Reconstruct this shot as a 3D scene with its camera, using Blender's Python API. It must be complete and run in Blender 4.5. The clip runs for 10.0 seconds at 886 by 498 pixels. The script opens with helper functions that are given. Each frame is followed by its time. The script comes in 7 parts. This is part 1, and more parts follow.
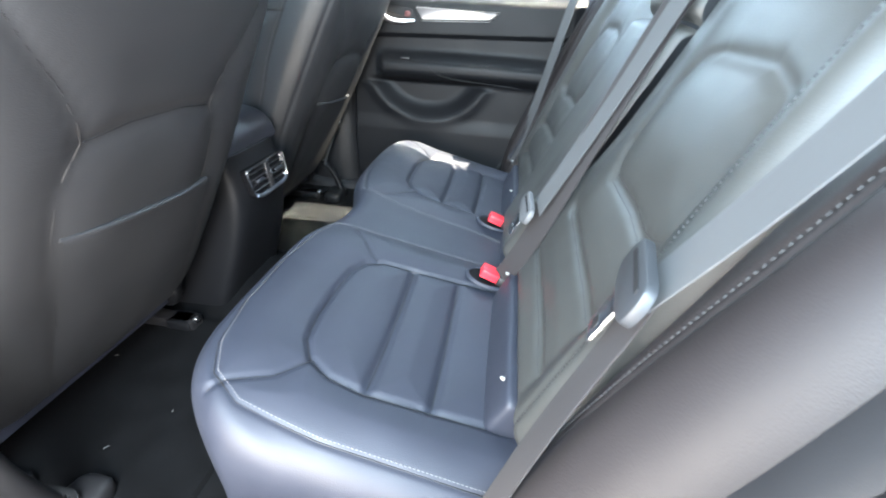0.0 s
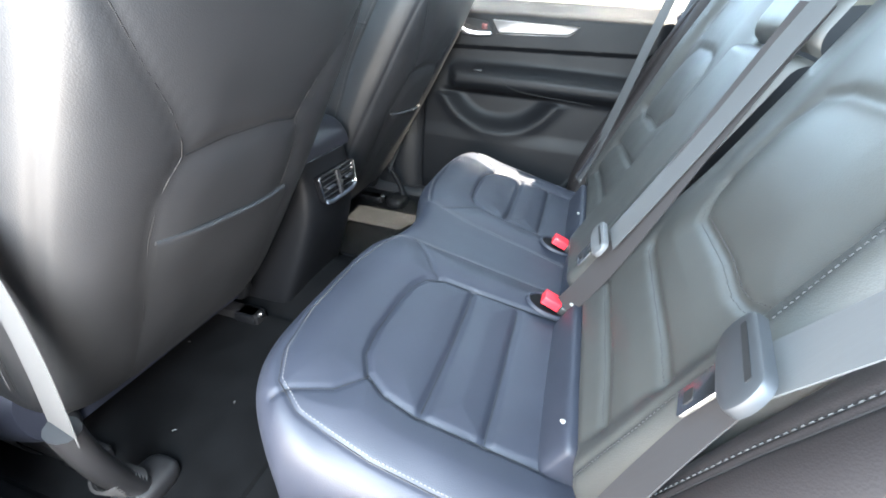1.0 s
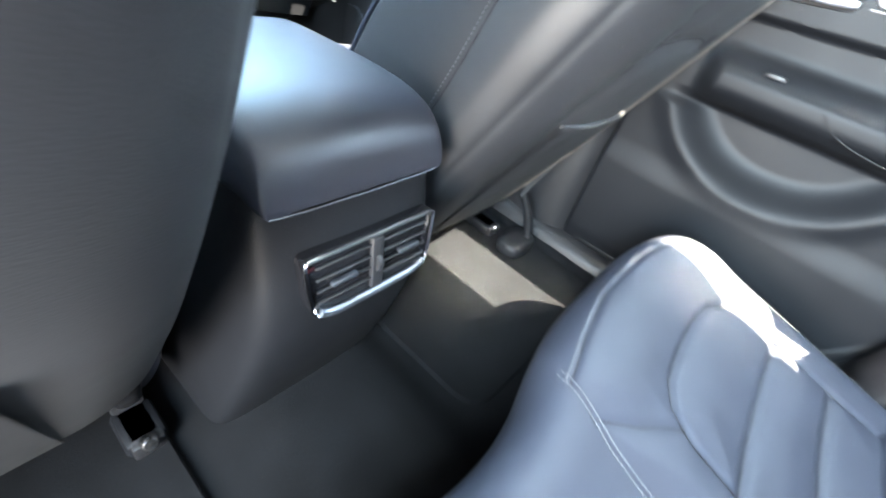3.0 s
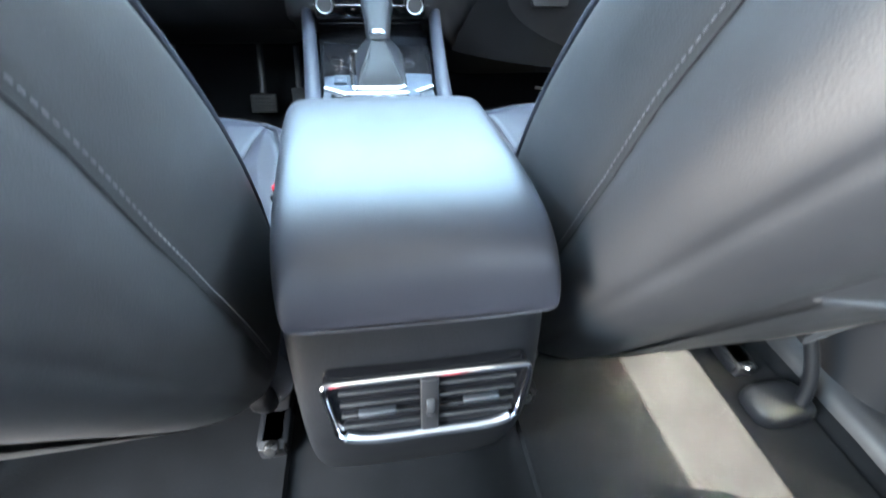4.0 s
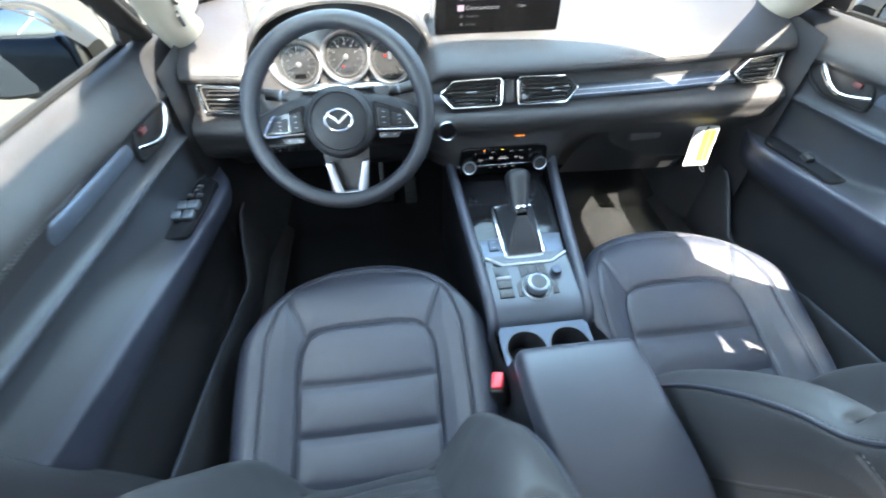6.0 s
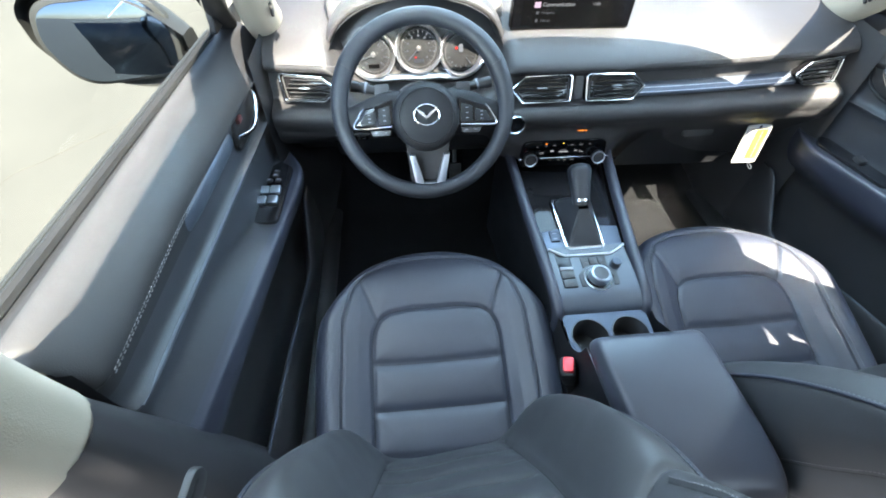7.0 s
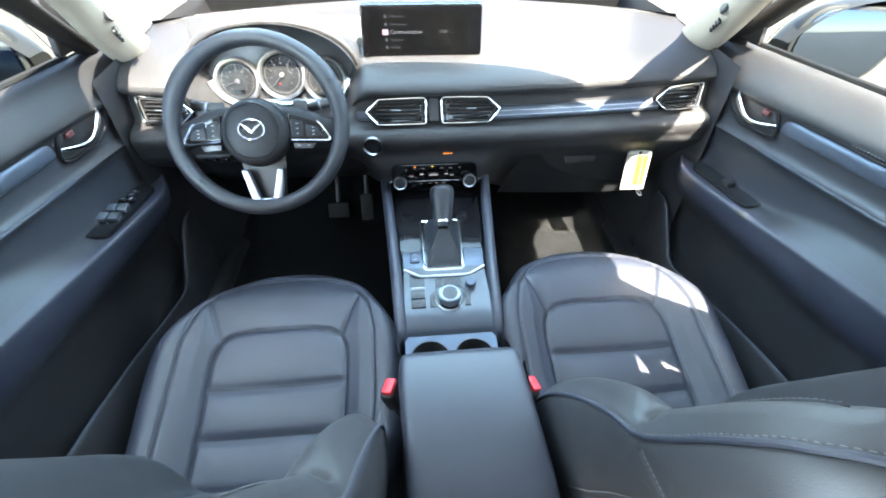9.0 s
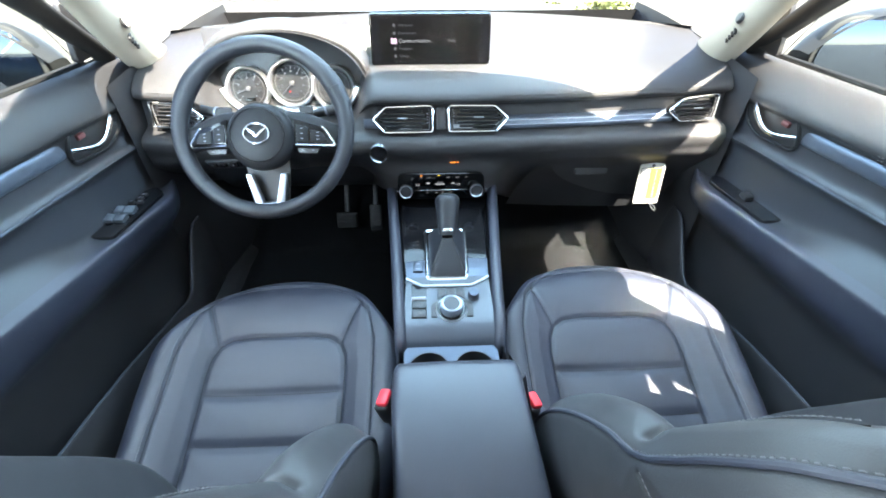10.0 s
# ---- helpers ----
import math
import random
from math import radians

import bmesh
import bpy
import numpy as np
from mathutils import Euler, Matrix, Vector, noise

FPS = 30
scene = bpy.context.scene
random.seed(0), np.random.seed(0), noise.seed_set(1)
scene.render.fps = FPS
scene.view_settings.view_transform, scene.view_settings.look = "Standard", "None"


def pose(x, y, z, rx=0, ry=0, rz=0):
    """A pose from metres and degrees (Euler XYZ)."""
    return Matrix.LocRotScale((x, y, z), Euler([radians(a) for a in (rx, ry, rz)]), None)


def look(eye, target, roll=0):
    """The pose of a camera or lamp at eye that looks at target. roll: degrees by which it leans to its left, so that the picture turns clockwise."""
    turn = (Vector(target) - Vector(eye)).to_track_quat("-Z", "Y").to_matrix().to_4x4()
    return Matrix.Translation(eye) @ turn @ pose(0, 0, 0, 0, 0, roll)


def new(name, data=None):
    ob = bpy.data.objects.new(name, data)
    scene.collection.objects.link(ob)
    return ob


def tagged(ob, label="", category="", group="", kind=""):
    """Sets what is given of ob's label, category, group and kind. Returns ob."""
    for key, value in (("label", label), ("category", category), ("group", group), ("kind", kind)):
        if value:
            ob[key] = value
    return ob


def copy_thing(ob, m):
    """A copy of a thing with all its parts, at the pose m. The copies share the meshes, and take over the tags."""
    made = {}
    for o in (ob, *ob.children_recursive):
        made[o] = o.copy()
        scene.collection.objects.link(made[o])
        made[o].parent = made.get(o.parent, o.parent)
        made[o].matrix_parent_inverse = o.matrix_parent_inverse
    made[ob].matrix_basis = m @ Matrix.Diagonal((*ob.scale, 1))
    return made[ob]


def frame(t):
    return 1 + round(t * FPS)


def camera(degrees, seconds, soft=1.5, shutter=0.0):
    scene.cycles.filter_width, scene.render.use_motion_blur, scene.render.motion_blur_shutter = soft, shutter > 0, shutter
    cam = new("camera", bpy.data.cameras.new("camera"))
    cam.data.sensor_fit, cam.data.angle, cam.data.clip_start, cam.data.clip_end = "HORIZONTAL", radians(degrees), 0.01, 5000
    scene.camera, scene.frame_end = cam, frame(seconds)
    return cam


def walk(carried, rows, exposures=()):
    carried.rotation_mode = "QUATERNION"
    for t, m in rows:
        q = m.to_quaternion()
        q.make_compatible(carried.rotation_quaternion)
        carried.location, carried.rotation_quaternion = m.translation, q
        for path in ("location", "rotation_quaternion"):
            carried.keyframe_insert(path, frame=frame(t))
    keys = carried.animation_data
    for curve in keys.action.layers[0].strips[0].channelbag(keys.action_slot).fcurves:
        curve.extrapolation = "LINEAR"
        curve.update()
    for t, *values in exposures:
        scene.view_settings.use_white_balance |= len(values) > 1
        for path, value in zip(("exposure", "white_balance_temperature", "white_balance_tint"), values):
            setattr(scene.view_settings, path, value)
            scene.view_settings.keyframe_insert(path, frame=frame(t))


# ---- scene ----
cam = camera(93.1, 10.0, 1.8, 0.3)
PATH = [
    (0, (-0.833, -0.421, 0.672), (0.88, -0.196, -0.334), 3.0),
    (0.5, (-0.825, -0.401, 0.689), (0.852, 0.029, -0.312), 3.7),
    (1, (-0.815, -0.392, 0.692), (0.853, 0.068, -0.312), 3.9),
    (1.5, (-0.763, -0.362, 0.67), (0.885, 0.069, -0.379), 5.0),
    (2, (-0.582, -0.284, 0.646), (1.004, -0.014, -0.543), 6.2),
    (2.2, (-0.525, -0.255, 0.645), (0.999, 0.025, -0.62), 7.9),
    (3.3, (-0.128, -0.078, 0.555), (1.041, 0.99, -0.667), 18.1),
    (3.5, (-0.1, -0.082, 0.539), (0.801, 1.177, -0.726), 12.4),
    (4, (-0.012, -0.064, 0.619), (0.275, 1.427, -0.683), 3.0),
    (4.2, (0.005, -0.028, 0.664), (0.176, 1.483, -0.636), 0.3),
    (4.5, (-0.013, -0.015, 0.782), (0.09, 1.48, -0.543), -1.2),
    (5, (-0.036, 0.031, 0.89), (0.088, 1.575, -0.375), -0.1),
    (5.5, (-0.114, 0.05, 0.973), (0.055, 1.542, -0.348), 0.2),
    (6, (-0.267, 0.062, 1.069), (-0.1, 1.423, -0.387), -0.1),
    (6.2, (-0.35, 0.087, 1.113), (-0.152, 1.368, -0.41), 1.2),
    (7.3, (-0.426, 0.058, 1.121), (-0.285, 1.347, -0.401), 1.5),
    (7.5, (-0.429, 0.059, 1.122), (-0.276, 1.356, -0.393), 1.8),
    (8, (-0.412, 0.046, 1.121), (-0.239, 1.397, -0.343), 1.8),
    (8.5, (-0.222, 0.008, 1.104), (-0.061, 1.422, -0.301), 1.1),
    (9, (-0.065, -0.003, 1.057), (0.073, 1.457, -0.303), 0.7),
    (9.5, (-0.033, 0.003, 1.036), (0.076, 1.497, -0.29), 0.4),
    (10, (-0.036, -0.001, 1.03), (0.03, 1.517, -0.27), 0.1),
]
walk(cam, [(t, look(eye, target, roll)) for t, eye, target, roll in PATH], [(0, 3.5), (1, 3.6), (2.2, 4.2), (3.3, 5.05), (4.2, 5.15), (4.6, 5.1), (5.3, 4.65), (6, 4.2), (7.3, 3.95), (8.3, 3.95), (9, 4.25), (10, 4.3)])

# ---- world, sun ----
SUN_DIR = Vector((0.26, -0.61, 1.0)).normalized()
world = bpy.data.worlds.new("sky")
scene.world = world
world.use_nodes = True
wn = world.node_tree
sky = wn.nodes.new("ShaderNodeTexSky")
sky.sky_type = "NISHITA"
sky.sun_disc = False
sky.sun_elevation = math.asin(SUN_DIR.z)
sky.sun_rotation = math.atan2(SUN_DIR.x, SUN_DIR.y)
wn.nodes["Background"].inputs["Strength"].default_value = 0.06
wn.links.new(sky.outputs[0], wn.nodes["Background"].inputs["Color"])
sun_data = bpy.data.lights.new("sun", "SUN")
sun_data.energy = 5.0
sun_data.angle = radians(0.53)
sun_data.color = (1.0, 0.91, 0.74)
sun = new("sun", sun_data)
sun.matrix_world = look(SUN_DIR * 20, (0, 0, 0))


def opening_lamp(name, eye, target, w, h, power, colour=(0.60, 0.81, 1.0)):
    """An added area lamp for the light that comes through one opening of the car body."""
    data = bpy.data.lights.new(name, "AREA")
    data.shape, data.size, data.size_y = "RECTANGLE", w, h
    data.energy, data.color = power, colour
    new(name, data).matrix_world = look(eye, target)


opening_lamp("sky_open_door", (-1.10, -0.30, 1.0), (0.0, -0.50, 0.40), 0.5, 0.5, 5.9, (0.66, 0.86, 1.0))
# added warm lamp for the bounce from the sunlit ground outside the door
opening_lamp("ground_bounce_open_door", (-0.95, -0.14, 0.44), (0.0, 0.02, 0.62), 0.45, 0.5, 2.7, (1.0, 0.93, 0.86))
opening_lamp("sky_windshield", (0, 1.03, 1.02), (0, 0.60, 0.2), 1.1, 0.50, 1.72, (0.48, 0.75, 1.0))
opening_lamp("sky_tailgate", (0, -1.45, 0.97), (0, 0.0, 0.5), 1.0, 0.35, 0.6)
opening_lamp("sky_rear_window", (0.72, -0.28, 0.98), (0.0, -0.25, 0.3), 0.65, 0.24, 0.65)
opening_lamp("sky_front_window_right", (0.70, 0.45, 1.05), (0.0, 0.5, 0.3), 0.5, 0.16, 0.3)
opening_lamp("sky_front_window_left", (-0.70, 0.45, 1.05), (0.0, 0.5, 0.3), 0.5, 0.16, 0.53)


# ---- materials ----
def material(name, colour, rough=0.5, metal=0.0, grain=0.0, grain_scale=400.0, spec=0.5, vary=0.12, vary_scale=6.0, coat=0.0, cells=False, stretch=None, dust=0.0):
    m = bpy.data.materials.new(name)
    m.use_nodes = True
    t = m.node_tree
    b = t.nodes["Principled BSDF"]
    b.inputs["Roughness"].default_value = rough
    b.inputs["Metallic"].default_value = metal
    b.inputs["Specular IOR Level"].default_value = spec
    b.inputs["Coat Weight"].default_value = coat
    co = t.nodes.new("ShaderNodeTexCoord")
    src = co.outputs["Object"]
    if stretch:
        mp = t.nodes.new("ShaderNodeMapping")
        mp.inputs["Scale"].default_value = stretch
        t.links.new(src, mp.inputs["Vector"])
        src = mp.outputs["Vector"]
    big = t.nodes.new("ShaderNodeTexNoise")
    big.inputs["Scale"].default_value = vary_scale
    big.inputs["Detail"].default_value = 5.0
    t.links.new(src, big.inputs["Vector"])
    ramp = t.nodes.new("ShaderNodeMapRange")
    ramp.inputs["From Min"].default_value, ramp.inputs["From Max"].default_value = 0.3, 0.7
    ramp.inputs["To Min"].default_value, ramp.inputs["To Max"].default_value = 1.0 - vary, 1.0 + vary
    t.links.new(big.outputs["Fac"], ramp.inputs["Value"])
    mul = t.nodes.new("ShaderNodeMix")
    mul.data_type, mul.blend_type = "RGBA", "MULTIPLY"
    mul.inputs["Factor"].default_value = 1.0
    mul.inputs[6].default_value = (*colour, 1)
    t.links.new(ramp.outputs["Result"], mul.inputs[7])
    out = mul.outputs[2]
    if dust:
        dn = t.nodes.new("ShaderNodeTexNoise")
        dn.inputs["Scale"].default_value, dn.inputs["Detail"].default_value = 260.0, 3.0
        t.links.new(src, dn.inputs["Vector"])
        dr = t.nodes.new("ShaderNodeMapRange")
        dr.inputs["From Min"].default_value, dr.inputs["From Max"].default_value = 0.68, 0.78
        dr.inputs["To Max"].default_value = dust
        t.links.new(dn.outputs["Fac"], dr.inputs["Value"])
        dm = t.nodes.new("ShaderNodeMix")
        dm.data_type = "RGBA"
        dm.inputs[7].default_value = (0.35, 0.33, 0.3, 1)
        t.links.new(dr.outputs["Result"], dm.inputs["Factor"])
        t.links.new(out, dm.inputs[6])
        out = dm.outputs[2]
    t.links.new(out, b.inputs["Base Color"])
    rr = t.nodes.new("ShaderNodeMapRange")
    rr.inputs["From Min"].default_value, rr.inputs["From Max"].default_value = 0.25, 0.75
    rr.inputs["To Min"].default_value, rr.inputs["To Max"].default_value = max(0.02, rough * 0.88), min(1.0, rough * 1.12)
    t.links.new(big.outputs["Fac"], rr.inputs["Value"])
    t.links.new(rr.outputs["Result"], b.inputs["Roughness"])
    if grain:
        g = t.nodes.new("ShaderNodeTexVoronoi" if cells else "ShaderNodeTexNoise")
        g.inputs["Scale"].default_value = grain_scale
        t.links.new(src, g.inputs["Vector"])
        bump = t.nodes.new("ShaderNodeBump")
        bump.inputs["Strength"].default_value = grain
        bump.inputs["Distance"].default_value = 0.0012
        t.links.new(g.outputs["Distance" if cells else "Fac"], bump.inputs["Height"])
        t.links.new(bump.outputs["Normal"], b.inputs["Normal"])
    return m


def glow(name, colour, strength):
    m = bpy.data.materials.new(name)
    m.use_nodes = True
    b = m.node_tree.nodes["Principled BSDF"]
    b.inputs["Base Color"].default_value = (0.0008, 0.0008, 0.0008, 1)
    b.inputs["Emission Color"].default_value = (*colour, 1)
    b.inputs["Emission Strength"].default_value = 0.75 * strength
    b.inputs["Roughness"].default_value = 0.15
    b.inputs["Specular IOR Level"].default_value = 0.05
    return m


def clear(name, tint):
    m = bpy.data.materials.new(name)
    m.use_nodes = True
    b = m.node_tree.nodes["Principled BSDF"]
    b.inputs["Base Color"].default_value = (*tint, 1)
    b.inputs["Roughness"].default_value = 0.0
    b.inputs["Transmission Weight"].default_value = 1.0
    b.inputs["IOR"].default_value = 1.05
    return m


LEATHER = material("black_leather", (0.0148, 0.0174, 0.0282), 0.50, grain=0.10, grain_scale=700, cells=True, vary=0.10, vary_scale=9, spec=0.6)
# bench leather with the sky's blue reflection put into its colour
BENCHLEATHER = material("bench_leather_sky_tint", (0.0185, 0.0216, 0.0330), 0.58, grain=0.10, grain_scale=700, cells=True, vary=0.10, vary_scale=9, spec=0.45)
SEATBACK = material("neutral_black_leather", (0.0182, 0.0188, 0.0210), 0.52, grain=0.10, grain_scale=700, cells=True, vary=0.10, vary_scale=9, spec=0.6)
# black leather tinted plum for the warm reflection of the sunlit ground
WARMLEATHER = material("leather_ground_reflection", (0.016, 0.0135, 0.0140), 0.55, grain=0.10, grain_scale=700, cells=True, vary=0.08, vary_scale=9, spec=0.3)
# the same bench leather, paler for the light that falls on the backs
BENCHLEATHER_LIT = material("bench_leather_lit", (0.039, 0.0395, 0.038), 0.46, grain=0.10, grain_scale=700, cells=True, vary=0.10, vary_scale=8)
SOFT = material("soft_black_plastic", (0.007, 0.0075, 0.009), 0.5, spec=0.2, grain=0.15, grain_scale=650, cells=True, vary=0.08, vary_scale=7)
HARD = material("hard_black_plastic", (0.014, 0.014, 0.0155), 0.42, grain=0.1, grain_scale=1500, vary=0.10, vary_scale=10)
DASHTOP = material("soft_dashboard_skin", (0.0150, 0.0150, 0.0168), 0.55, spec=0.4, grain=0.25, grain_scale=600, cells=True, vary=0.06, vary_scale=5)
RUBBER = material("black_rubber", (0.012, 0.012, 0.013), 0.6, spec=0.3, grain=0.2, vary=0.15)
GLOSS = material("piano_black", (0.006, 0.006, 0.007), 0.10, vary=0.05, spec=0.35)
CHROME = material("chrome", (0.82, 0.83, 0.85), 0.12, metal=1.0, vary=0.04)
SATIN = material("satin_silver", (0.36, 0.39, 0.44), 0.36, metal=1.0, vary=0.06, grain=0.1, grain_scale=900)
DARKMETAL = material("gunmetal_trim", (0.075, 0.09, 0.118), 0.38, metal=0.6, vary=0.08, grain=0.12, grain_scale=300, stretch=(1, 14, 14))
STEEL = material("belt_tongue_steel", (0.6, 0.61, 0.63), 0.25, metal=1.0, vary=0.08)
CARPET = material("black_carpet", (0.0052, 0.0055, 0.0062), 0.95, grain=1.0, grain_scale=900, vary=0.25, vary_scale=22, spec=0.06, dust=0.05)
WEB = material("grey_belt_webbing", (0.058, 0.059, 0.062), 0.8, grain=0.10, grain_scale=1.0, stretch=(700, 60, 60), vary=0.08, vary_scale=0.02)
# the same belt webbing, its colour darkened for the shade on the lower runs
SHADEDWEB = material("shaded_belt_webbing", (0.020, 0.0175, 0.0185), 0.8, grain=0.10, grain_scale=1.0, stretch=(700, 60, 60), vary=0.08, vary_scale=0.02)
THREAD = material("grey_thread", (0.10, 0.10, 0.105), 0.7, vary=0.1)
DARKTHREAD = material("dark_thread", (0.036, 0.036, 0.038), 0.8, spec=0.2, vary=0.1)
GAITER = material("gaiter_leather", (0.010, 0.011, 0.014), 0.42, spec=0.35, grain=0.1, grain_scale=700, cells=True, vary=0.1)
GREYPLASTIC = material("grey_tongue_plastic", (0.085, 0.087, 0.092), 0.42, vary=0.06)
TONGUEGREY = material("dark_grey_tongue_plastic", (0.026, 0.028, 0.032), 0.5, vary=0.06)
RED = material("red_buckle_button", (0.75, 0.03, 0.045), 0.38, vary=0.05)
LINER = material("beige_grey_headliner", (0.52, 0.5, 0.46), 0.85, grain=0.5, grain_scale=900, vary=0.06, vary_scale=12)
PILLAR = material("beige_grey_pillar_trim", (0.22, 0.198, 0.162), 0.6, grain=0.25, grain_scale=800, vary=0.05, vary_scale=8)
RIMLEATHER = material("wheel_rim_leather", (0.0105, 0.0122, 0.0165), 0.5, grain=0.1, grain_scale=700, cells=True, vary=0.1, vary_scale=12, spec=0.35)
BRIGHT = material("bright_satin_metal", (0.72, 0.73, 0.76), 0.33, metal=1.0, vary=0.03)
CUPPLATE = material("grey_metal_plate", (0.07, 0.08, 0.10), 0.5, metal=1.0, vary=0.05)
DOORTRIM = material("soft_door_trim", (0.0175, 0.0195, 0.024), 0.46, spec=0.5, grain=0.12, grain_scale=650, cells=True, vary=0.08, vary_scale=7)
DOORPAD = material("grey_black_door_leather", (0.0118, 0.0120, 0.0135), 0.55, spec=0.40, grain=0.10, grain_scale=700, cells=True, vary=0.10, vary_scale=9)
DARKPANEL = material("satin_blue_black", (0.035, 0.042, 0.055), 0.33, vary=0.06, grain=0.08, grain_scale=900)
PAPER = material("white_tag_paper", (0.20, 0.20, 0.197), 0.6, vary=0.04, vary_scale=30)
YELLOW = material("yellow_print", (0.22, 0.185, 0.006), 0.55, vary=0.05)
GREYINK = material("grey_print", (0.16, 0.17, 0.20), 0.6, vary=0.1)
PAINT = material("grey_car_paint", (0.06, 0.063, 0.063), 0.36, metal=0.3, coat=0.3, vary=0.04)
WHITEPAINT = material("white_marking_paint", (0.8, 0.8, 0.78), 0.7, vary=0.1, vary_scale=3)
SHELL = material("dark_grey_mirror_shell", (0.020, 0.021, 0.021), 0.4, vary=0.05)
# near-black that puts shade into the colour of backlit or sunken parts
SHADEBLACK = material("shade_black", (0.004, 0.004, 0.0045), 0.7, spec=0.15, grain=0.2, vary=0.1)
MIRROR = material("blue_mirror_silver", (0.15, 0.19, 0.25), 0.01, metal=1.0, vary=0.0)
DIALFACE = material("dial_face", (0.0022, 0.0024, 0.003), 0.5, spec=0.15, vary=0.1)
LEAF = material("olive_leaf", (0.09, 0.11, 0.035), 0.6, vary=0.4, vary_scale=3)
TWIG = material("brown_twig", (0.12, 0.085, 0.05), 0.8, vary=0.2)
GLASS = clear("window_glass", (0.70, 0.735, 0.72))
LENS = clear("gauge_lens", (0.98, 0.98, 0.98))
SCREEN = glow("display_panel", (0.008, 0.0085, 0.010), 0.06)
SCREENGLASS = material("black_display_glass", (0.0012, 0.0012, 0.0014), 0.08, vary=0.05, spec=0.3)
SCREEN_TEXT = glow("display_text", (0.85, 0.88, 0.92), 0.05)
SCREEN_DIM = glow("display_dim_text", (0.4, 0.42, 0.46), 0.035)
SCREEN_PINK = glow("display_pink_icon", (0.75, 0.55, 0.7), 0.12)
AMBER = glow("amber_indicator", (1.0, 0.30, 0.04), 0.16)
YELLED = glow("yellow_indicator", (1.0, 0.75, 0.1), 0.14)
REDLED = glow("red_indicator", (1.0, 0.06, 0.05), 0.12)
NEEDLE = glow("dial_print", (0.6, 0.63, 0.68), 0.05)


def concrete():
    m = material("pale_concrete", (0.051, 0.052, 0.050), 0.9, grain=0.5, grain_scale=40, vary=0.12, vary_scale=0.7, spec=0.2)
    return m


CONCRETE = concrete()
LID = material("smooth_black_leather", (0.026, 0.028, 0.037), 0.38, grain=0.05, grain_scale=900, cells=True, vary=0.08, vary_scale=9)


# ---- mesh tools ----
def basis(n, m, closed):
    """Weights of n control points at m places along a cubic spline."""
    w = np.zeros((m, n))
    if closed:
        for k in range(m):
            s = k * n / m
            i = int(s)
            f = s - i
            for j, c in enumerate(((1 - f) ** 3 / 6, (3 * f**3 - 6 * f * f + 4) / 6, (-3 * f**3 + 3 * f * f + 3 * f + 1) / 6, f**3 / 6)):
                w[k, (i - 1 + j) % n] += c
        return w
    p = min(3, n - 1)
    knots = np.r_[np.zeros(p), np.linspace(0, 1, n - p + 1), np.ones(p)]
    for k in range(m):
        s = min(k / (m - 1), 1 - 1e-9)
        b = np.array([1.0 if knots[i] <= s < knots[i + 1] else 0.0 for i in range(n + p)])
        for d in range(1, p + 1):
            nb = np.zeros(n + p - d)
            for i in range(n + p - d):
                a = knots[i + d] - knots[i]
                c = knots[i + d + 1] - knots[i + 1]
                nb[i] = ((s - knots[i]) / a * b[i] if a > 0 else 0) + ((knots[i + d + 1] - s) / c * b[i + 1] if c > 0 else 0)
            b = nb
        w[k] = b[:n]
    return w


def spline(net, nv, nu, closed=False):
    """A smooth grid nv x nu from a net of control points; closed: round in the second direction."""
    net = np.asarray(net, float)
    return np.einsum("vi,uj,ijk->vuk", basis(net.shape[0], nv, False), basis(net.shape[1], nu, closed), net)


def curve(points, n, closed=False):
    pts = np.asarray(points, float)
    return basis(len(pts), n, closed) @ pts


def polyline(points, step):
    """Points at even steps along a polyline."""
    p = np.asarray(points, float)
    d = np.r_[0, np.cumsum(np.linalg.norm(np.diff(p, axis=0), axis=1))]
    n = max(2, int(d[-1] / step) + 1)
    s = np.linspace(0, d[-1], n)
    return np.stack([np.interp(s, d, p[:, k]) for k in range(p.shape[1])], 1)


def grid_normals(g, closed=False):
    if closed:
        du = np.roll(g, -1, 1) - np.roll(g, 1, 1)
    else:
        du = np.gradient(g, axis=1)
    dv = np.gradient(g, axis=0)
    n = np.cross(du, dv)
    return n / (np.linalg.norm(n, axis=2, keepdims=True) + 1e-12)


def grid_data(g, closed=False, cap=(False, False)):
    nv, nu = g.shape[:2]
    idx = np.arange(nv * nu).reshape(nv, nu)
    r = np.roll(idx, -1, 1) if closed else idx[:, 1:]
    l = idx if closed else idx[:, :-1]
    f = np.stack([l[:-1], r[:-1], r[1:], l[1:]], -1).reshape(-1, 4).tolist()
    if cap[0]:
        f.append(idx[0, ::-1].tolist())
    if cap[1]:
        f.append(idx[-1].tolist())
    return g.reshape(-1, 3).tolist(), f


def mesh(name, verts, faces, mat, sharp=40):
    me = bpy.data.meshes.new(name)
    me.from_pydata(verts, [], faces)
    me.materials.append(mat)
    me.polygons.foreach_set("use_smooth", [True] * len(me.polygons))
    me.update()
    if sharp:
        me.set_sharp_from_angle(angle=radians(sharp))
    return me


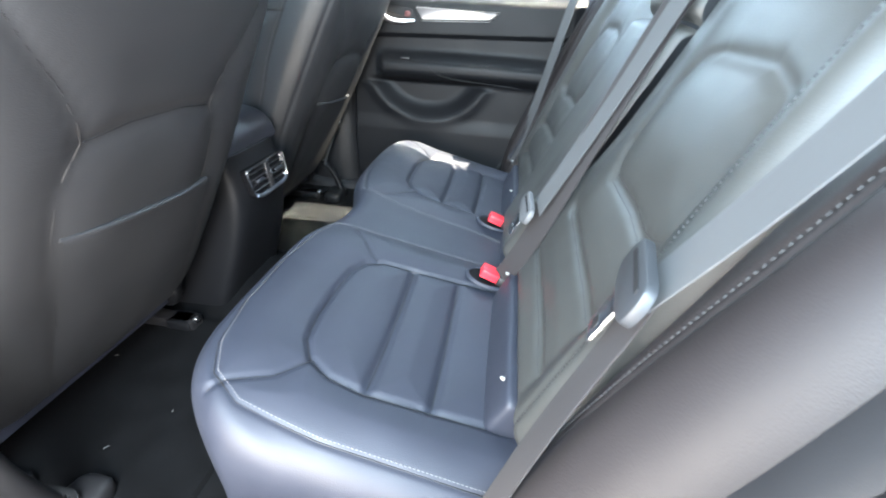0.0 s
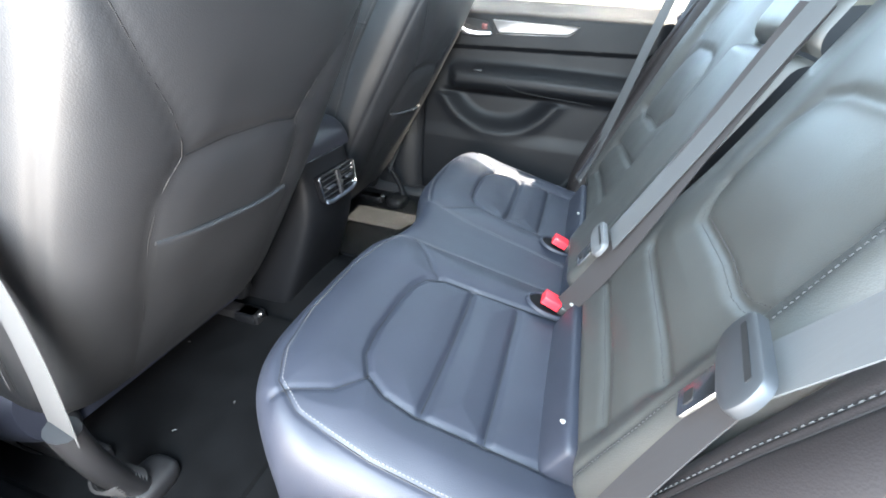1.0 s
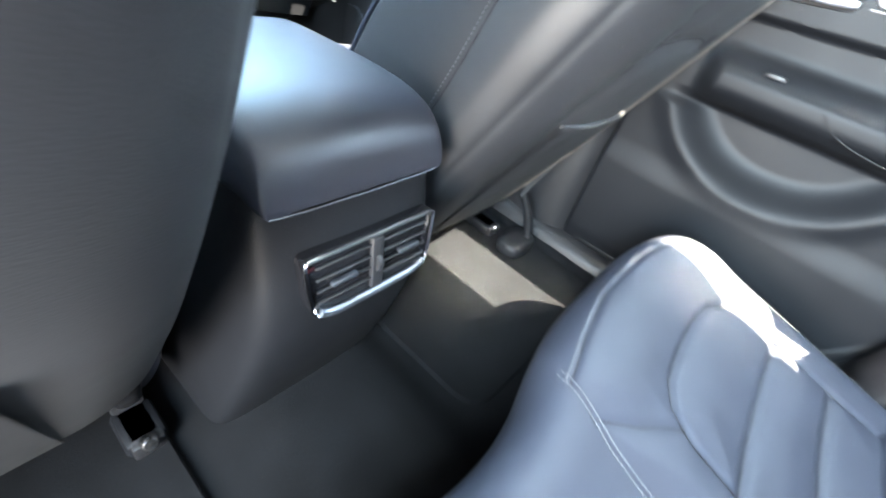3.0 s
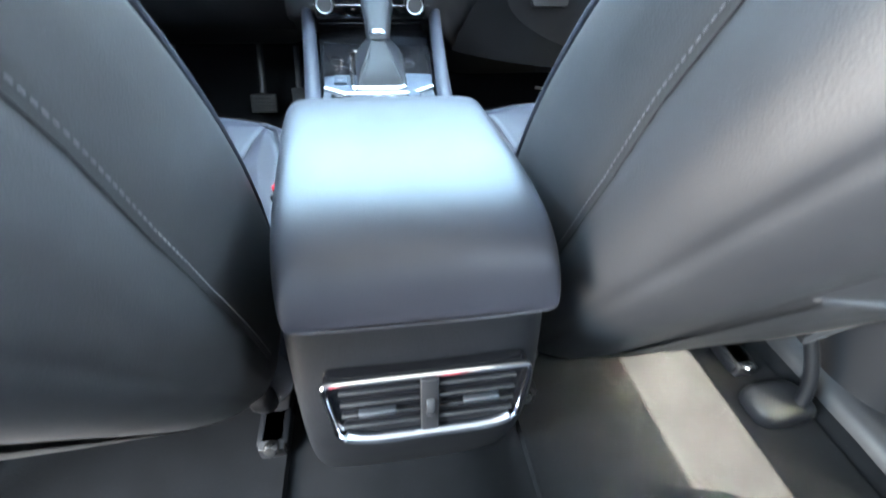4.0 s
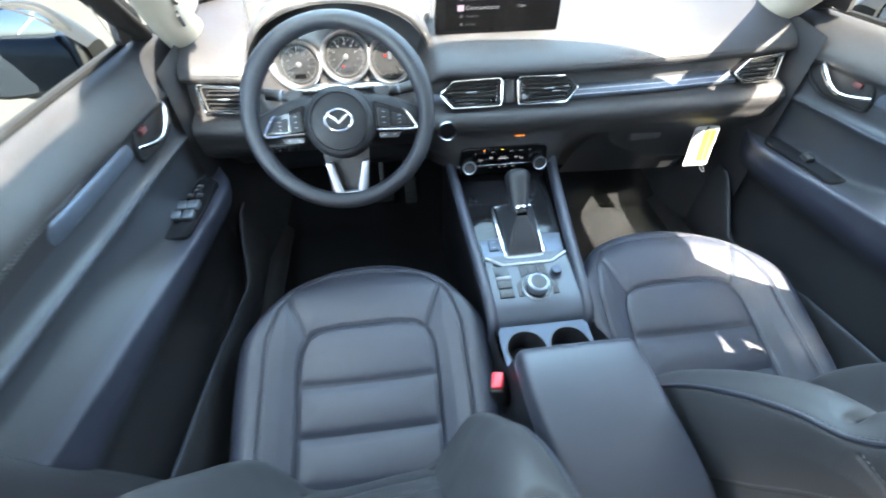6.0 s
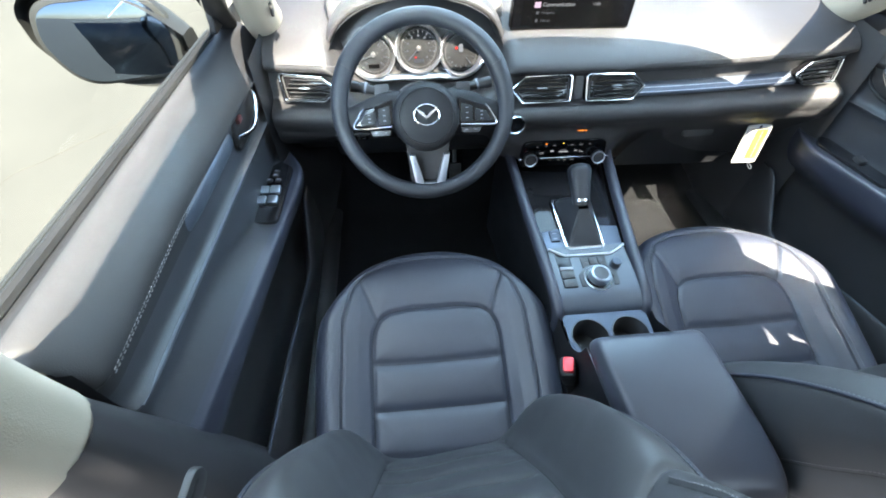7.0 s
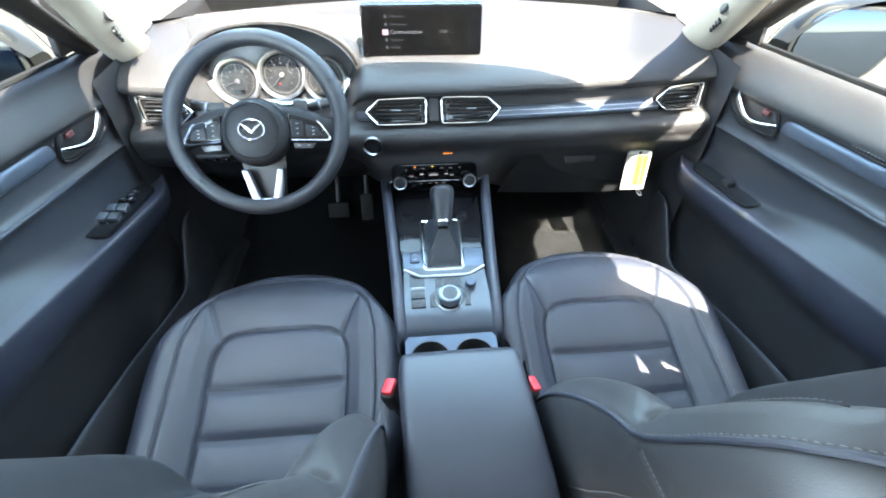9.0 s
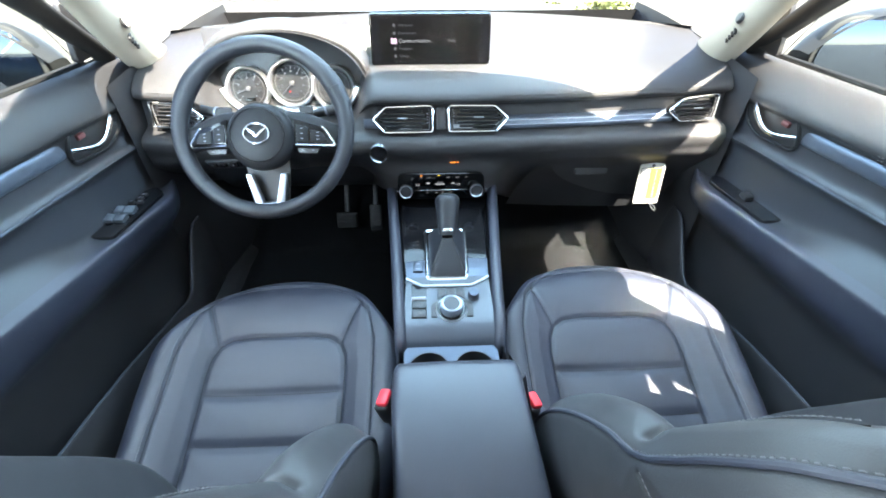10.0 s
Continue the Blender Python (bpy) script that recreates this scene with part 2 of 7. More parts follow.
def obj(name, data, mat=None, parent=None, label="", m=None):
    """Links a mesh, a bmesh or (verts, faces) as one object."""
    if isinstance(data, tuple):
        me = mesh(name, data[0], data[1], mat)
    elif isinstance(data, bmesh.types.BMesh):
        me = bpy.data.meshes.new(name)
        data.to_mesh(me)
        data.free()
        me.materials.append(mat)
        me.polygons.foreach_set("use_smooth", [True] * len(me.polygons))
        me.set_sharp_from_angle(angle=radians(40))
    else:
        me = data
    ob = new(name, me)
    if parent:
        ob.parent = parent
    if m is not None:
        ob.matrix_local = m
    if label:
        ob["label"] = label
    return ob


def empty(name, m, label, category, group="", kind=""):
    ob = new(name)
    ob.empty_display_size = 0.05
    ob.matrix_basis = m
    return tagged(ob, label, category, group, kind)


def box(sx, sy, sz, r=0.004, seg=2, m=None):
    """A box with rounded edges."""
    bm = bmesh.new()
    bmesh.ops.create_cube(bm, size=1.0)
    for v in bm.verts:
        v.co = Vector((v.co.x * sx, v.co.y * sy, v.co.z * sz))
    if r:
        bmesh.ops.bevel(bm, geom=bm.edges[:], offset=r, segments=seg, affect="EDGES", profile=0.5)
    if m is not None:
        bm.transform(m)
    return bm


def lathe(profile, n=32, m=None):
    """A solid of revolution round z from (radius, z) points."""
    g = np.array([[(r * math.cos(a), r * math.sin(a), z) for a in np.linspace(0, 2 * math.pi, n, endpoint=False)] for r, z in profile])
    v, f = grid_data(g, True, (profile[0][0] < 0.0025, profile[-1][0] < 0.0025))
    if m is not None:
        v = [tuple(m @ Vector(p)) for p in v]
    return v, f


def tube(points, radius, n=8, closed=False, flat=1.0):
    """A round bar along points."""
    p = np.asarray(points, float)
    t = (np.roll(p, -1, 0) - np.roll(p, 1, 0)) if closed else np.gradient(p, axis=0)
    t /= np.linalg.norm(t, axis=1, keepdims=True) + 1e-12
    ref = np.array((0.0, 0.0, 1.0)) if abs(t[:, 2]).mean() < 0.8 else np.array((1.0, 0.0, 0.0))
    a = np.cross(t, ref)
    a /= np.linalg.norm(a, axis=1, keepdims=True) + 1e-12
    b = np.cross(a, t)
    r = np.broadcast_to(np.asarray(radius, float), (len(p),))[:, None, None]
    ang = np.linspace(0, 2 * math.pi, n, endpoint=False)
    g = p[:, None] + r * (a[:, None] * np.cos(ang)[None, :, None] * flat + b[:, None] * np.sin(ang)[None, :, None])
    if closed:
        g = np.concatenate([g, g[:1]])
    return grid_data(g, True, (not closed, not closed))


def ribbon(points, sides, width, thick=0.0016):
    """A flat strap along points; sides: its direction across at each point."""
    p, s = np.asarray(points, float), np.asarray(sides, float)
    s = s / np.linalg.norm(s, axis=1, keepdims=True)
    t = np.gradient(p, axis=0)
    n = np.cross(t, s)
    n /= np.linalg.norm(n, axis=1, keepdims=True) + 1e-12
    w, h = width / 2, thick / 2
    ring = [(-w, -h), (-w * 0.6, -h), (0, -h), (w * 0.6, -h), (w, -h), (w, h), (w * 0.6, h), (0, h), (-w * 0.6, h), (-w, h)]
    g = np.stack([p + s * a + n * b for a, b in ring], 1)
    return grid_data(g, True, (True, True))


def prism(outline, depth, r=0.0, m=None):
    """A plate with an outline in x and y, depth thick along -z, its front edge rounded."""
    bm = bmesh.new()
    vs = [bm.verts.new((x, y, 0)) for x, y in outline]
    top = bm.faces.new(vs)
    if top.normal.z < 0:
        pass
    got = bmesh.ops.extrude_face_region(bm, geom=[top])
    for v in got["geom"]:
        if isinstance(v, bmesh.types.BMVert):
            v.co.z -= depth
    bmesh.ops.recalc_face_normals(bm, faces=bm.faces[:])
    if r:
        edges = [e for e in bm.edges if all(abs(v.co.z) < 1e-7 for v in e.verts)]
        bmesh.ops.bevel(bm, geom=edges, offset=r, segments=2, affect="EDGES", profile=0.5)
    if m is not None:
        bm.transform(m)
    return bm


def rounded(outline, r, n=4):
    """An outline with rounded corners."""
    out = []
    k = len(outline)
    for i in range(k):
        p, a, b = (Vector(outline[j % k]) for j in (i, i - 1, i + 1))
        ra = min(r, (a - p).length * 0.45)
        rb = min(r, (b - p).length * 0.45)
        s, e = p + (a - p).normalized() * ra, p + (b - p).normalized() * rb
        for j in range(n + 1):
            f = j / n
            out.append(tuple((1 - f) ** 2 * s + 2 * f * (1 - f) * p + f * f * e))
    return out


def frame_axes(o, ax, ay):
    """A pose from an origin and the directions of x and y."""
    x = Vector(ax).normalized()
    z = x.cross(Vector(ay)).normalized()
    y = z.cross(x)
    m = Matrix.Identity(4)
    for i, c in enumerate((x, y, z)):
        m[0][i], m[1][i], m[2][i] = c
    m.translation = Vector(o)
    return m


def words(text, size, mat, name, parent, m, label=""):
    c = bpy.data.curves.new(name, "FONT")
    c.body, c.size, c.extrude = text, size, 0.0002
    c.align_x, c.align_y = "LEFT", "CENTER"
    tmp = bpy.data.objects.new("tmp", c)
    me = bpy.data.meshes.new_from_object(tmp)
    bpy.data.objects.remove(tmp)
    me.materials.clear()
    me.materials.append(mat)
    return obj(name, me, None, parent, label, m)


STITCH = [(-1, -1, 0), (1, -1, 0), (1, 1, 0), (-1, 1, 0), (-0.7, -0.6, 1), (0.7, -0.6, 1), (0.7, 0.6, 1), (-0.7, 0.6, 1)]
STITCH_F = [(4, 5, 6, 7), (0, 1, 5, 4), (1, 2, 6, 5), (2, 3, 7, 6), (3, 0, 4, 7)]


def upholster(net, nv, nu, seams=(), closed=False, cap=(False, False), puff=0.003, reach=0.03, wrinkle=0.0):
    """A padded cover from a net. Seams are (axes, points, depth, width, stitch offsets): a line on the cover seen along
    the third axis from its sign side. Between the seams the cover swells. Returns cover and stitches."""
    g = spline(net, nv, nu, closed)
    n = grid_normals(g, closed)
    lines = []
    for axes, pts, depth, width, offs in seams:
        i, j = "xyz".index(axes[0]), "xyz".index(axes[1])
        k = 3 - i - j
        side = 1 if axes[2] == "+" else -1
        line = polyline(pts, 0.0026)
        ok = (n[..., k] * side > 0.12).reshape(-1)
        if k == 0:
            ok &= (g[..., 0] * side > 0.6 * (g[..., 0] * side).max()).reshape(-1)
        flat, nf = g.reshape(-1, 3)[ok], n.reshape(-1, 3)[ok]
        d2 = (line[:, None, 0] - flat[None, :, i]) ** 2 + (line[:, None, 1] - flat[None, :, j]) ** 2
        near = np.argpartition(d2, 4, axis=1)[:, :4]
        wgt = 1 / (np.take_along_axis(d2, near, 1) + 1e-7)
        wgt /= wgt.sum(1, keepdims=True)
        pos = np.zeros((len(line), 3))
        pos[:, i], pos[:, j] = line[:, 0], line[:, 1]
        pos[:, k] = (wgt * flat[near][..., k]).sum(1)
        nn = (wgt[..., None] * nf[near]).sum(1)
        if len(line) > 12:
            ker = np.ones(9) / 9
            pos[:, k] = np.convolve(np.pad(pos[:, k], 4, mode="edge"), ker, "valid")
            nn = np.stack([np.convolve(np.pad(nn[:, c], 4, mode="edge"), ker, "valid") for c in range(3)], 1)
        lines.append((pos, nn / np.linalg.norm(nn, axis=1, keepdims=True), depth, width, offs))
    flat = g.reshape(-1, 3)
    move = np.zeros(len(flat))
    nearest = np.full(len(flat), 1.0)
    for pos, _, depth, width, _ in lines:
        d = np.full(len(flat), 1.0)
        for s in range(0, len(pos), 64):
            d = np.minimum(d, np.sqrt(((flat[:, None] - pos[None, s : s + 64]) ** 2).sum(-1)).min(1))
        move -= depth * np.exp(-((d / width) ** 2))
        nearest = np.minimum(nearest, d)
    if lines:
        move += puff * (1 - np.exp(-((nearest / reach) ** 2)))
    if wrinkle:
        move += np.array([wrinkle * (noise.noise(Vector(p) * 9) + 0.5 * noise.noise(Vector(p) * 23)) for p in flat])
    g = g + move.reshape(g.shape[:2])[..., None] * n
    sv, sf, cv, cf = [], [], [], []
    for pos, nn, depth, width, offs in lines:
        if depth > 0.0018:
            v, f = tube(pos - nn * (depth * 0.80), 0.0007, 5)
            cf += [tuple(i + len(cv) for i in q) for q in f]
            cv += v
        for off in offs:
            t = np.gradient(pos, axis=0)
            t /= np.linalg.norm(t, axis=1, keepdims=True) + 1e-12
            b = np.cross(nn, t)
            at = pos + b * off + nn * (puff * 0.15 - depth * math.exp(-((off / width) ** 2)) + 0.0004)
            for q in range(0, len(at) - 1, 2):
                base = len(sv)
                mid = (at[q] + at[q + 1]) / 2
                sv += [tuple(mid + t[q] * x * 0.0016 + b[q] * y * 0.0006 + nn[q] * z * 0.0007) for x, y, z in STITCH]
                sf += [tuple(base + c for c in face) for face in STITCH_F]
    return grid_data(g, closed, cap), (sv, sf), (cv, cf)


def cover(name, parent, net, nv, nu, seams=(), mat=LEATHER, thread=THREAD, label="", m=None, closed=False, cap=(False, False), puff=0.003, reach=0.03, wrinkle=0.0):
    data, st, cord = upholster(net, nv, nu, seams, closed, cap, puff, reach, wrinkle)
    ob = obj(name, data, mat, parent, label, m)
    if cord[0]:
        obj("seam_cord", cord, RUBBER, ob, "sunken dark seams")["kind"] = "stuff"
    if st[0]:
        obj("stitching", st, thread, ob, "fine grey thread stitching")["kind"] = "stuff"
    return ob


def relief(name, parent, x0, x1, b0, b1, height, seams, label, m, mat=LEATHER, step=0.0032, puff=0.004, reach=0.03, wrinkle=0.0008):
    """A padded panel over x and b in its own frame; height(x, b) swells towards -z. Seams are (points, depth, width, stitch offsets)."""
    xs, bs = np.linspace(x1, x0, int((x1 - x0) / step) + 2), np.linspace(b0, b1, int((b1 - b0) / step) + 2)
    X, B = np.meshgrid(xs, bs)
    flat = np.stack([X.ravel(), B.ravel()], 1)
    h = np.array([height(x, b) for x, b in flat])
    nearest = np.full(len(flat), 1.0)
    lines = [(polyline(pts, 0.0026), depth, width, offs) for pts, depth, width, offs in seams]
    for line, depth, width, _ in lines:
        d = np.full(len(flat), 1.0)
        for s in range(0, len(line), 64):
            d = np.minimum(d, np.sqrt(((flat[:, None] - line[None, s : s + 64]) ** 2).sum(-1)).min(1))
        h -= depth * np.exp(-((d / width) ** 2))
        nearest = np.minimum(nearest, d)
    h += puff * (1 - np.exp(-((nearest / reach) ** 2)))
    h += np.array([wrinkle * (noise.noise(Vector((x, b, x0)) * 9) + 0.5 * noise.noise(Vector((x, b, x0)) * 23)) for x, b in flat])
    g = np.stack([X, B, -h.reshape(X.shape)], -1)
    ob = obj(name, grid_data(g), mat, parent, label, m)
    sv, sf = [], []
    for line, depth, width, offs in lines:
        t = np.gradient(line, axis=0)
        t /= np.linalg.norm(t, axis=1, keepdims=True) + 1e-12
        for off in offs:
            at = line + np.stack([-t[:, 1], t[:, 0]], 1) * off
            i = np.clip(np.rint((at[:, 0] - x1) / (x0 - x1) * (len(xs) - 1)).astype(int), 0, len(xs) - 1)
            j = np.clip(np.rint((at[:, 1] - b0) / (b1 - b0) * (len(bs) - 1)).astype(int), 0, len(bs) - 1)
            z = g[j, i, 2]
            for q in range(0, len(at) - 1, 2):
                base = len(sv)
                for x, y, zz in STITCH:
                    sv.append((at[q, 0] + t[q, 0] * x * 0.0016 - t[q, 1] * y * 0.0006, at[q, 1] + t[q, 1] * x * 0.0016 + t[q, 0] * y * 0.0006, z[q] - 0.0004 - zz * 0.0007))
                sf += [tuple(base + c for c in face) for face in STITCH_F]
    if sv:
        obj("stitching", (sv, sf), DARKTHREAD, ob, "fine grey thread stitching")["kind"] = "stuff"
    return ob


# ---- setting: ground, floor, roof, pillars, glass ----
def slab(name, x0, x1, y0, y1, z, mat, label, category, n=2):
    xs, ys = np.linspace(x0, x1, n), np.linspace(y0, y1, n)
    g = np.array([[(x, y, z) for x in xs] for y in ys])
    return tagged(obj(name, grid_data(g), mat), label, category, kind="structure")


ground = slab("ground", -400, 400, -400, 400, -0.45, CONCRETE, "pale sunlit concrete car park ground with cracks", "ground")


def ground_marks():
    for a, b, w in (((-7.0, 6.0), (-12.0, 7.0), 0.10), ((-7.0, 8.6), (-12.0, 9.6), 0.10)):
        d = Vector((b[0] - a[0], b[1] - a[1]))
        s = Vector((-d.y, d.x)).normalized() * w / 2
        vs = [(a[0] + s.x, a[1] + s.y), (a[0] - s.x, a[1] - s.y), (b[0] - s.x, b[1] - s.y), (b[0] + s.x, b[1] + s.y)]
        tagged(obj("parking_line", prism(vs, 0.002, 0, Matrix.Translation((0, 0, -0.446))), WHITEPAINT), "white painted parking line on the concrete", "road marking", "parking lines", "structure")
    rnd = random.Random(4)
    for a, b in (((-3.4, 1.2), (-1.9, 3.05)), ((-2.6, -0.6), (-1.7, 1.2))):
        pts = [(a[0] + (b[0] - a[0]) * f + rnd.uniform(-0.03, 0.03), a[1] + (b[1] - a[1]) * f + rnd.uniform(-0.03, 0.03)) for f in np.linspace(0, 1, 26)]
        vs = [(x, y + rnd.uniform(0.003, 0.008)) for x, y in pts] + [(x, y - rnd.uniform(0.003, 0.008)) for x, y in reversed(pts)]
        tagged(obj("pavement_crack", prism(vs, 0.001, 0, Matrix.Translation((0, 0, -0.448))), material("crack_dirt", (0.055, 0.053, 0.047), 0.95)), "thin dirt-filled crack in the concrete", "crack", "pavement cracks", "structure")


ground_marks()


def floor_height(x, y):
    hump = 0.055 * math.exp(-((x - 0.01) / 0.12) ** 4)
    toe = max(0.0, y - 1.2) * 0.55
    side = 0.05 / (1 + math.exp(-(abs(x) - 0.665) * 160))
    return hump + toe + side + 0.0015 * noise.noise(Vector((x * 14, y * 14, 0)))


xs, ys = np.linspace(-0.74, 0.74, 90), np.linspace(-1.55, 1.62, 130)
g = np.array([[(x, y, floor_height(x, y)) for x in xs] for y in ys])
tagged(obj("floor", grid_data(g), CARPET), "black carpeted car floor with a low centre tunnel", "car floor", kind="structure")


def mat_panel(x0, x1, y0, y1, label):
    """A floor mat that follows the floor, with a bound edge."""
    pts = rounded([(x0, y0), (x1, y0), (x1, y1), (x0, y1)], 0.06, 6)
    cx, cy = (x0 + x1) / 2, (y0 + y1) / 2
    rings = [[(cx + (x - cx) * s, cy + (y - cy) * s) for x, y in pts] for s in (1.0, 0.985, 0.95, 0.6, 0.25)]
    zs = (0.002, 0.011, 0.009, 0.009, 0.009)
    gg = np.array([[(x, y, floor_height(x, y) + z) for x, y in ring] for ring, z in zip(rings, zs)])
    m = tagged(new("floor_mat", mesh("floor_mat", *grid_data(gg, True, (False, True)), CARPET)), label, "floor mat", "rear floor mats")
    return m


mat_panel(-0.64, -0.16, -0.02, 0.40, "black carpet floor mat in the rear footwell")
mat_panel(0.17, 0.64, -0.02, 0.40, "black carpet floor mat in the rear footwell")


def roof():
    rows = []
    for y, z, w, bow in ((0.66, 1.10, 0.54, 0.11), (0.56, 1.15, 0.555, 0.06), (0.2, 1.205, 0.58, 0), (-0.4, 1.215, 0.59, 0), (-1.0, 1.19, 0.58, 0), (-1.5, 1.13, 0.55, 0)):
        rows.append([(-w - 0.03, y, z - 0.05), (-w, y, z - 0.035), (-w * 0.8, y + bow * 0.6, z), (0, y + bow, z + 0.02), (w * 0.8, y + bow * 0.6, z), (w, y, z - 0.035), (w + 0.03, y, z - 0.05)])
    inner = spline(rows, 24, 24)
    outer = inner + np.array((0, 0, 0.05))
    v1, f1 = grid_data(inner)
    v2, f2 = grid_data(outer)
    n = len(v1)
    edge = [i for i in range(24)] + [24 * k + 23 for k in range(1, 24)] + [24 * 23 + k for k in range(22, -1, -1)] + [24 * k for k in range(22, 0, -1)]
    f = f1 + [tuple(i + n for i in reversed(q)) for q in f2] + [(edge[i], edge[(i + 1) % len(edge)], edge[(i + 1) % len(edge)] + n, edge[i] + n) for i in range(len(edge))]
    tagged(obj("ceiling", (v1 + v2, f), LINER), "beige-grey cloth headliner under the roof", "headliner", kind="structure")


roof()


def bar(name, points, widths, mat, label, category, n=12, kind="structure", flat=0.5):
    p = curve(points, 24)
    w = np.interp(np.linspace(0, 1, 24), np.linspace(0, 1, len(widths)), widths)
    ob = obj(name, tube(p, w, n, flat=flat), mat)
    return tagged(ob, label, category, kind=kind)


for s in (-1, 1):
    # windscreen pillars with their lower speaker pods
    pts = [(s * 0.735, 1.20, 0.66), (s * 0.728, 1.09, 0.745), (s * 0.70, 0.98, 0.845), (s * 0.645, 0.80, 1.0), (s * 0.575, 0.60, 1.145)]
    rows = []
    for (x, y, z), w in zip(pts, (0.052, 0.05, 0.042, 0.036, 0.034)):
        ring = []
        for a in np.linspace(0, 2 * math.pi, 10, endpoint=False):
            ring.append((x - s * 0.9 * w * math.cos(a), y + w * 0.8 * math.sin(a) + 0.01, z + w * 0.75 * math.sin(a)))
        rows.append(ring)
    pil = obj("pillar_trim", grid_data(spline(rows, 30, 30, True), True, (True, True)), PILLAR)
    tagged(pil, "beige-grey windscreen pillar trim with small speaker", "pillar trim", "windscreen pillars", "structure")
    pod = obj("speaker_grille", lathe([(0.001, 0.004), (0.012, 0.0035), (0.0145, 0.0), (0.015, -0.004)], 20), HARD, pil, "small round tweeter grille", frame_axes((s * 0.668, 1.012, 0.818), (0, -0.75, 0.6), (0.35 * s, 0.5, 0.6)))
    for k in range(4):
        obj("vent_slot", box(0.024, 0.006, 0.006, 0.001, 1), RUBBER, pil, "", frame_axes((s * (0.684 - 0.0035 * k), 1.052 - 0.011 * k, 0.762 + 0.0085 * k), (0.35 * s, 0.80, 0.30), (-0.2 * s, -0.6, 0.75)))
    # mirror corner and window frame
    bar("window_frame", [(s * 0.80, 1.10, 0.725), (s * 0.785, 1.02, 0.785), (s * 0.735, 0.82, 0.935), (s * 0.690, 0.70, 1.012), (s * 0.650, 0.57, 1.07), (s * 0.64, 0.42, 1.095), (s * 0.635, 0.2, 1.11)], (0.022, 0.022, 0.034, 0.046, 0.040, 0.020, 0.016), RUBBER, "black rubber sealed window frame", "window frame", flat=1.0)
    tri_m = frame_axes((s * 0.785, 1.04, 0.775), (0, 1, 0), (-0.1 * s, 0, 1))
    obj_tri = obj("window_corner", prism(rounded([(-0.05, -0.035), (0.07, -0.035), (0.06, 0.0), (-0.035, 0.085)], 0.012), 0.012, 0.003, tri_m), HARD)
    tagged(obj_tri, "black plastic mirror corner at the front of the window", "window trim", "mirror corners", "structure")
    # side rails of the roof and the front frame of the rear window
    rail = [[(s * 0.565, y, 1.165 - dz), (s * 0.60, y, 1.118 - dz), (s * 0.640, y, 1.085 - dz), (s * 0.668, y, 1.085 - dz), (s * 0.675, y, 1.12 - dz), (s * 0.64, y, 1.19 - dz)] for y, dz in ((0.66, 0.045), (0.50, 0.012), (0.2, 0.0), (-0.4, -0.003), (-0.8, 0.01), (-1.2, 0.04))]
    tagged(obj("trim_roof_rail", grid_data(spline(rail, 24, 20)), LINER), "beige-grey trim along the side of the roof", "roof trim", "roof rails", "structure")
    # this frame is blackened because it stands backlit
    bar("window_frame", [(s * 0.775, 0.085, 0.735), (s * 0.735, 0.065, 0.88), (s * 0.665, 0.03, 1.10), (s * 0.64, 0.01, 1.15)], (0.036, 0.036, 0.04, 0.05), SHADEBLACK, "front frame of the rear side window, blackened for shade", "window frame", flat=0.6)
    # centre pillars: black below, beige above
    low = [[(s * (0.755), 0.12, 0.02), (s * 0.70, 0.12, 0.02), (s * 0.682, 0.21, 0.02), (s * 0.686, 0.23, 0.02), (s * 0.694, 0.355, 0.02), (s * 0.755, 0.37, 0.02)],
           [(s * (0.775), 0.13, 0.30), (s * 0.71, 0.13, 0.30), (s * 0.684, 0.205, 0.30), (s * 0.686, 0.225, 0.30), (s * 0.698, 0.335, 0.30), (s * 0.775, 0.35, 0.30)],
           [(s * (0.785), 0.14, 0.60), (s * 0.715, 0.14, 0.60), (s * 0.686, 0.198, 0.60), (s * 0.690, 0.214, 0.60), (s * 0.710, 0.262, 0.60), (s * 0.785, 0.275, 0.60)],
           [(s * (0.78), 0.145, 0.745), (s * 0.72, 0.145, 0.745), (s * 0.694, 0.190, 0.745), (s * 0.698, 0.205, 0.745), (s * 0.715, 0.24, 0.745), (s * 0.78, 0.255, 0.745)]]
    tagged(obj("pillar_lower", grid_data(spline(low, 20, 20)), HARD), "black plastic lower trim of the centre pillar", "pillar trim", "centre pillars", "structure")
    up = [[(s * 0.785, 0.13, 0.74), (s * 0.715, 0.135, 0.74), (s * 0.695, 0.195, 0.74), (s * 0.71, 0.245, 0.74), (s * 0.785, 0.26, 0.74)],
          [(s * 0.745, 0.115, 0.85), (s * 0.69, 0.12, 0.85), (s * 0.67, 0.175, 0.85), (s * 0.685, 0.222, 0.85), (s * 0.745, 0.235, 0.85)],
          [(s * 0.69, 0.09, 1.0), (s * 0.645, 0.09, 1.0), (s * 0.625, 0.145, 1.0), (s * 0.64, 0.195, 1.0), (s * 0.69, 0.21, 1.0)],
          [(s * 0.63, 0.05, 1.19), (s * 0.585, 0.05, 1.19), (s * 0.57, 0.11, 1.19), (s * 0.585, 0.165, 1.19), (s * 0.63, 0.18, 1.19)]]
    tagged(obj("pillar_upper", grid_data(spline(up, 20, 20)), PILLAR), "beige-grey upper trim of the centre pillar", "pillar trim", "centre pillars", "structure")
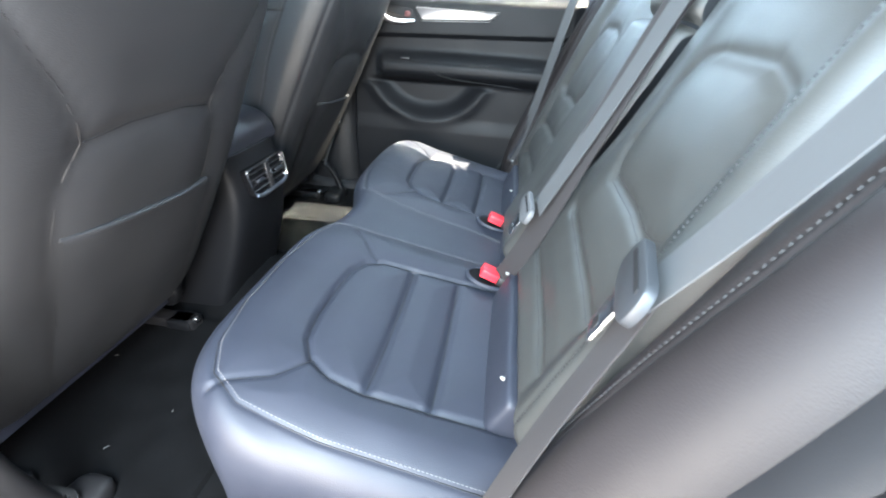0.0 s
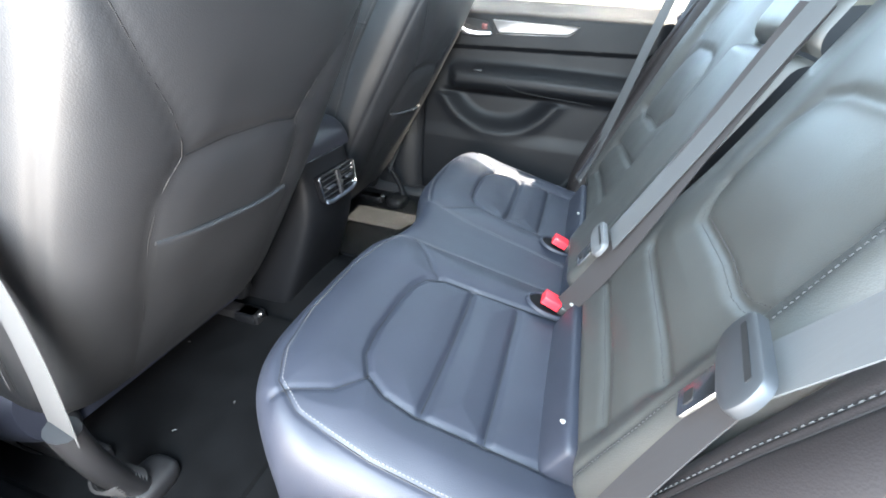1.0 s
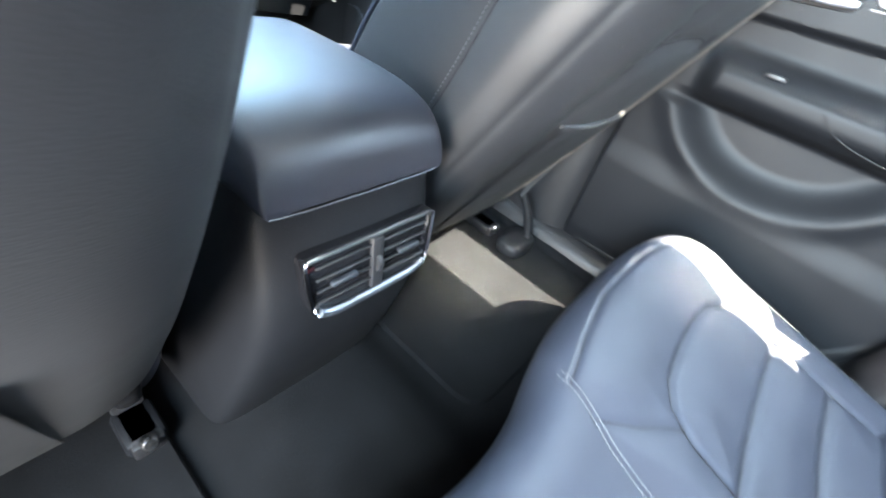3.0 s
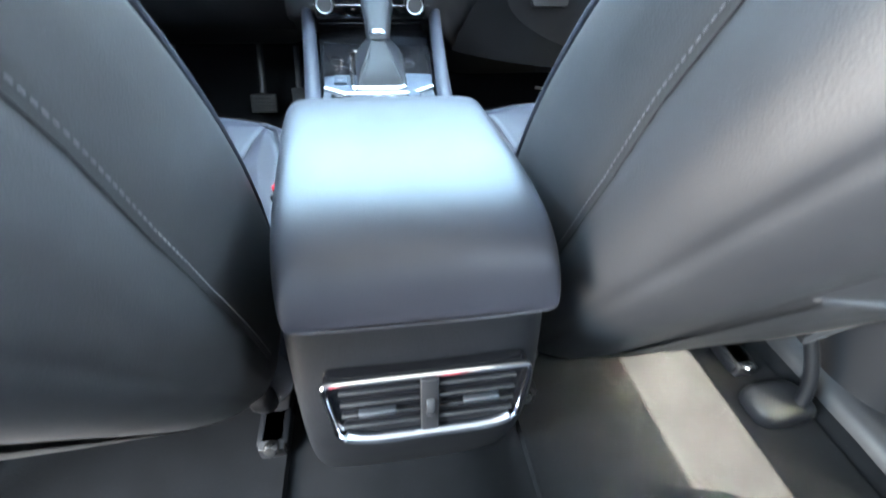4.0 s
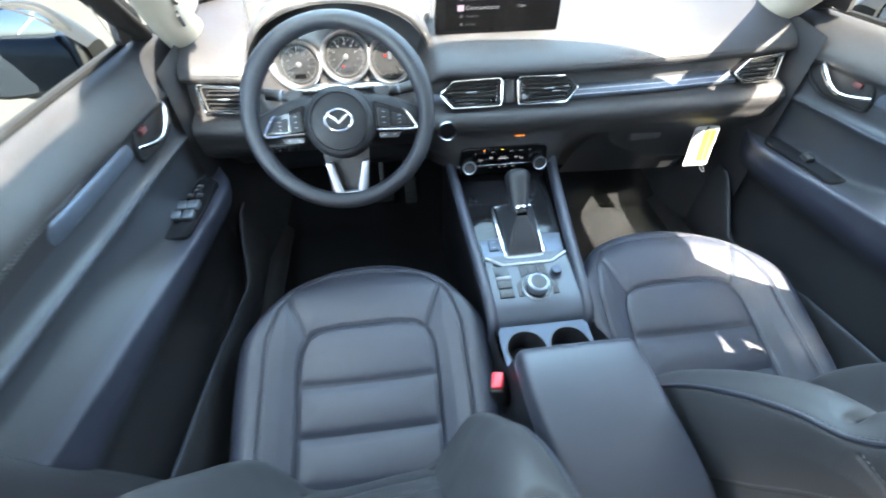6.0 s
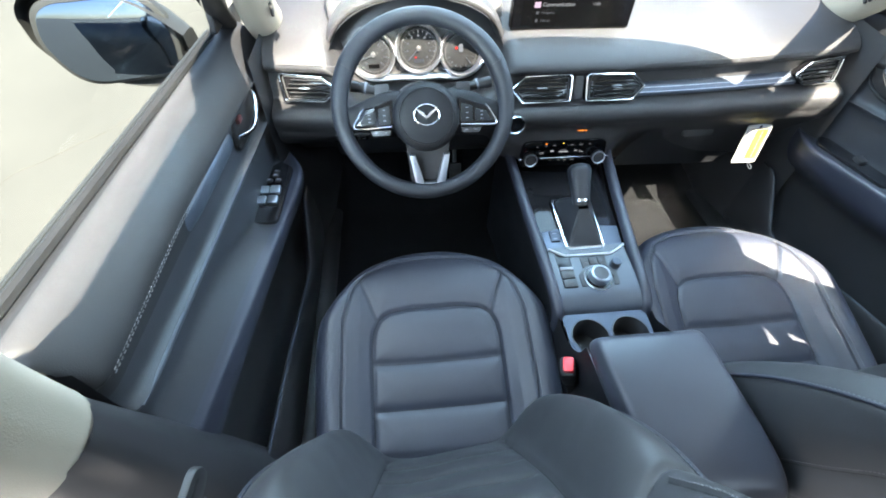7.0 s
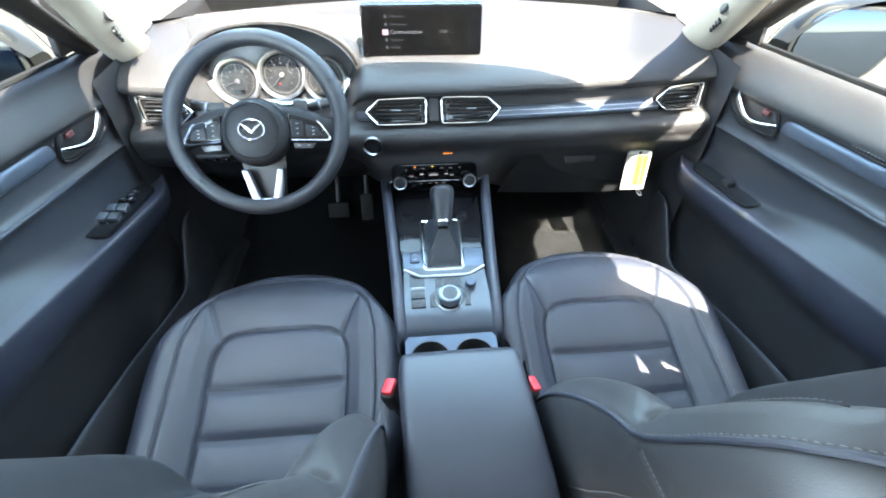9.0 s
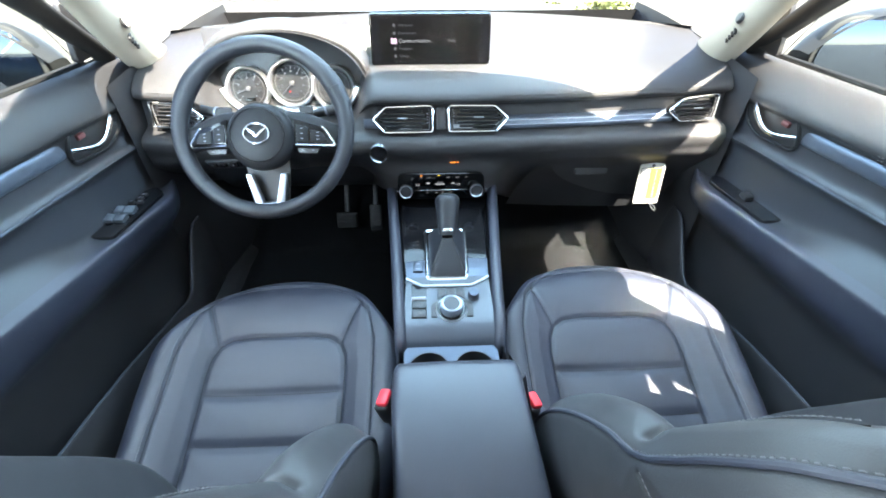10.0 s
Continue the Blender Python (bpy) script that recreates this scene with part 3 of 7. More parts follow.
    # rear pillars and the load-bay sides, which close the place
    quarter = [[(s * 0.70, -0.66, 0.75), (s * 0.66, -0.85, 0.95), (s * 0.60, -1.0, 1.17)], [(s * 0.74, -0.95, 0.75), (s * 0.68, -1.0, 0.95), (s * 0.60, -1.1, 1.17)], [(s * 0.72, -1.5, 0.75), (s * 0.66, -1.45, 0.95), (s * 0.56, -1.4, 1.15)]]
    tagged(obj("pillar_rear", grid_data(spline(quarter, 12, 12)), PILLAR), "beige-grey rear pillar trim", "pillar trim", "rear pillars", "structure")
    side = [[(s * 0.70, -0.60, 0.0), (s * 0.69, -0.62, 0.4), (s * 0.72, -0.66, 0.76)], [(s * 0.70, -1.0, 0.0), (s * 0.70, -1.0, 0.4), (s * 0.74, -1.0, 0.76)], [(s * 0.70, -1.55, 0.0), (s * 0.70, -1.55, 0.4), (s * 0.70, -1.5, 0.76)]]
    tagged(obj("wall_load_bay", grid_data(spline(side, 12, 12)), HARD), "black plastic side trim of the load bay", "side trim", "load bay sides", "structure")
    # sills at the foot of the doors
    sill = [[(s * 0.66, y, 0.01), (s * 0.665, y, 0.045), (s * 0.70, y, 0.055), (s * 0.76, y, 0.05), (s * 0.80, y, 0.0), (s * 0.80, y, -0.12)] for y in (-0.42, -0.1, 0.3, 0.8, 1.2)]
    tagged(obj("door_sill", grid_data(spline(sill, 20, 16)), HARD), "black plastic door sill trim", "door sill", "door sills", "structure")

for s in (-1, 1):
    kick = [[(s * 0.74, 0.93, 0.0), (s * 0.735, 0.95, 0.3), (s * 0.735, 0.96, 0.70)], [(s * 0.70, 1.08, 0.0), (s * 0.705, 1.08, 0.3), (s * 0.72, 1.08, 0.72)], [(s * 0.66, 1.3, 0.0), (s * 0.67, 1.3, 0.3), (s * 0.72, 1.3, 0.74)], [(s * 0.62, 1.62, 0.1), (s * 0.64, 1.62, 0.4), (s * 0.70, 1.62, 0.74)]]
    tagged(obj("trim_kick_panel", grid_data(spline(kick, 14, 14)), HARD), "black plastic kick panel beside the footwell", "side trim", "kick panels", "structure")
wall = [[(x, 1.60, 0.1), (x, 1.63, 0.4), (x, 1.60, 0.72)] for x in (-0.75, 0.0, 0.75)]
tagged(obj("wall_bulkhead", grid_data(spline(wall, 8, 8)), CARPET), "black lined bulkhead ahead of the footwells", "bulkhead", kind="structure")

back = [[(x, -1.55, 0.0), (x, -1.6, 0.4), (x, -1.56, 0.74)] for x in (-0.72, 0.0, 0.72)]
tagged(obj("wall_tailgate", grid_data(spline(back, 8, 8)), HARD), "black plastic inner trim of the tailgate", "tailgate trim", kind="structure")


def pane(name, pts, label, group):
    """A window pane with some thickness between four corners."""
    a = [Vector(p) for p in pts]
    n = (a[1] - a[0]).cross(a[3] - a[0]).normalized() * 0.002
    v = [tuple(p + n) for p in a] + [tuple(p - n) for p in a]
    f = [(0, 1, 2, 3), (7, 6, 5, 4)] + [(i, i + 4, (i + 1) % 4 + 4, (i + 1) % 4) for i in range(4)]
    ob = tagged(obj(name, (v, f), GLASS), label, "window", group, "structure")
    ob.visible_shadow = False
    return ob


pane("windshield", [(-0.70, 1.50, 0.765), (0.70, 1.50, 0.765), (0.54, 0.63, 1.15), (-0.54, 0.63, 1.15)], "clear sloping windscreen", "windows")
pane("window_front_left", [(-0.815, 1.03, 0.72), (-0.80, 0.26, 0.76), (-0.625, 0.19, 1.16), (-0.635, 0.62, 1.13)], "clear closed side window", "windows")
pane("window_front_right", [(0.815, 1.03, 0.72), (0.80, 0.26, 0.76), (0.625, 0.19, 1.16), (0.635, 0.62, 1.13)], "clear closed side window", "windows")
pane("window_rear_right", [(0.80, 0.13, 0.72), (0.77, -0.60, 0.745), (0.63, -0.75, 1.15), (0.625, 0.06, 1.165)], "clear closed rear side window", "windows")


# ---- vehicle outside: bonnet, scuttle and door mirrors ----
bonnet_net = [[(x, y, z - 0.10 * (x / 0.8) ** 4) for x in (-0.82, -0.6, -0.3, 0, 0.3, 0.6, 0.82)] for y, z in ((1.62, 0.72), (1.9, 0.71), (2.2, 0.665), (2.45, 0.58), (2.55, 0.40), (2.57, 0.1))]
tagged(obj("bonnet", grid_data(spline(bonnet_net, 24, 24)), PAINT), "grey metallic bonnet in front of the windscreen", "car bonnet", kind="structure")
scuttle = [[(x, 1.47 - 0.17 * (x / 0.7) ** 2 + dy, z) for x in np.linspace(-0.74, 0.74, 9)] for dy, z in ((0.0, 0.715), (0.02, 0.722), (0.05, 0.72), (0.12, 0.70), (0.2, 0.70))]
tagged(obj("scuttle_panel", grid_data(spline(scuttle, 16, 40)), RUBBER), "black scuttle panel at the foot of the windscreen", "scuttle panel", kind="structure")


def door_mirror(s):
    mm = empty("door_mirror", pose(s * 0.83, 1.03, 0.70), "grey metallic door mirror outside the front window", "door mirror", "door mirrors")
    rows = []
    for f, w, h, d in ((0.0, 0.02, 0.035, 0.03), (0.09, 0.04, 0.055, 0.05), (0.22, 0.09, 0.088, 0.075), (0.55, 0.10, 0.095, 0.085), (0.88, 0.085, 0.08, 0.07), (1.0, 0.05, 0.045, 0.04), (1.02, 0.02, 0.02, 0.02)):
        x = s * (0.03 + 0.275 * f)
        zc = 0.005 + 0.055 * f
        rows.append([(x, -0.03 - 0.012 * f, zc - h), (x, 0.02, zc - h * 1.08), (x, d, zc - h * 0.6), (x, d * 1.15, zc), (x, d, zc + h * 0.7), (x, 0.02, zc + h * 1.08), (x, -0.03 - 0.012 * f, zc + h)])
    obj("housing", grid_data(spline(rows, 40, 30), False, (True, True)), SHELL, mm)
    outline = rounded([(-0.098, -0.072), (0.088, -0.078), (0.125, 0.0), (0.10, 0.072), (-0.075, 0.078), (-0.112, 0.02)], 0.045, 6)
    if s < 0:
        outline = [(-x, y) for x, y in reversed(outline)]
    fm = frame_axes((s * 0.165, -0.034, 0.035), (1, -0.16 * s, 0), (0, 0.06, 1))
    obj("bezel", prism([(x * 1.1, y * 1.12) for x, y in outline], 0.02, 0.006, fm), SHELL, mm, "grey mirror surround")
    face = obj("mirror_glass", prism(outline, 0.004, 0.001, fm @ Matrix.Translation((0, 0, 0.0045))), MIRROR, mm, "silvered mirror glass")
    arm = curve([(-s * 0.03, 0.01, -0.02), (s * 0.01, 0.01, -0.03), (s * 0.05, 0.005, -0.035), (s * 0.10, 0.0, -0.02)], 16)
    obj("arm", tube(arm, 0.024, 12, flat=1.3), GLOSS, mm, "glossy black mirror foot")


door_mirror(-1)
door_mirror(1)


# ---- bushes beyond the bonnet ----
def bush(x, y, r, h, seed):
    rnd = random.Random(seed)
    b = empty("bush", pose(x, y, -0.45), "sunlit olive-green shrub at the edge of the car park", "shrub", "shrubs")
    tv, tf = [], []
    for _ in range(14):
        a, l = rnd.uniform(0, 6.28), rnd.uniform(0.5, 1.0)
        p = [(0, 0, 0), (0.2 * r * math.cos(a), 0.2 * r * math.sin(a), 0.4 * h * l), (r * 0.8 * math.cos(a), r * 0.8 * math.sin(a), h * 0.85 * l)]
        v, f = tube(curve(p, 6), [0.012, 0.011, 0.009, 0.007, 0.005, 0.003], 5)
        n = len(tv)
        tv += v
        tf += [tuple(i + n for i in q) for q in f]
    obj("branches", (tv, tf), TWIG, b)
    lv, lf = [], []
    for _ in range(1500):
        a, e, d = rnd.uniform(0, 6.28), rnd.uniform(0.02, 1.5), rnd.uniform(0.6, 1.0) * (0.8 + 0.2 * math.sin(3 * rnd.random()))
        c = Vector((r * d * math.cos(a) * math.cos(e), r * d * math.sin(a) * math.cos(e), h * (0.12 + 0.88 * d * math.sin(e))))
        u = Vector((rnd.gauss(0, 1), rnd.gauss(0, 1), rnd.gauss(0, 1))).normalized()
        w = u.cross(Vector((rnd.gauss(0, 1), rnd.gauss(0, 1), rnd.gauss(0, 1)))).normalized()
        l = rnd.uniform(0.02, 0.045)
        n = len(lv)
        lv += [tuple(c - u * l), tuple(c + w * l * 0.4), tuple(c + u * l), tuple(c - w * l * 0.4)]
        lf.append((n, n + 1, n + 2, n + 3))
    obj("crown", (lv, lf), LEAF, b)


for i, (x, y, r, h) in enumerate(((1.35, 5.2, 0.5, 0.62), (2.05, 5.3, 0.5, 0.66))):
    bush(x, y, r, h, i)


# ---- front seats ----
def mirrored(pts):
    return [(-x, y) for x, y in pts]


def blob(sx, sy, sz, p=0.55, nv=22, nu=32, m=None):
    """A soft block, from a squared-off ball."""
    def c(w):
        return math.copysign(abs(math.cos(w)) ** p, math.cos(w))

    def s(w):
        return math.copysign(abs(math.sin(w)) ** p, math.sin(w))
    g = np.array([[(sx * c(v) * c(u), sy * c(v) * s(u), sz * s(v)) for u in np.linspace(-math.pi, math.pi, nu, endpoint=False)] for v in np.linspace(-math.pi / 2 + 0.02, math.pi / 2 - 0.02, nv)])
    v, f = grid_data(g, True, (True, True))
    if m is not None:
        v = [tuple(m @ Vector(q)) for q in v]
    return v, f


def front_seat(x0, y0, outer):
    """One front seat; outer is the sign of the side at the door."""
    seat = empty("front_seat", pose(x0, y0, 0), "black leather front car seat with grey stitching on floor rails", "car seat", "front seats")
    rows = []
    for y, w, zi, bol in ((0.25, 0.235, 0.165, 0.03), (0.28, 0.255, 0.168, 0.036), (0.38, 0.266, 0.188, 0.036), (0.50, 0.270, 0.224, 0.032), (0.59, 0.266, 0.255, 0.022), (0.665, 0.252, 0.277, 0.010), (0.725, 0.226, 0.287, 0.002), (0.772, 0.178, 0.270, -0.002), (0.792, 0.150, 0.205, 0.0), (0.784, 0.15, 0.13, 0.0), (0.76, 0.150, 0.08, 0.0)):
        arch = 0.070 * max(0.0, min(1.0, (y - 0.56) / 0.15))
        lift = 0.012 if y < 0.6 else 0.002
        half = [(w * 0.90, 0.085), (w * 0.98, max(0.1, zi * 0.55)), (w * 1.03, zi + bol - 0.045), (w * 0.99, zi + bol + 0.002), (w * 0.84, zi + bol + lift), (w * 0.68, zi + bol * 0.55), (w * 0.52, zi), (w * 0.2, zi - 0.002)]
        rows.append([(-a, y + 0.012 - arch * (a / 0.2) ** 2, z) for a, z in half] + [(a, y + 0.012 - arch * (a / 0.2) ** 2, z) for a, z in reversed(half)])
    u_line = [(-0.143, 0.27), (-0.147, 0.42), (-0.148, 0.53), (-0.144, 0.562), (-0.132, 0.588), (-0.108, 0.604), (-0.06, 0.612), (0.06, 0.612), (0.108, 0.604), (0.132, 0.588), (0.144, 0.562), (0.148, 0.53), (0.147, 0.42), (0.143, 0.27)]
    edge = [(-0.205, 0.22), (-0.212, 0.42), (-0.210, 0.58), (-0.192, 0.66), (-0.155, 0.715), (-0.10, 0.740), (0, 0.748), (0.10, 0.740), (0.155, 0.715), (0.192, 0.66), (0.210, 0.58), (0.212, 0.42), (0.205, 0.22)]
    diag = [(-0.136, 0.592), (-0.155, 0.64), (-0.176, 0.688)]
    seams = [("xy+", u_line, 0.006, 0.005, ()), ("xy+", edge, 0.0035, 0.004, (0.007,)), ("xy+", diag, 0.004, 0.0045, ()), ("xy+", mirrored(diag), 0.004, 0.0045, ())]
    for y in (0.490, 0.394, 0.30):
        seams.append(("xy+", [(-0.140, y), (0.140, y)], 0.006, 0.009, ()))
    cover("cushion", seat, rows, 190, 240, seams, puff=0.0045, reach=0.028, wrinkle=0.0009, cap=(True, True), label="black leather seat cushion with ribbed centre panel")
    # backrest: x across, y up along the back, z to the rear
    bm_ = frame_axes((0, 0.077, 0.393), (1, 0, 0), (0, -0.468, 0.883))
    rows = []
    for b, w, cb, cp, ci, rz in ((-0.325, 0.17, 0.10, 0.09, 0.09, -0.035), (-0.318, 0.20, 0.14, 0.12, 0.10, -0.012), (-0.28, 0.228, 0.185, 0.158, 0.112, 0.0), (-0.18, 0.238, 0.210, 0.184, 0.118, 0.002), (-0.05, 0.243, 0.220, 0.200, 0.12, 0.003), (0.06, 0.243, 0.216, 0.193, 0.12, 0.003), (0.13, 0.241, 0.206, 0.181, 0.118, 0.002), (0.175, 0.238, 0.188, 0.167, 0.116, 0.0), (0.195, 0.237, 0.180, 0.157, 0.116, 0.0), (0.225, 0.235, 0.183, 0.154, 0.116, 0.0), (0.29, 0.231, 0.190, 0.159, 0.118, 0.0), (0.36, 0.223, 0.193, 0.162, 0.12, -0.004), (0.41, 0.195, 0.18, 0.15, 0.12, -0.016), (0.435, 0.13, 0.15, 0.13, 0.115, -0.035), (0.438, 0.07, 0.12, 0.10, 0.10, -0.05)):
        half = [(0.45 * w, rz + 0.007), (0.90 * w, rz), (1.0 * w, -0.03), (1.025 * w, -0.5 * cp), (1.035 * w, -0.86 * cp), (1.04 * w, -0.98 * cp), (1.02 * w, -1.04 * cp), (0.95 * w, -0.4 * cp - 0.61 * cb), (0.88 * w, -1.015 * cb), (0.80 * w, -1.0 * cb), (0.66 * w, -(ci * 1.2 + cb * 0.8) / 2), (0.55 * w, -ci), (0.2 * w, -ci * 0.98)]
        # the bolster at the door is shallower low down
        low = 0.87 + 0.13 * max(0.0, min(1.0, (b + 0.05) / 0.20))
        right, left = (low, 1.0) if outer > 0 else (1.0, low)
        rows.append([(a, b, c * (right if c < -0.05 else 1.0)) for a, c in half] + [(-a, b, c * (left if c < -0.05 else 1.0)) for a, c in reversed(half)])
    s_line = [(-0.195, 0.34), (-0.157, 0.273), (-0.126, 0.227), (-0.106, 0.185), (-0.102, 0.163), (-0.115, 0.138), (-0.126, 0.110), (-0.130, 0.05), (-0.124, -0.05), (-0.112, -0.16), (-0.095, -0.29)]
    side = [(-0.014, -0.28), (-0.014, -0.1), (-0.016, 0.1), (-0.018, 0.2), (-0.020, 0.36)]
    mid_side = [(-0.055, -0.22), (-0.066, -0.10), (-0.072, -0.03), (-0.081, 0.05), (-0.092, 0.115), (-0.097, 0.17), (-0.099, 0.25), (-0.099, 0.36)]
    across = [(-0.148, 0.205), (-0.125, 0.218), (-0.099, 0.232)]
    # the corner between side and bolster, where the piping runs
    shape = spline(rows, 250, 330, True)
    corners = {}
    for sd in (-1, 1):
        keep = [v for v in range(250) if -0.27 < shape[v, 0, 1] < 0.412]
        at_ = [int(np.argmax(sd * shape[v, :, 0] * 0.75 - shape[v, :, 2] * 0.66)) for v in keep]
        lane = [-1, 1][int(shape[keep[0], (at_[0] + 3) % 330, 2] < shape[keep[0], at_[0], 2])]
        ker = np.ones(7) / 7

        def smoothed(line):
            return np.stack([np.convolve(np.pad(line[:, c], 3, mode="edge"), ker, "valid") for c in range(3)], 1)
        edge_ = smoothed(np.array([shape[v, i] for v, i in zip(keep, at_)]))
        row_ = smoothed(np.array([shape[v, (i + 3 * lane) % 330] for v, i in zip(keep, at_)]))
        corners[sd] = (edge_, row_)
    crest = [(-0.188, 0.215), (-0.190, 0.29), (-0.184, 0.37)]
    cross = [(-0.222, 0.19), (-0.18, 0.192), (-0.13, 0.20)]
    ins = [(-0.118, -0.26), (-0.128, 0.0), (-0.126, 0.13), (-0.09, 0.20), (0.09, 0.20), (0.126, 0.13), (0.128, 0.0), (0.118, -0.26)]
    seams = [("xy+", s_line, 0.0022, 0.0055, ()), ("xy+", mirrored(s_line), 0.0022, 0.0055, ()), ("zy-", side, 0.0018, 0.005, ()), ("zy+", side, 0.0018, 0.005, ()), ("zy-", mid_side, 0.0022, 0.006, (0.005,)), ("zy+", mid_side, 0.0022, 0.006, (-0.005,)), ("zy-", across, 0.002, 0.003, (0.004,)), ("zy+", across, 0.002, 0.003, (-0.004,)),
             ("zy-", [(z, y) for _, y, z in corners[-1][0]], 0.0012, 0.0045, ()), ("zy+", [(z, y) for _, y, z in corners[1][0]], 0.0012, 0.0045, ()), ("xy-", crest, 0.002, 0.003, (-0.005,)), ("xy-", mirrored(crest), 0.002, 0.003, (0.005,)), ("xy-", cross, 0.007, 0.006, ()), ("xy-", mirrored(cross), 0.007, 0.006, ()), ("xy-", ins, 0.005, 0.005, ()),
             ("xy+", [(-0.098, 0.163), (-0.04, 0.172), (0.04, 0.172), (0.098, 0.163)], 0.003, 0.012, ())]
    for y in (-0.205, -0.12, -0.03, 0.06):
        seams.append(("xy-", [(-0.11, y), (0, y - 0.012), (0.11, y)], 0.006, 0.009, ()))
    back = cover("backrest", seat, rows, 250, 330, seams, SEATBACK, closed=True, cap=(True, True), puff=0.004, reach=0.03, wrinkle=0.0007, m=bm_, label="black leather backrest with side bolsters")
    for sd in (-1, 1):
        edge_, row_ = corners[sd]
        obj("piping", tube(edge_ + np.array((sd * 0.0006, 0, -0.0006)), 0.0030, 8), LEATHER, back, "raised leather piping")
        sv, sf = [], []
        line = polyline(row_, 0.0030)
        t_ = np.gradient(line, axis=0)
        t_ /= np.linalg.norm(t_, axis=1, keepdims=True)
        out_ = np.array((sd * 0.55, 0, -0.83))
        for q in range(0, len(line) - 1, 2):
            base = len(sv)
            side_ = np.cross(out_, t_[q])
            sv += [tuple(line[q] + out_ * (0.0012 + z * 0.0008) + t_[q] * x * 0.0018 + side_ * y * 0.0007) for x, y, z in STITCH]
            sf += [tuple(base + c for c in face) for face in STITCH_F]
        obj("piping_stitches", (sv, sf), THREAD, back, "fine grey thread stitching")["kind"] = "stuff"
    # map pocket on the rear face
    rows = []
    for b, dz in ((-0.285, 0.0), (-0.25, 0.006), (-0.12, 0.010), (-0.03, 0.012), (-0.006, 0.013), (0.0, 0.010), (0.0, 0.004)):
        rows.append([(x, b + (0.034 - 0.10 * x) * (b + 0.285) / 0.285, 0.006 + dz * (1 - ((x - 0.008) / 0.150) ** 6)) for x in np.linspace(-0.122, 0.138, 9)])
    obj("map_pocket", grid_data(spline(rows, 40, 30)), SEATBACK, back, "black leatherette map pocket with folded hem")
    obj("pocket_hem", tube(curve([(x, 0.031 - 0.10 * x, 0.0175 - 0.011 * ((x - 0.008) / 0.13) ** 4) for x in np.linspace(-0.122, 0.138, 9)], 30), 0.0038, 8), SEATBACK, back)
    # head restraint on two posts
    hr = obj("headrest", blob(0.125, 0.066, 0.062, 0.62, 26, 40), LEATHER, seat, "black leather head restraint", bm_ @ pose(0, 0.490, -0.185, 12, 0, 0))
    obj("headrest_seam", tube([(0.127 * math.copysign(abs(math.cos(a)) ** 0.62, math.cos(a)), 0.067 * math.copysign(abs(math.sin(a)) ** 0.62, math.sin(a)), -0.012) for a in np.linspace(0, math.tau, 60, endpoint=False)], 0.0016, 5, True), DARKTHREAD, hr)
    for x in (-0.06, 0.06):
        obj("headrest_post", tube(np.array([(x, 0.41, -0.11), (x, 0.44, -0.145), (x, 0.46, -0.16)]), 0.006, 10), CHROME, seat, "chromed steel post", bm_)
    # plastic side shields, rails and their rear feet
    for s in (-1, 1):
        shield = [[(s * (0.225 + dx), y, z) for dx, z in ((0.0, 0.04), (0.014, 0.06), (0.018, 0.10), (0.016, 0.15), (0.004, 0.18))] for y in (0.30, 0.33, 0.40, 0.5, 0.62, 0.7)]
        obj("side_shield", grid_data(spline(shield, 16, 14)), HARD, seat, "black plastic side shield")
        obj("hinge_cover", blob(0.018, 0.045, 0.032, 0.6, 14, 22, pose(s * 0.195, 0.285, 0.105, 25, 0, 0)), SOFT, seat, "rounded black plastic hinge cover")
        obj("rail", box(0.035, 0.56, 0.028, 0.004, 2, pose(s * 0.195, 0.50, 0.018)), HARD, seat, "black steel seat rail")
        obj("rail_foot", box(0.045, 0.06, 0.028, 0.008, 2, pose(s * 0.195, 0.255, 0.018)), SOFT, seat, "black plastic rail end cover")
        obj("rail_bolt", lathe([(0.001, 0.008), (0.007, 0.0075), (0.010, 0.004), (0.0105, -0.004)], 14, pose(s * 0.195, 0.222, 0.030, 60, 0, 0)), STEEL, seat, "bare steel bolt head")
    return seat


front_seat(-0.376, 0, -1)
front_seat(0.386, 0.03, 1)


def lint(x, y, z, l, a, mat=PAPER):
    tagged(obj("lint", tube(np.array([(x - l * math.cos(a), y - l * math.sin(a), z), (x, y, z + 0.001), (x + l * math.cos(a), y + l * math.sin(a), z)]), 0.0007, 5), mat), "tiny white lint fibre", "lint", "lint fibres")


# ---- rear bench ----
def front_line(x):
    """Where the bench's front edge runs."""
    a = abs(x)
    return -0.048 - 0.045 * math.exp(-((a - 0.03) / 0.10) ** 2) - 0.02 * max(0, (a - 0.36) / 0.17) ** 2.2 - 0.05 * max(0, (a - 0.48) / 0.09) ** 2


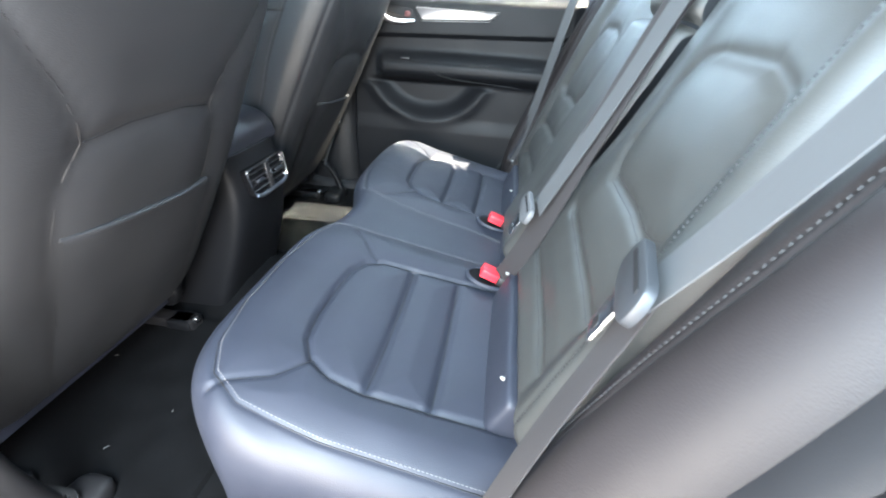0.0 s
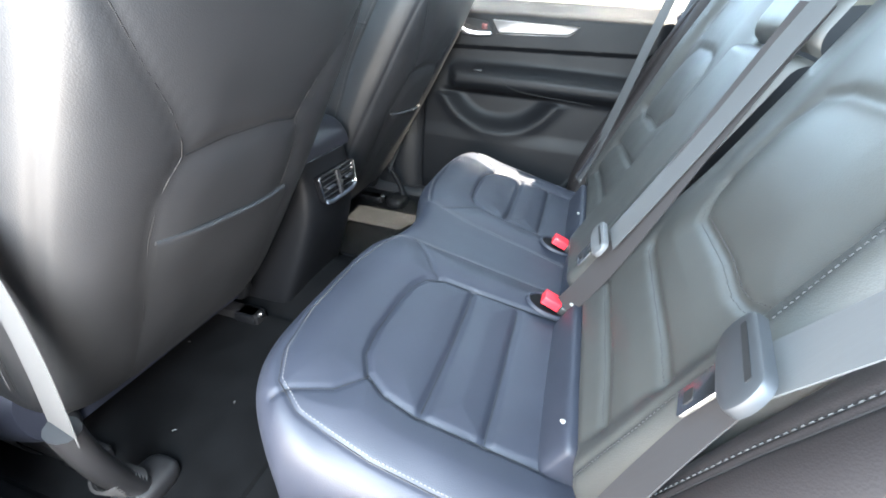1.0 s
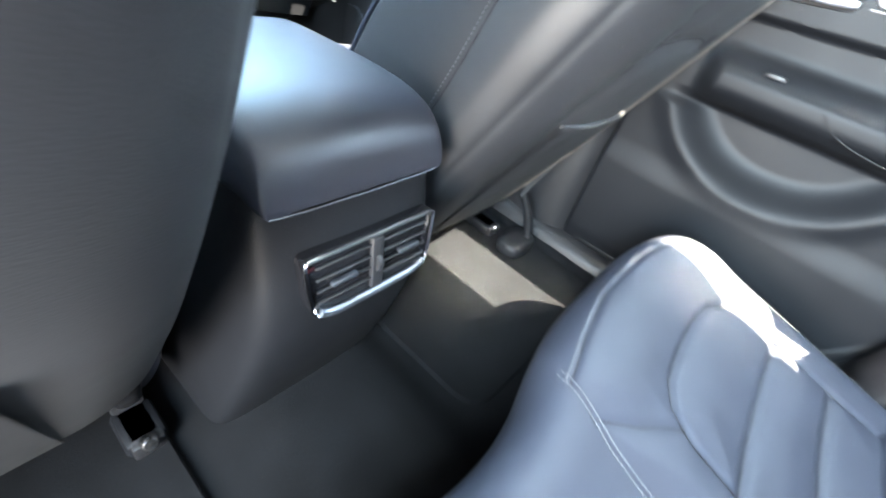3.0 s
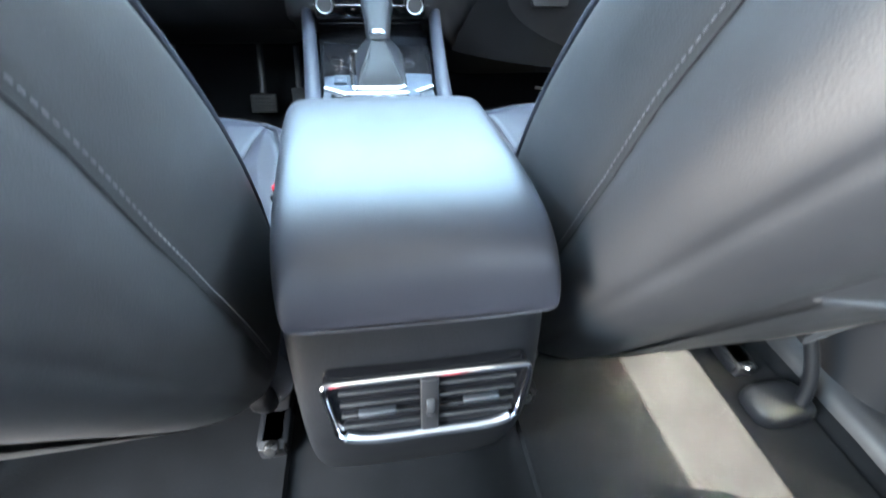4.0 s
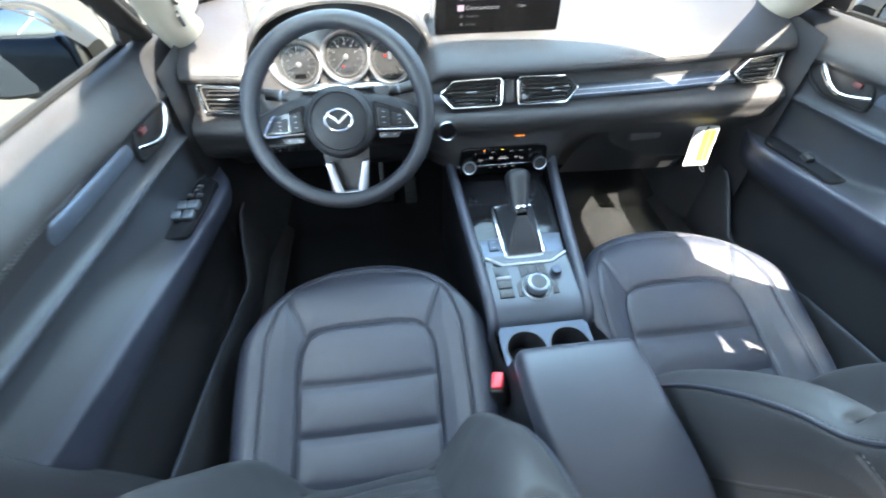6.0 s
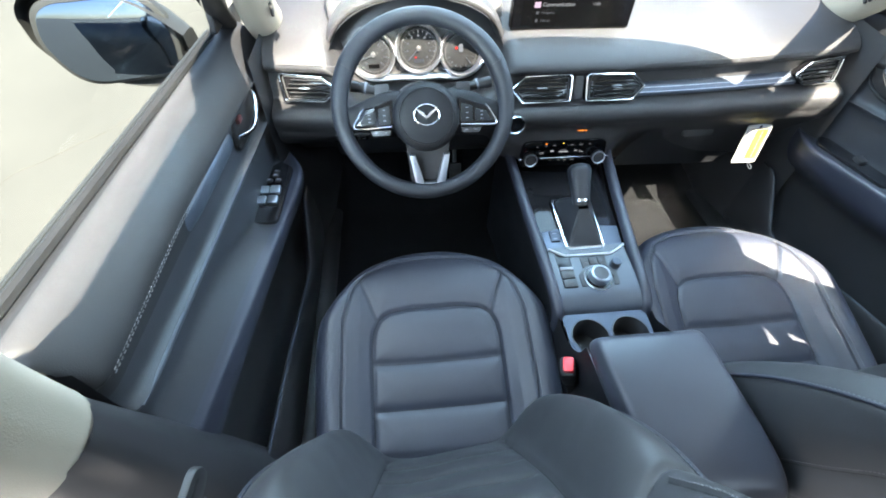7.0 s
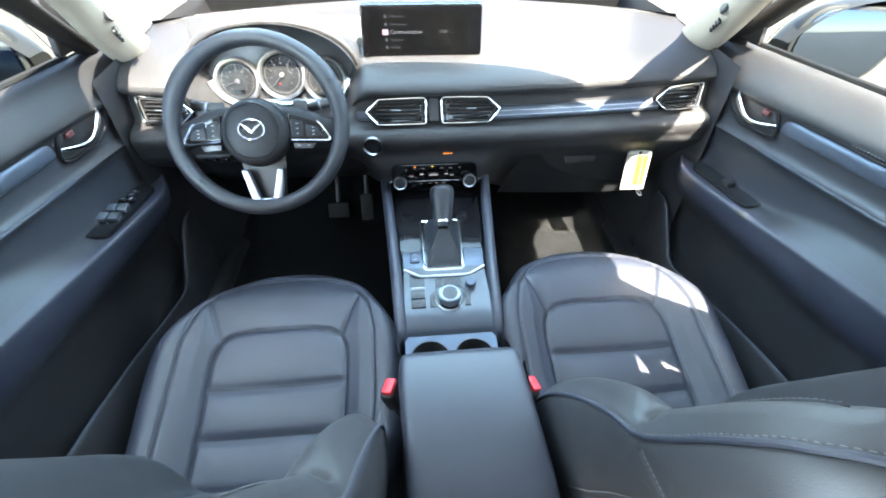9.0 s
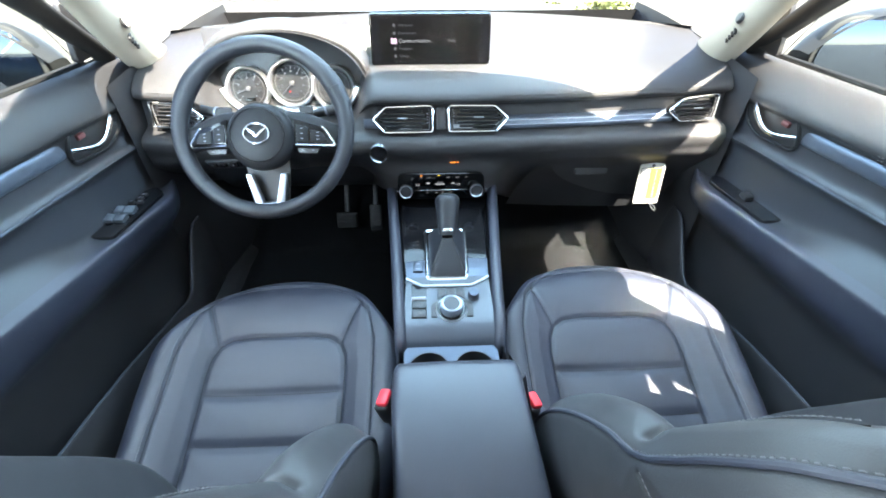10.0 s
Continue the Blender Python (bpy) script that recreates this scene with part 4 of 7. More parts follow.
def rear_bench():
    bench = empty("rear_bench", pose(0, 0, 0), "black leather three-place rear bench with grey stitching", "rear bench")
    xs_ = [-0.572, -0.585, -0.585, -0.565, -0.52, -0.45, -0.37, -0.29, -0.22, -0.16, -0.11, -0.05, 0.05, 0.11, 0.16, 0.22, 0.29, 0.37, 0.45, 0.52, 0.565, 0.585, 0.585, 0.572]

    def top(x, y):
        a = abs(x)
        pad = 0.010 * math.exp(-((a - 0.50) / 0.05) ** 2) + 0.006 * math.exp(-((a - 0.13) / 0.045) ** 2) - 0.010 * math.exp(-(a / 0.09) ** 4)
        sag = -0.010 * math.exp(-((a - 0.315) / 0.14) ** 4) * math.exp(-((y + 0.32) / 0.13) ** 4)
        return 0.266 + 0.235 * (y + 0.114) + pad + sag
    rows = []
    for k, (f, dz) in enumerate(((-0.5, 0), (-0.44, 0), (-0.37, 0), (-0.30, 0), (-0.23, 0), (-0.17, 0), (-0.045, 0.006), (-0.012, 0.004), (0.008, -0.030), (0.010, -0.085), (-0.012, -0.15), (-0.03, -0.215))):
        row = []
        for j, x in enumerate(xs_):
            fl = front_line(x)
            y = f if k < 6 else fl + f
            if k < 6:
                y = min(y, fl - 0.07 + 0.012 * (k - 5))
            z = top(x, min(y, fl - 0.02)) + dz
            e = min(j, len(xs_) - 1 - j)
            z = (0.05, 0.13, z - 0.04, z - 0.004)[e] if e < 4 else z
            if e < 3 and k >= 8:
                z = min(z, top(x, fl) + dz - 0.02 * (3 - e))
            row.append((x * (1.0 if k < 9 else 0.985), y, max(z, 0.03)))
        rows.append(row)

    def mir(p):
        return [(-x, y) for x, y in p]
    ins = [(-0.150, -0.47), (-0.165, -0.318), (-0.174, -0.225), (-0.192, -0.193), (-0.225, -0.178), (-0.28, -0.172), (-0.36, -0.170), (-0.41, -0.177), (-0.442, -0.195), (-0.463, -0.228), (-0.471, -0.275), (-0.467, -0.376), (-0.464, -0.47)]
    mid = [(-0.103, -0.085), (-0.084, -0.16), (-0.074, -0.25), (-0.070, -0.34), (-0.058, -0.47)]
    link = [(-0.178, -0.212), (-0.160, -0.195), (-0.129, -0.174), (-0.105, -0.150), (-0.090, -0.135)]
    out = [(-0.446, -0.198), (-0.49, -0.17), (-0.52, -0.125), (-0.537, -0.11)]
    rim = [(-0.10, -0.098), (-0.16, -0.082), (-0.25, -0.066), (-0.38, -0.068), (-0.47, -0.085), (-0.515, -0.108), (-0.541, -0.15), (-0.552, -0.25), (-0.553, -0.45)]
    seams = []
    for fl in (lambda p: p, mir):
        seams += [("xy+", fl(ins), 0.006, 0.005, ()), ("xy+", fl(mid), 0.0015, 0.003, (0.0032, -0.0032)), ("xy+", fl(link), 0.0022, 0.0045, ()), ("xy+", fl(out), 0.0035, 0.0045, ()), ("xy+", fl(rim), 0.0020, 0.004, (0.005,))]
        for y in (-0.281, -0.369):
            seams.append(("xy+", fl([(-0.462, y), (-0.172, y)]), 0.006, 0.007, ()))
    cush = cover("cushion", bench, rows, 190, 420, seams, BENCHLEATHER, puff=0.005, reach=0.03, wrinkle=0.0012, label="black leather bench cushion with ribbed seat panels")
    # backs: x across, y up along the back, z to the rear
    bm_ = frame_axes((0, -0.477, 0.26), (1, 0, 0), (0, -0.41, 0.912))

    def smooth(a, b, v):
        f = max(0.0, min(1.0, (v - a) / (b - a)))
        return f * f * (3 - 2 * f)

    def edges(x, b, x0, x1, b0, b1, r):
        """How far the panel has rolled back at its borders."""
        out = 0.0
        for d in (x - x0, x1 - x, b - b0, b1 - b):
            if d < r:
                out += r * (1 - math.sqrt(max(0.0, 1 - ((r - d) / r) ** 2)))
        return out

    def outer_back(x, b):
        a = -x
        rise = (0.010 + 0.05 * min(b, 0.4)) * smooth(0.462, 0.505, a) - 0.055 * smooth(0.510, 0.575, a)
        pillow = 0.006 * math.exp(-(((a - 0.34) / 0.10) ** 4)) * smooth(0.24, 0.33, b)
        inner = -0.016 * (1 - smooth(0.14, 0.23, a)) * smooth(0.1, 0.3, b)
        return rise + pillow + inner - edges(x, b, -0.58, -0.105, -0.02, 0.60, 0.03)

    panel = [([(-0.150, 0.058), (-0.20, 0.055), (-0.30, 0.052), (-0.376, 0.050), (-0.458, 0.042)], 0.006, 0.0085, (0.006,)),
             ([(-0.195, 0.160), (-0.21, 0.154), (-0.32, 0.147), (-0.40, 0.143), (-0.464, 0.136)], 0.006, 0.0085, (0.006,)),
             ([(-0.222, 0.285), (-0.236, 0.258), (-0.256, 0.240), (-0.31, 0.240), (-0.364, 0.240), (-0.42, 0.233), (-0.442, 0.236), (-0.474, 0.252)], 0.006, 0.0085, (0.006, -0.006)),
             ([(-0.222, 0.285), (-0.226, 0.37), (-0.25, 0.405), (-0.29, 0.415), (-0.40, 0.415), (-0.44, 0.40), (-0.468, 0.36), (-0.474, 0.252)], 0.004, 0.010, ()),
             ([(-0.508, -0.01), (-0.506, 0.11), (-0.500, 0.3), (-0.50, 0.55)], 0.0025, 0.006, (0.005,))]
    relief("backrest_left", bench, -0.58, -0.105, -0.02, 0.60, outer_back, panel, "black leather outer backrest with ribbed panel, paler for the light on it", bm_, BENCHLEATHER_LIT, 0.0024)
    relief("backrest_right", bench, 0.118, 0.58, -0.02, 0.60, lambda x, b: outer_back(-x, b) - 0.5 * edges(x, b, 0.118, 0.9, -0.9, 0.9, 0.02), [([(-x, b) for x, b in p_], d_, w_, o_) for p_, d_, w_, o_ in panel], "black leather outer backrest with ribbed panel, paler for the light on it", bm_, BENCHLEATHER_LIT, 0.0045)
    relief("backrest_centre", bench, -0.098, 0.112, -0.045, 0.445, lambda x, b: 0.022 - edges(x, b, -0.098, 0.112, -0.045, 0.445, 0.026) * 1.4, [([(-0.05, 0.0), (-0.058, 0.25), (-0.05, 0.42)], 0.002, 0.004, ())], "smooth black leather fold-down centre backrest", bm_, BENCHLEATHER_LIT, 0.004)
    relief("backrest_top", bench, -0.098, 0.112, 0.45, 0.60, lambda x, b: 0.018 - edges(x, b, -0.098, 0.112, 0.45, 0.60, 0.03), [], "black leather pad above the centre backrest", bm_, BENCHLEATHER_LIT, 0.006)
    # bottom pads where the backs meet the cushion
    for x in (-0.312, 0.318):
        obj("lower_pad", blob(0.158, 0.038, 0.030, 0.25, 30, 72, pose(x, -0.050, 0.020)), BENCHLEATHER, bench, "flat leather pad under the backrest", bm_)
    obj("lower_pad", blob(0.10, 0.026, 0.030, 0.32, 26, 64, pose(0.008, -0.056, 0.026)), LEATHER, bench, "dark leather pad under the centre backrest", bm_)
    # outer side bolsters against the doors
    for s in (-1, 1):
        rows_ = []
        for b, d in ((-0.12, 0.0), (-0.10, 0.35), (-0.02, 0.8), (0.10, 1.0), (0.25, 1.0), (0.4, 1.0), (0.6, 0.9), (0.66, 0.8)):
            row_ = [(s * 0.566, b, 0.05), (s * 0.568, b, 0.02 - 0.012 * d), (s * 0.574, b, 0.012 - 0.026 * d), (s * 0.596, b, 0.006 - 0.040 * d), (s * 0.640, b, 0.0 - 0.048 * d), (s * 0.685, b, 0.006 - 0.038 * d), (s * 0.708, b, 0.02 - 0.01 * d), (s * 0.714, b, 0.06)]
            rows_.append(row_ if s < 0 else row_[::-1])
        rim_s = [(s * x, b) for x, b in ((0.588, -0.06), (0.594, 0.10), (0.602, 0.22), (0.613, 0.31), (0.628, 0.60))]
        cover("side_bolster", bench, rows_, 170, 110, [("xy-", rim_s, 0.004, 0.0040, (-0.0060 if s < 0 else 0.0060,)), ("xy-", [(x + s * 0.011, b) for x, b in rim_s], 0.002, 0.003, ())], WARMLEATHER, DARKTHREAD, "black leather side bolster with stitched edge, tinted by a painted ground reflection", bm_, puff=0.004, reach=0.02)
        for off in (0.0, 0.0075):
            st = [(s * (0.5755 + off), b, -0.0135 - 0.55 * off) for b in np.linspace(-0.04, 0.60, 80)]
            obj("piping", tube(np.array(st), 0.0016, 6), LEATHER, bench, "leather piping", bm_)
    # child-seat anchor tags and little white caps
    for x in (-0.196, -0.443, 0.20, 0.45):
        obj("anchor_cap", lathe([(0.001, 0.003), (0.002, 0.002), (0.003, 0.0), (0.003, -0.003)], 12, bm_ @ pose(x, -0.006, -0.022, 180, 0, 0)), PAPER, bench, "small white anchor cap")
    return bench


rear_bench()
lint(-0.358, -0.109, 0.272, 0.004, 0.8)
lint(-0.40, 0.115, 0.012, 0.003, 0.4)
lint(-0.30, 0.32, 0.012, 0.003, 1.8)
lint(-0.485, 0.17, 0.012, 0.004, 2.4)


# ---- seat belts and buckles ----
def belt_tongue(parent, m, s=1.0, mat=HARD):
    grip = rounded([(-0.031 * s, 0.015 * s), (0.031 * s, 0.015 * s), (0.037 * s, 0.002 * s), (0.034 * s, -0.012 * s), (0.018 * s, -0.017 * s), (-0.018 * s, -0.017 * s), (-0.034 * s, -0.012 * s), (-0.037 * s, 0.002 * s)], 0.009, 6)
    t_ = obj("tongue", prism(list(reversed(grip)), 0.008, 0.0032, m @ Matrix.Translation((0, 0, 0.004))), mat, parent, "moulded plastic belt tongue grip")
    obj("tongue_slot", prism(rounded([(-0.025 * s, 0.004 * s), (0.025 * s, 0.004 * s), (0.025 * s, 0.008 * s), (-0.025 * s, 0.008 * s)], 0.0015), 0.0006, 0, m @ Matrix.Translation((0, 0, 0.0045))), RUBBER, t_)
    plate = rounded([(-0.013, -0.056), (0.013, -0.056), (0.015, -0.012), (-0.015, -0.012)], 0.004)
    obj("tongue_plate", prism(plate, 0.0025, 0.0006, m @ Matrix.Translation((0, 0, 0.001))), STEEL, t_, "bright steel tongue plate")
    obj("plate_hole", prism(rounded([(-0.006, -0.049), (0.006, -0.049), (0.006, -0.040), (-0.006, -0.040)], 0.002), 0.0005, 0, m @ Matrix.Translation((0, 0, 0.0016))), RUBBER, t_)
    return t_


def belt(points, sides, width, label, group="seat belts", n=40):
    b = empty("seat_belt", pose(0, 0, 0), label, "seat belt", group)
    p, s = curve(points, n), curve(sides, n)
    obj("webbing", ribbon(p, s, width, 0.0010), WEB, b)
    return b


bl = belt([(-0.655, -0.62, 0.78), (-0.635, -0.592, 0.69), (-0.612, -0.560, 0.595), (-0.590, -0.536, 0.532), (-0.585, -0.530, 0.515)], [(-0.95, 0.3, -0.2)] * 5, 0.047, "grey rear seat belt with its tongue hanging at the outer backrest")
p_ = curve([(-0.585, -0.530, 0.512), (-0.581, -0.522, 0.474), (-0.594, -0.498, 0.426), (-0.618, -0.468, 0.375), (-0.632, -0.445, 0.31), (-0.62, -0.43, 0.23)], 30)
obj("lower_webbing", ribbon(p_, np.tile((-0.62, -0.25, 0.75), (30, 1)), 0.047, 0.0010), SHADEDWEB, bl)
belt_tongue(bl, frame_axes((-0.584, -0.518, 0.520), (-0.97, 0.22, 0.0), (-0.2, -0.30, 0.93)), 1.15, TONGUEGREY)
bc = belt([(-0.176, -0.490, 0.388), (-0.168, -0.530, 0.47), (-0.158, -0.580, 0.58), (-0.153, -0.635, 0.71), (-0.15, -0.675, 0.80)], [(1, 0.1, 0.2)] * 5, 0.05, "grey webbing centre rear seat belt across the backrest")
belt_tongue(bc, frame_axes((-0.177, -0.472, 0.386), (-0.95, -0.05, -0.12), (0.0, -0.41, 0.912)), 1.05, GREYPLASTIC)
p_ = curve([(-0.150, -0.448, 0.225), (-0.172, -0.474, 0.29), (-0.180, -0.500, 0.36), (-0.170, -0.536, 0.46), (-0.150, -0.592, 0.60), (-0.135, -0.642, 0.72)], 30)
obj("return_webbing", ribbon(p_, np.tile((0.8, 0.5, 0.1), (30, 1)), 0.046, 0.0018), SHADEDWEB, bc)
bf = belt([(-0.612, 0.060, 1.08), (-0.640, 0.085, 0.90), (-0.648, 0.135, 0.70), (-0.642, 0.040, 0.52), (-0.640, 0.070, 0.36), (-0.638, 0.102, 0.23)], [(0.1, 1, 0.1), (0.12, 1, 0.05), (0.12, 1, 0), (0.15, 1, 0.2), (0.12, 1, 0.35), (0.1, 1, 0.5)], 0.05, "grey webbing front seat belt hanging down the centre pillar", n=60)
belt_tongue(bf, frame_axes((-0.638, 0.150, 0.675), (0.1, 1, 0.05), (0, 0, 1)), 1.0, HARD)
obj("guide_ring", blob(0.012, 0.035, 0.022, 0.6, 10, 18, pose(-0.612, 0.060, 1.09)), HARD, bf, "black plastic upper belt guide")
obj("anchor_sleeve", tube(curve([(-0.638, 0.100, 0.24), (-0.628, 0.112, 0.15), (-0.606, 0.122, 0.07), (-0.585, 0.125, 0.03)], 20), 0.017, 12, flat=1.3), HARD, bf, "black plastic belt anchor sleeve")
for k in range(7):
    c_ = Vector((-0.618 + 0.004 * k, 0.118 + 0.001 * k, 0.105 - 0.0085 * k))
    obj("bellows_rib", lathe([(0.017, -0.0022), (0.0215, 0.0), (0.017, 0.0022)], 14, frame_axes(c_, (1, 0, 0.5), (0, 1, 0.4))), RUBBER, bf)
obj("anchor_plate", blob(0.045, 0.032, 0.02, 0.6, 12, 20, pose(-0.578, 0.125, 0.02)), HARD, bf, "black plastic floor anchor cover")
br = belt([(0.612, 0.155, 1.08), (0.635, 0.11, 0.90), (0.636, 0.06, 0.68), (0.630, 0.07, 0.55), (0.625, 0.12, 0.42), (0.620, 0.165, 0.32), (0.612, 0.205, 0.22), (0.600, 0.235, 0.14)], [(0.3, 1, 0.1), (0.5, 0.8, 0.05), (0.8, 0.55, 0), (0.85, 0.5, 0), (0.85, 0.5, 0), (0.85, 0.5, 0), (0.8, 0.5, 0.1), (0.7, 0.6, 0.2)], 0.046, "grey webbing front seat belt beside the passenger seat", n=60)
belt_tongue(br, frame_axes((0.618, 0.172, 0.290), (0.85, 0.5, 0.0), (0.05, -0.4, 0.9)), 0.9)
obj("anchor_sleeve", tube(curve([(0.600, 0.236, 0.15), (0.606, 0.205, 0.11), (0.612, 0.180, 0.07), (0.600, 0.175, 0.03)], 20), 0.0085, 12, flat=1.2), SOFT, br, "black plastic belt anchor sleeve")
obj("anchor_plate", blob(0.05, 0.035, 0.022, 0.6, 12, 20, pose(0.585, 0.19, 0.024)), SOFT, br, "black plastic floor anchor cover")
p_r = curve([(0.655, -0.60, 0.80), (0.63, -0.565, 0.66), (0.605, -0.53, 0.5), (0.585, -0.49, 0.33), (0.58, -0.45, 0.22)], 40)
brr = empty("seat_belt", pose(0, 0, 0), "grey webbing rear seat belt beside the outer backrest", "seat belt", "seat belts")
obj("webbing", ribbon(p_r, np.tile((0.9, 0.35, 0.2), (40, 1)), 0.048, 0.0018), WEB, brr)


def buckle(m, label, stalk=0.05):
    b = empty("belt_buckle", m, label, "belt buckle", "belt buckles")
    if stalk:
        obj("body", box(0.034, 0.022, 0.05, 0.006, 3, pose(0, 0, -0.025)), HARD, b)
        obj("release_button", box(0.026, 0.016, 0.012, 0.004, 2, pose(0, -0.002, 0.002)), RED, b, "bright red release button")
    else:
        obj("body", box(0.038, 0.021, 0.05, 0.005, 3, pose(0, -0.001, -0.049)), HARD, b)
        obj("release_button", box(0.030, 0.016, 0.036, 0.0025, 2, pose(0, 0, -0.008)), RED, b, "bright red release button")
        obj("button_lip", box(0.031, 0.004, 0.036, 0.0015, 2, pose(0, -0.0075, -0.0078)), RED, b)
    if stalk:
        obj("stalk", box(0.026, 0.014, stalk, 0.004, 2, pose(0, 0, -0.05 - stalk / 2)), RUBBER, b)


buckle(frame_axes((-0.126, 0.402, 0.335), (0.3, 1, 0), (-1, 0.3, -0.35)) @ Matrix.Diagonal((1.25, 1.35, 1, 1)), "black seat belt buckle with red button beside the driver seat", 0.12)
buckle(frame_axes((0.135, 0.372, 0.36), (-0.3, 1, 0), (-1, -0.3, 0.35)) @ Matrix.Diagonal((1.15, 1.2, 1, 1)), "black seat belt buckle with red button beside the passenger seat", 0.12)
for x in (-0.134, 0.114):
    buckle(frame_axes((x, -0.418, 0.224), (-1, 0, 0), (0, -0.37, 0.93)), "red-buttoned buckle sunk in the rear bench", 0.0)
    well = frame_axes((x, -0.422, 0.2085), (1, 0, 0), (0, 1, 0.24)) @ Matrix.Diagonal((0.74, 1.05, 1, 1))
    w_ = tagged(obj("buckle_well", lathe([(0.044, -0.004), (0.0415, 0.001), (0.039, 0.002), (0.037, -0.001), (0.036, -0.004)], 32, well), BENCHLEATHER), "leather-edged dark well round a rear buckle", "buckle well", "buckle wells")
    # a black disc gives the shallow well its deep shade
    obj("well_floor", lathe([(0.0368, -0.001), (0.03, -0.0015), (0.001, -0.002)], 32, well), SHADEBLACK, w_, "well floor blackened for shade")


# ---- centre console ----
def console():
    c = empty("centre_console", pose(0.004, 0, 0), "black centre console with armrest, gear lever and rear air vents", "centre console")
    # rear body down to the floor
    rows = []
    for z, y, w, d in ((0.02, 0.175, 0.125, 0.0), (0.10, 0.145, 0.118, 0.0), (0.20, 0.112, 0.105, 0.0), (0.28, 0.099, 0.098, 0.0), (0.34, 0.108, 0.097, 0.0), (0.378, 0.118, 0.097, 0.0), (0.394, 0.122, 0.094, 0.0)):
        y += 0.012
        w += 0.007
        ye = 0.55 if z < 0.3 else 0.41
        rows.append([(-w - 0.012, ye, z), (-w - 0.008, ye - 0.10, z), (-w, y + 0.08, z), (-w - 0.001, y + 0.022, z), (-w * 0.90, y + 0.002, z), (-w * 0.4, y - 0.003, z), (w * 0.4, y - 0.003, z), (w * 0.90, y + 0.002, z), (w + 0.001, y + 0.022, z), (w, y + 0.08, z), (w + 0.008, ye - 0.10, z), (w + 0.012, ye, z)])
    body = obj("body", grid_data(spline(rows, 40, 60)), SOFT, c, "soft black plastic console body", pose(0.008, 0, 0))
    # front sides down to the floor
    for s in (-1, 1):
        rows = [[(s * 0.108, y, z) for z in (0.0, 0.1, 0.2, zt)] for y, zt in ((0.40, 0.33), (0.55, 0.30), (0.7, 0.32), (0.85, 0.35), (1.1, 0.40))]
        for r in rows:
            r[0] = (s * 0.125, r[0][1], r[0][2])
        rows[-1] = [(s * 0.145, y, z) for _, y, z in rows[-1]]
        obj("side_panel", grid_data(spline(rows, 16, 12)), SOFT, c, "soft black plastic side panel")
    # lid
    rows = []
    for y, w, z0, z1, cx in ((0.117, 0.092, 0.382, 0.384, 0.012), (0.113, 0.096, 0.380, 0.400, 0.012), (0.126, 0.098, 0.380, 0.432, 0.011), (0.165, 0.1, 0.382, 0.450, 0.009), (0.24, 0.101, 0.385, 0.452, 0.006), (0.34, 0.103, 0.388, 0.449, 0.0), (0.39, 0.104, 0.39, 0.446, 0.0), (0.412, 0.099, 0.388, 0.438, 0.0), (0.416, 0.092, 0.386, 0.40, 0.0)):
        ring = [(-w * 0.9, z0), (w * 0.9, z0), (w * 1.02, z0 + 0.004), (w * 1.04, (z0 + z1) / 2), (w * 1.0, z1 - 0.002), (w * 0.86, z1 + 0.001), (w * 0.3, z1 + 0.002), (-w * 0.3, z1 + 0.002), (-w * 0.86, z1 + 0.001), (-w * 1.0, z1 - 0.002), (-w * 1.04, (z0 + z1) / 2), (-w * 1.02, z0 + 0.004)]
        rows.append([(cx + a, y + 0.012 * max(0, 1 - (y - 0.11) / 0.2), z) for a, z in reversed(ring)])
    obj("armrest_lid", grid_data(spline(rows, 60, 60, True), True, (True, True)), LID, c, "padded black armrest lid")
    # air vents at the rear, in their own leaning frame
    vm = frame_axes((0.012, 0.108, 0.316), (1, 0, 0), (0, 0.16, 1))
    vent = obj("rear_vent", prism(rounded([(-0.079, 0.034), (0.079, 0.034), (0.075, -0.020), (0.068, -0.032), (-0.068, -0.032), (-0.075, -0.020)], 0.008), 0.012, 0.002, vm @ Matrix.Translation((0, 0, 0.004))), GLOSS, c, "black twin air vent")
    ring = curve(rounded([(-0.078, 0.032), (0.078, 0.032), (0.072, -0.026), (0.062, -0.034), (-0.062, -0.034), (-0.072, -0.026)], 0.007, 4), 90, True)
    p3 = [tuple(vm @ Vector((x, y, 0.006))) for x, y in ring]
    obj("vent_surround", tube(p3, 0.0022, 8, True), CHROME, vent, "chrome vent surround")
    low = [tuple(vm @ Vector((x, -0.033 + 0.004 * (abs(x) / 0.06) ** 6, 0.007))) for x in np.linspace(-0.066, 0.066, 24)]
    obj("vent_lower_bar", tube(low, 0.0042, 8), SATIN, vent, "satin silver lower bar")
    for side in (-1, 1):
        for k in range(4):
            obj("slat", box(0.060, 0.010, 0.0022, 0.0007, 1, vm @ pose(side * 0.037, 0.020 - 0.0125 * k, 0.003, 60)), HARD, vent)
        obj("vent_tab", box(0.028, 0.0045, 0.006, 0.0012, 2, vm @ pose(side * 0.040, 0.002 + 0.001 * side, 0.0085)), SATIN, vent, "silver vent tab")
    obj("divider", box(0.014, 0.058, 0.010, 0.002, 2, vm @ pose(0, 0, 0.004)), HARD, vent)
    obj("shut_off_wheel", lathe([(0.001, -0.003), (0.010, -0.003), (0.011, 0), (0.010, 0.003), (0.001, 0.003)], 20, vm @ pose(0, 0, 0.004, 0, 90)), HARD, vent)
    # cup holder plate
    cm = frame_axes((0, 0.478, 0.302), (1, 0, 0), (0, 1, 0.04))
    outer = rounded([(-0.095, -0.075), (0.095, -0.075), (0.098, 0.055), (-0.098, 0.055)], 0.012)
    bmp = bmesh.new()
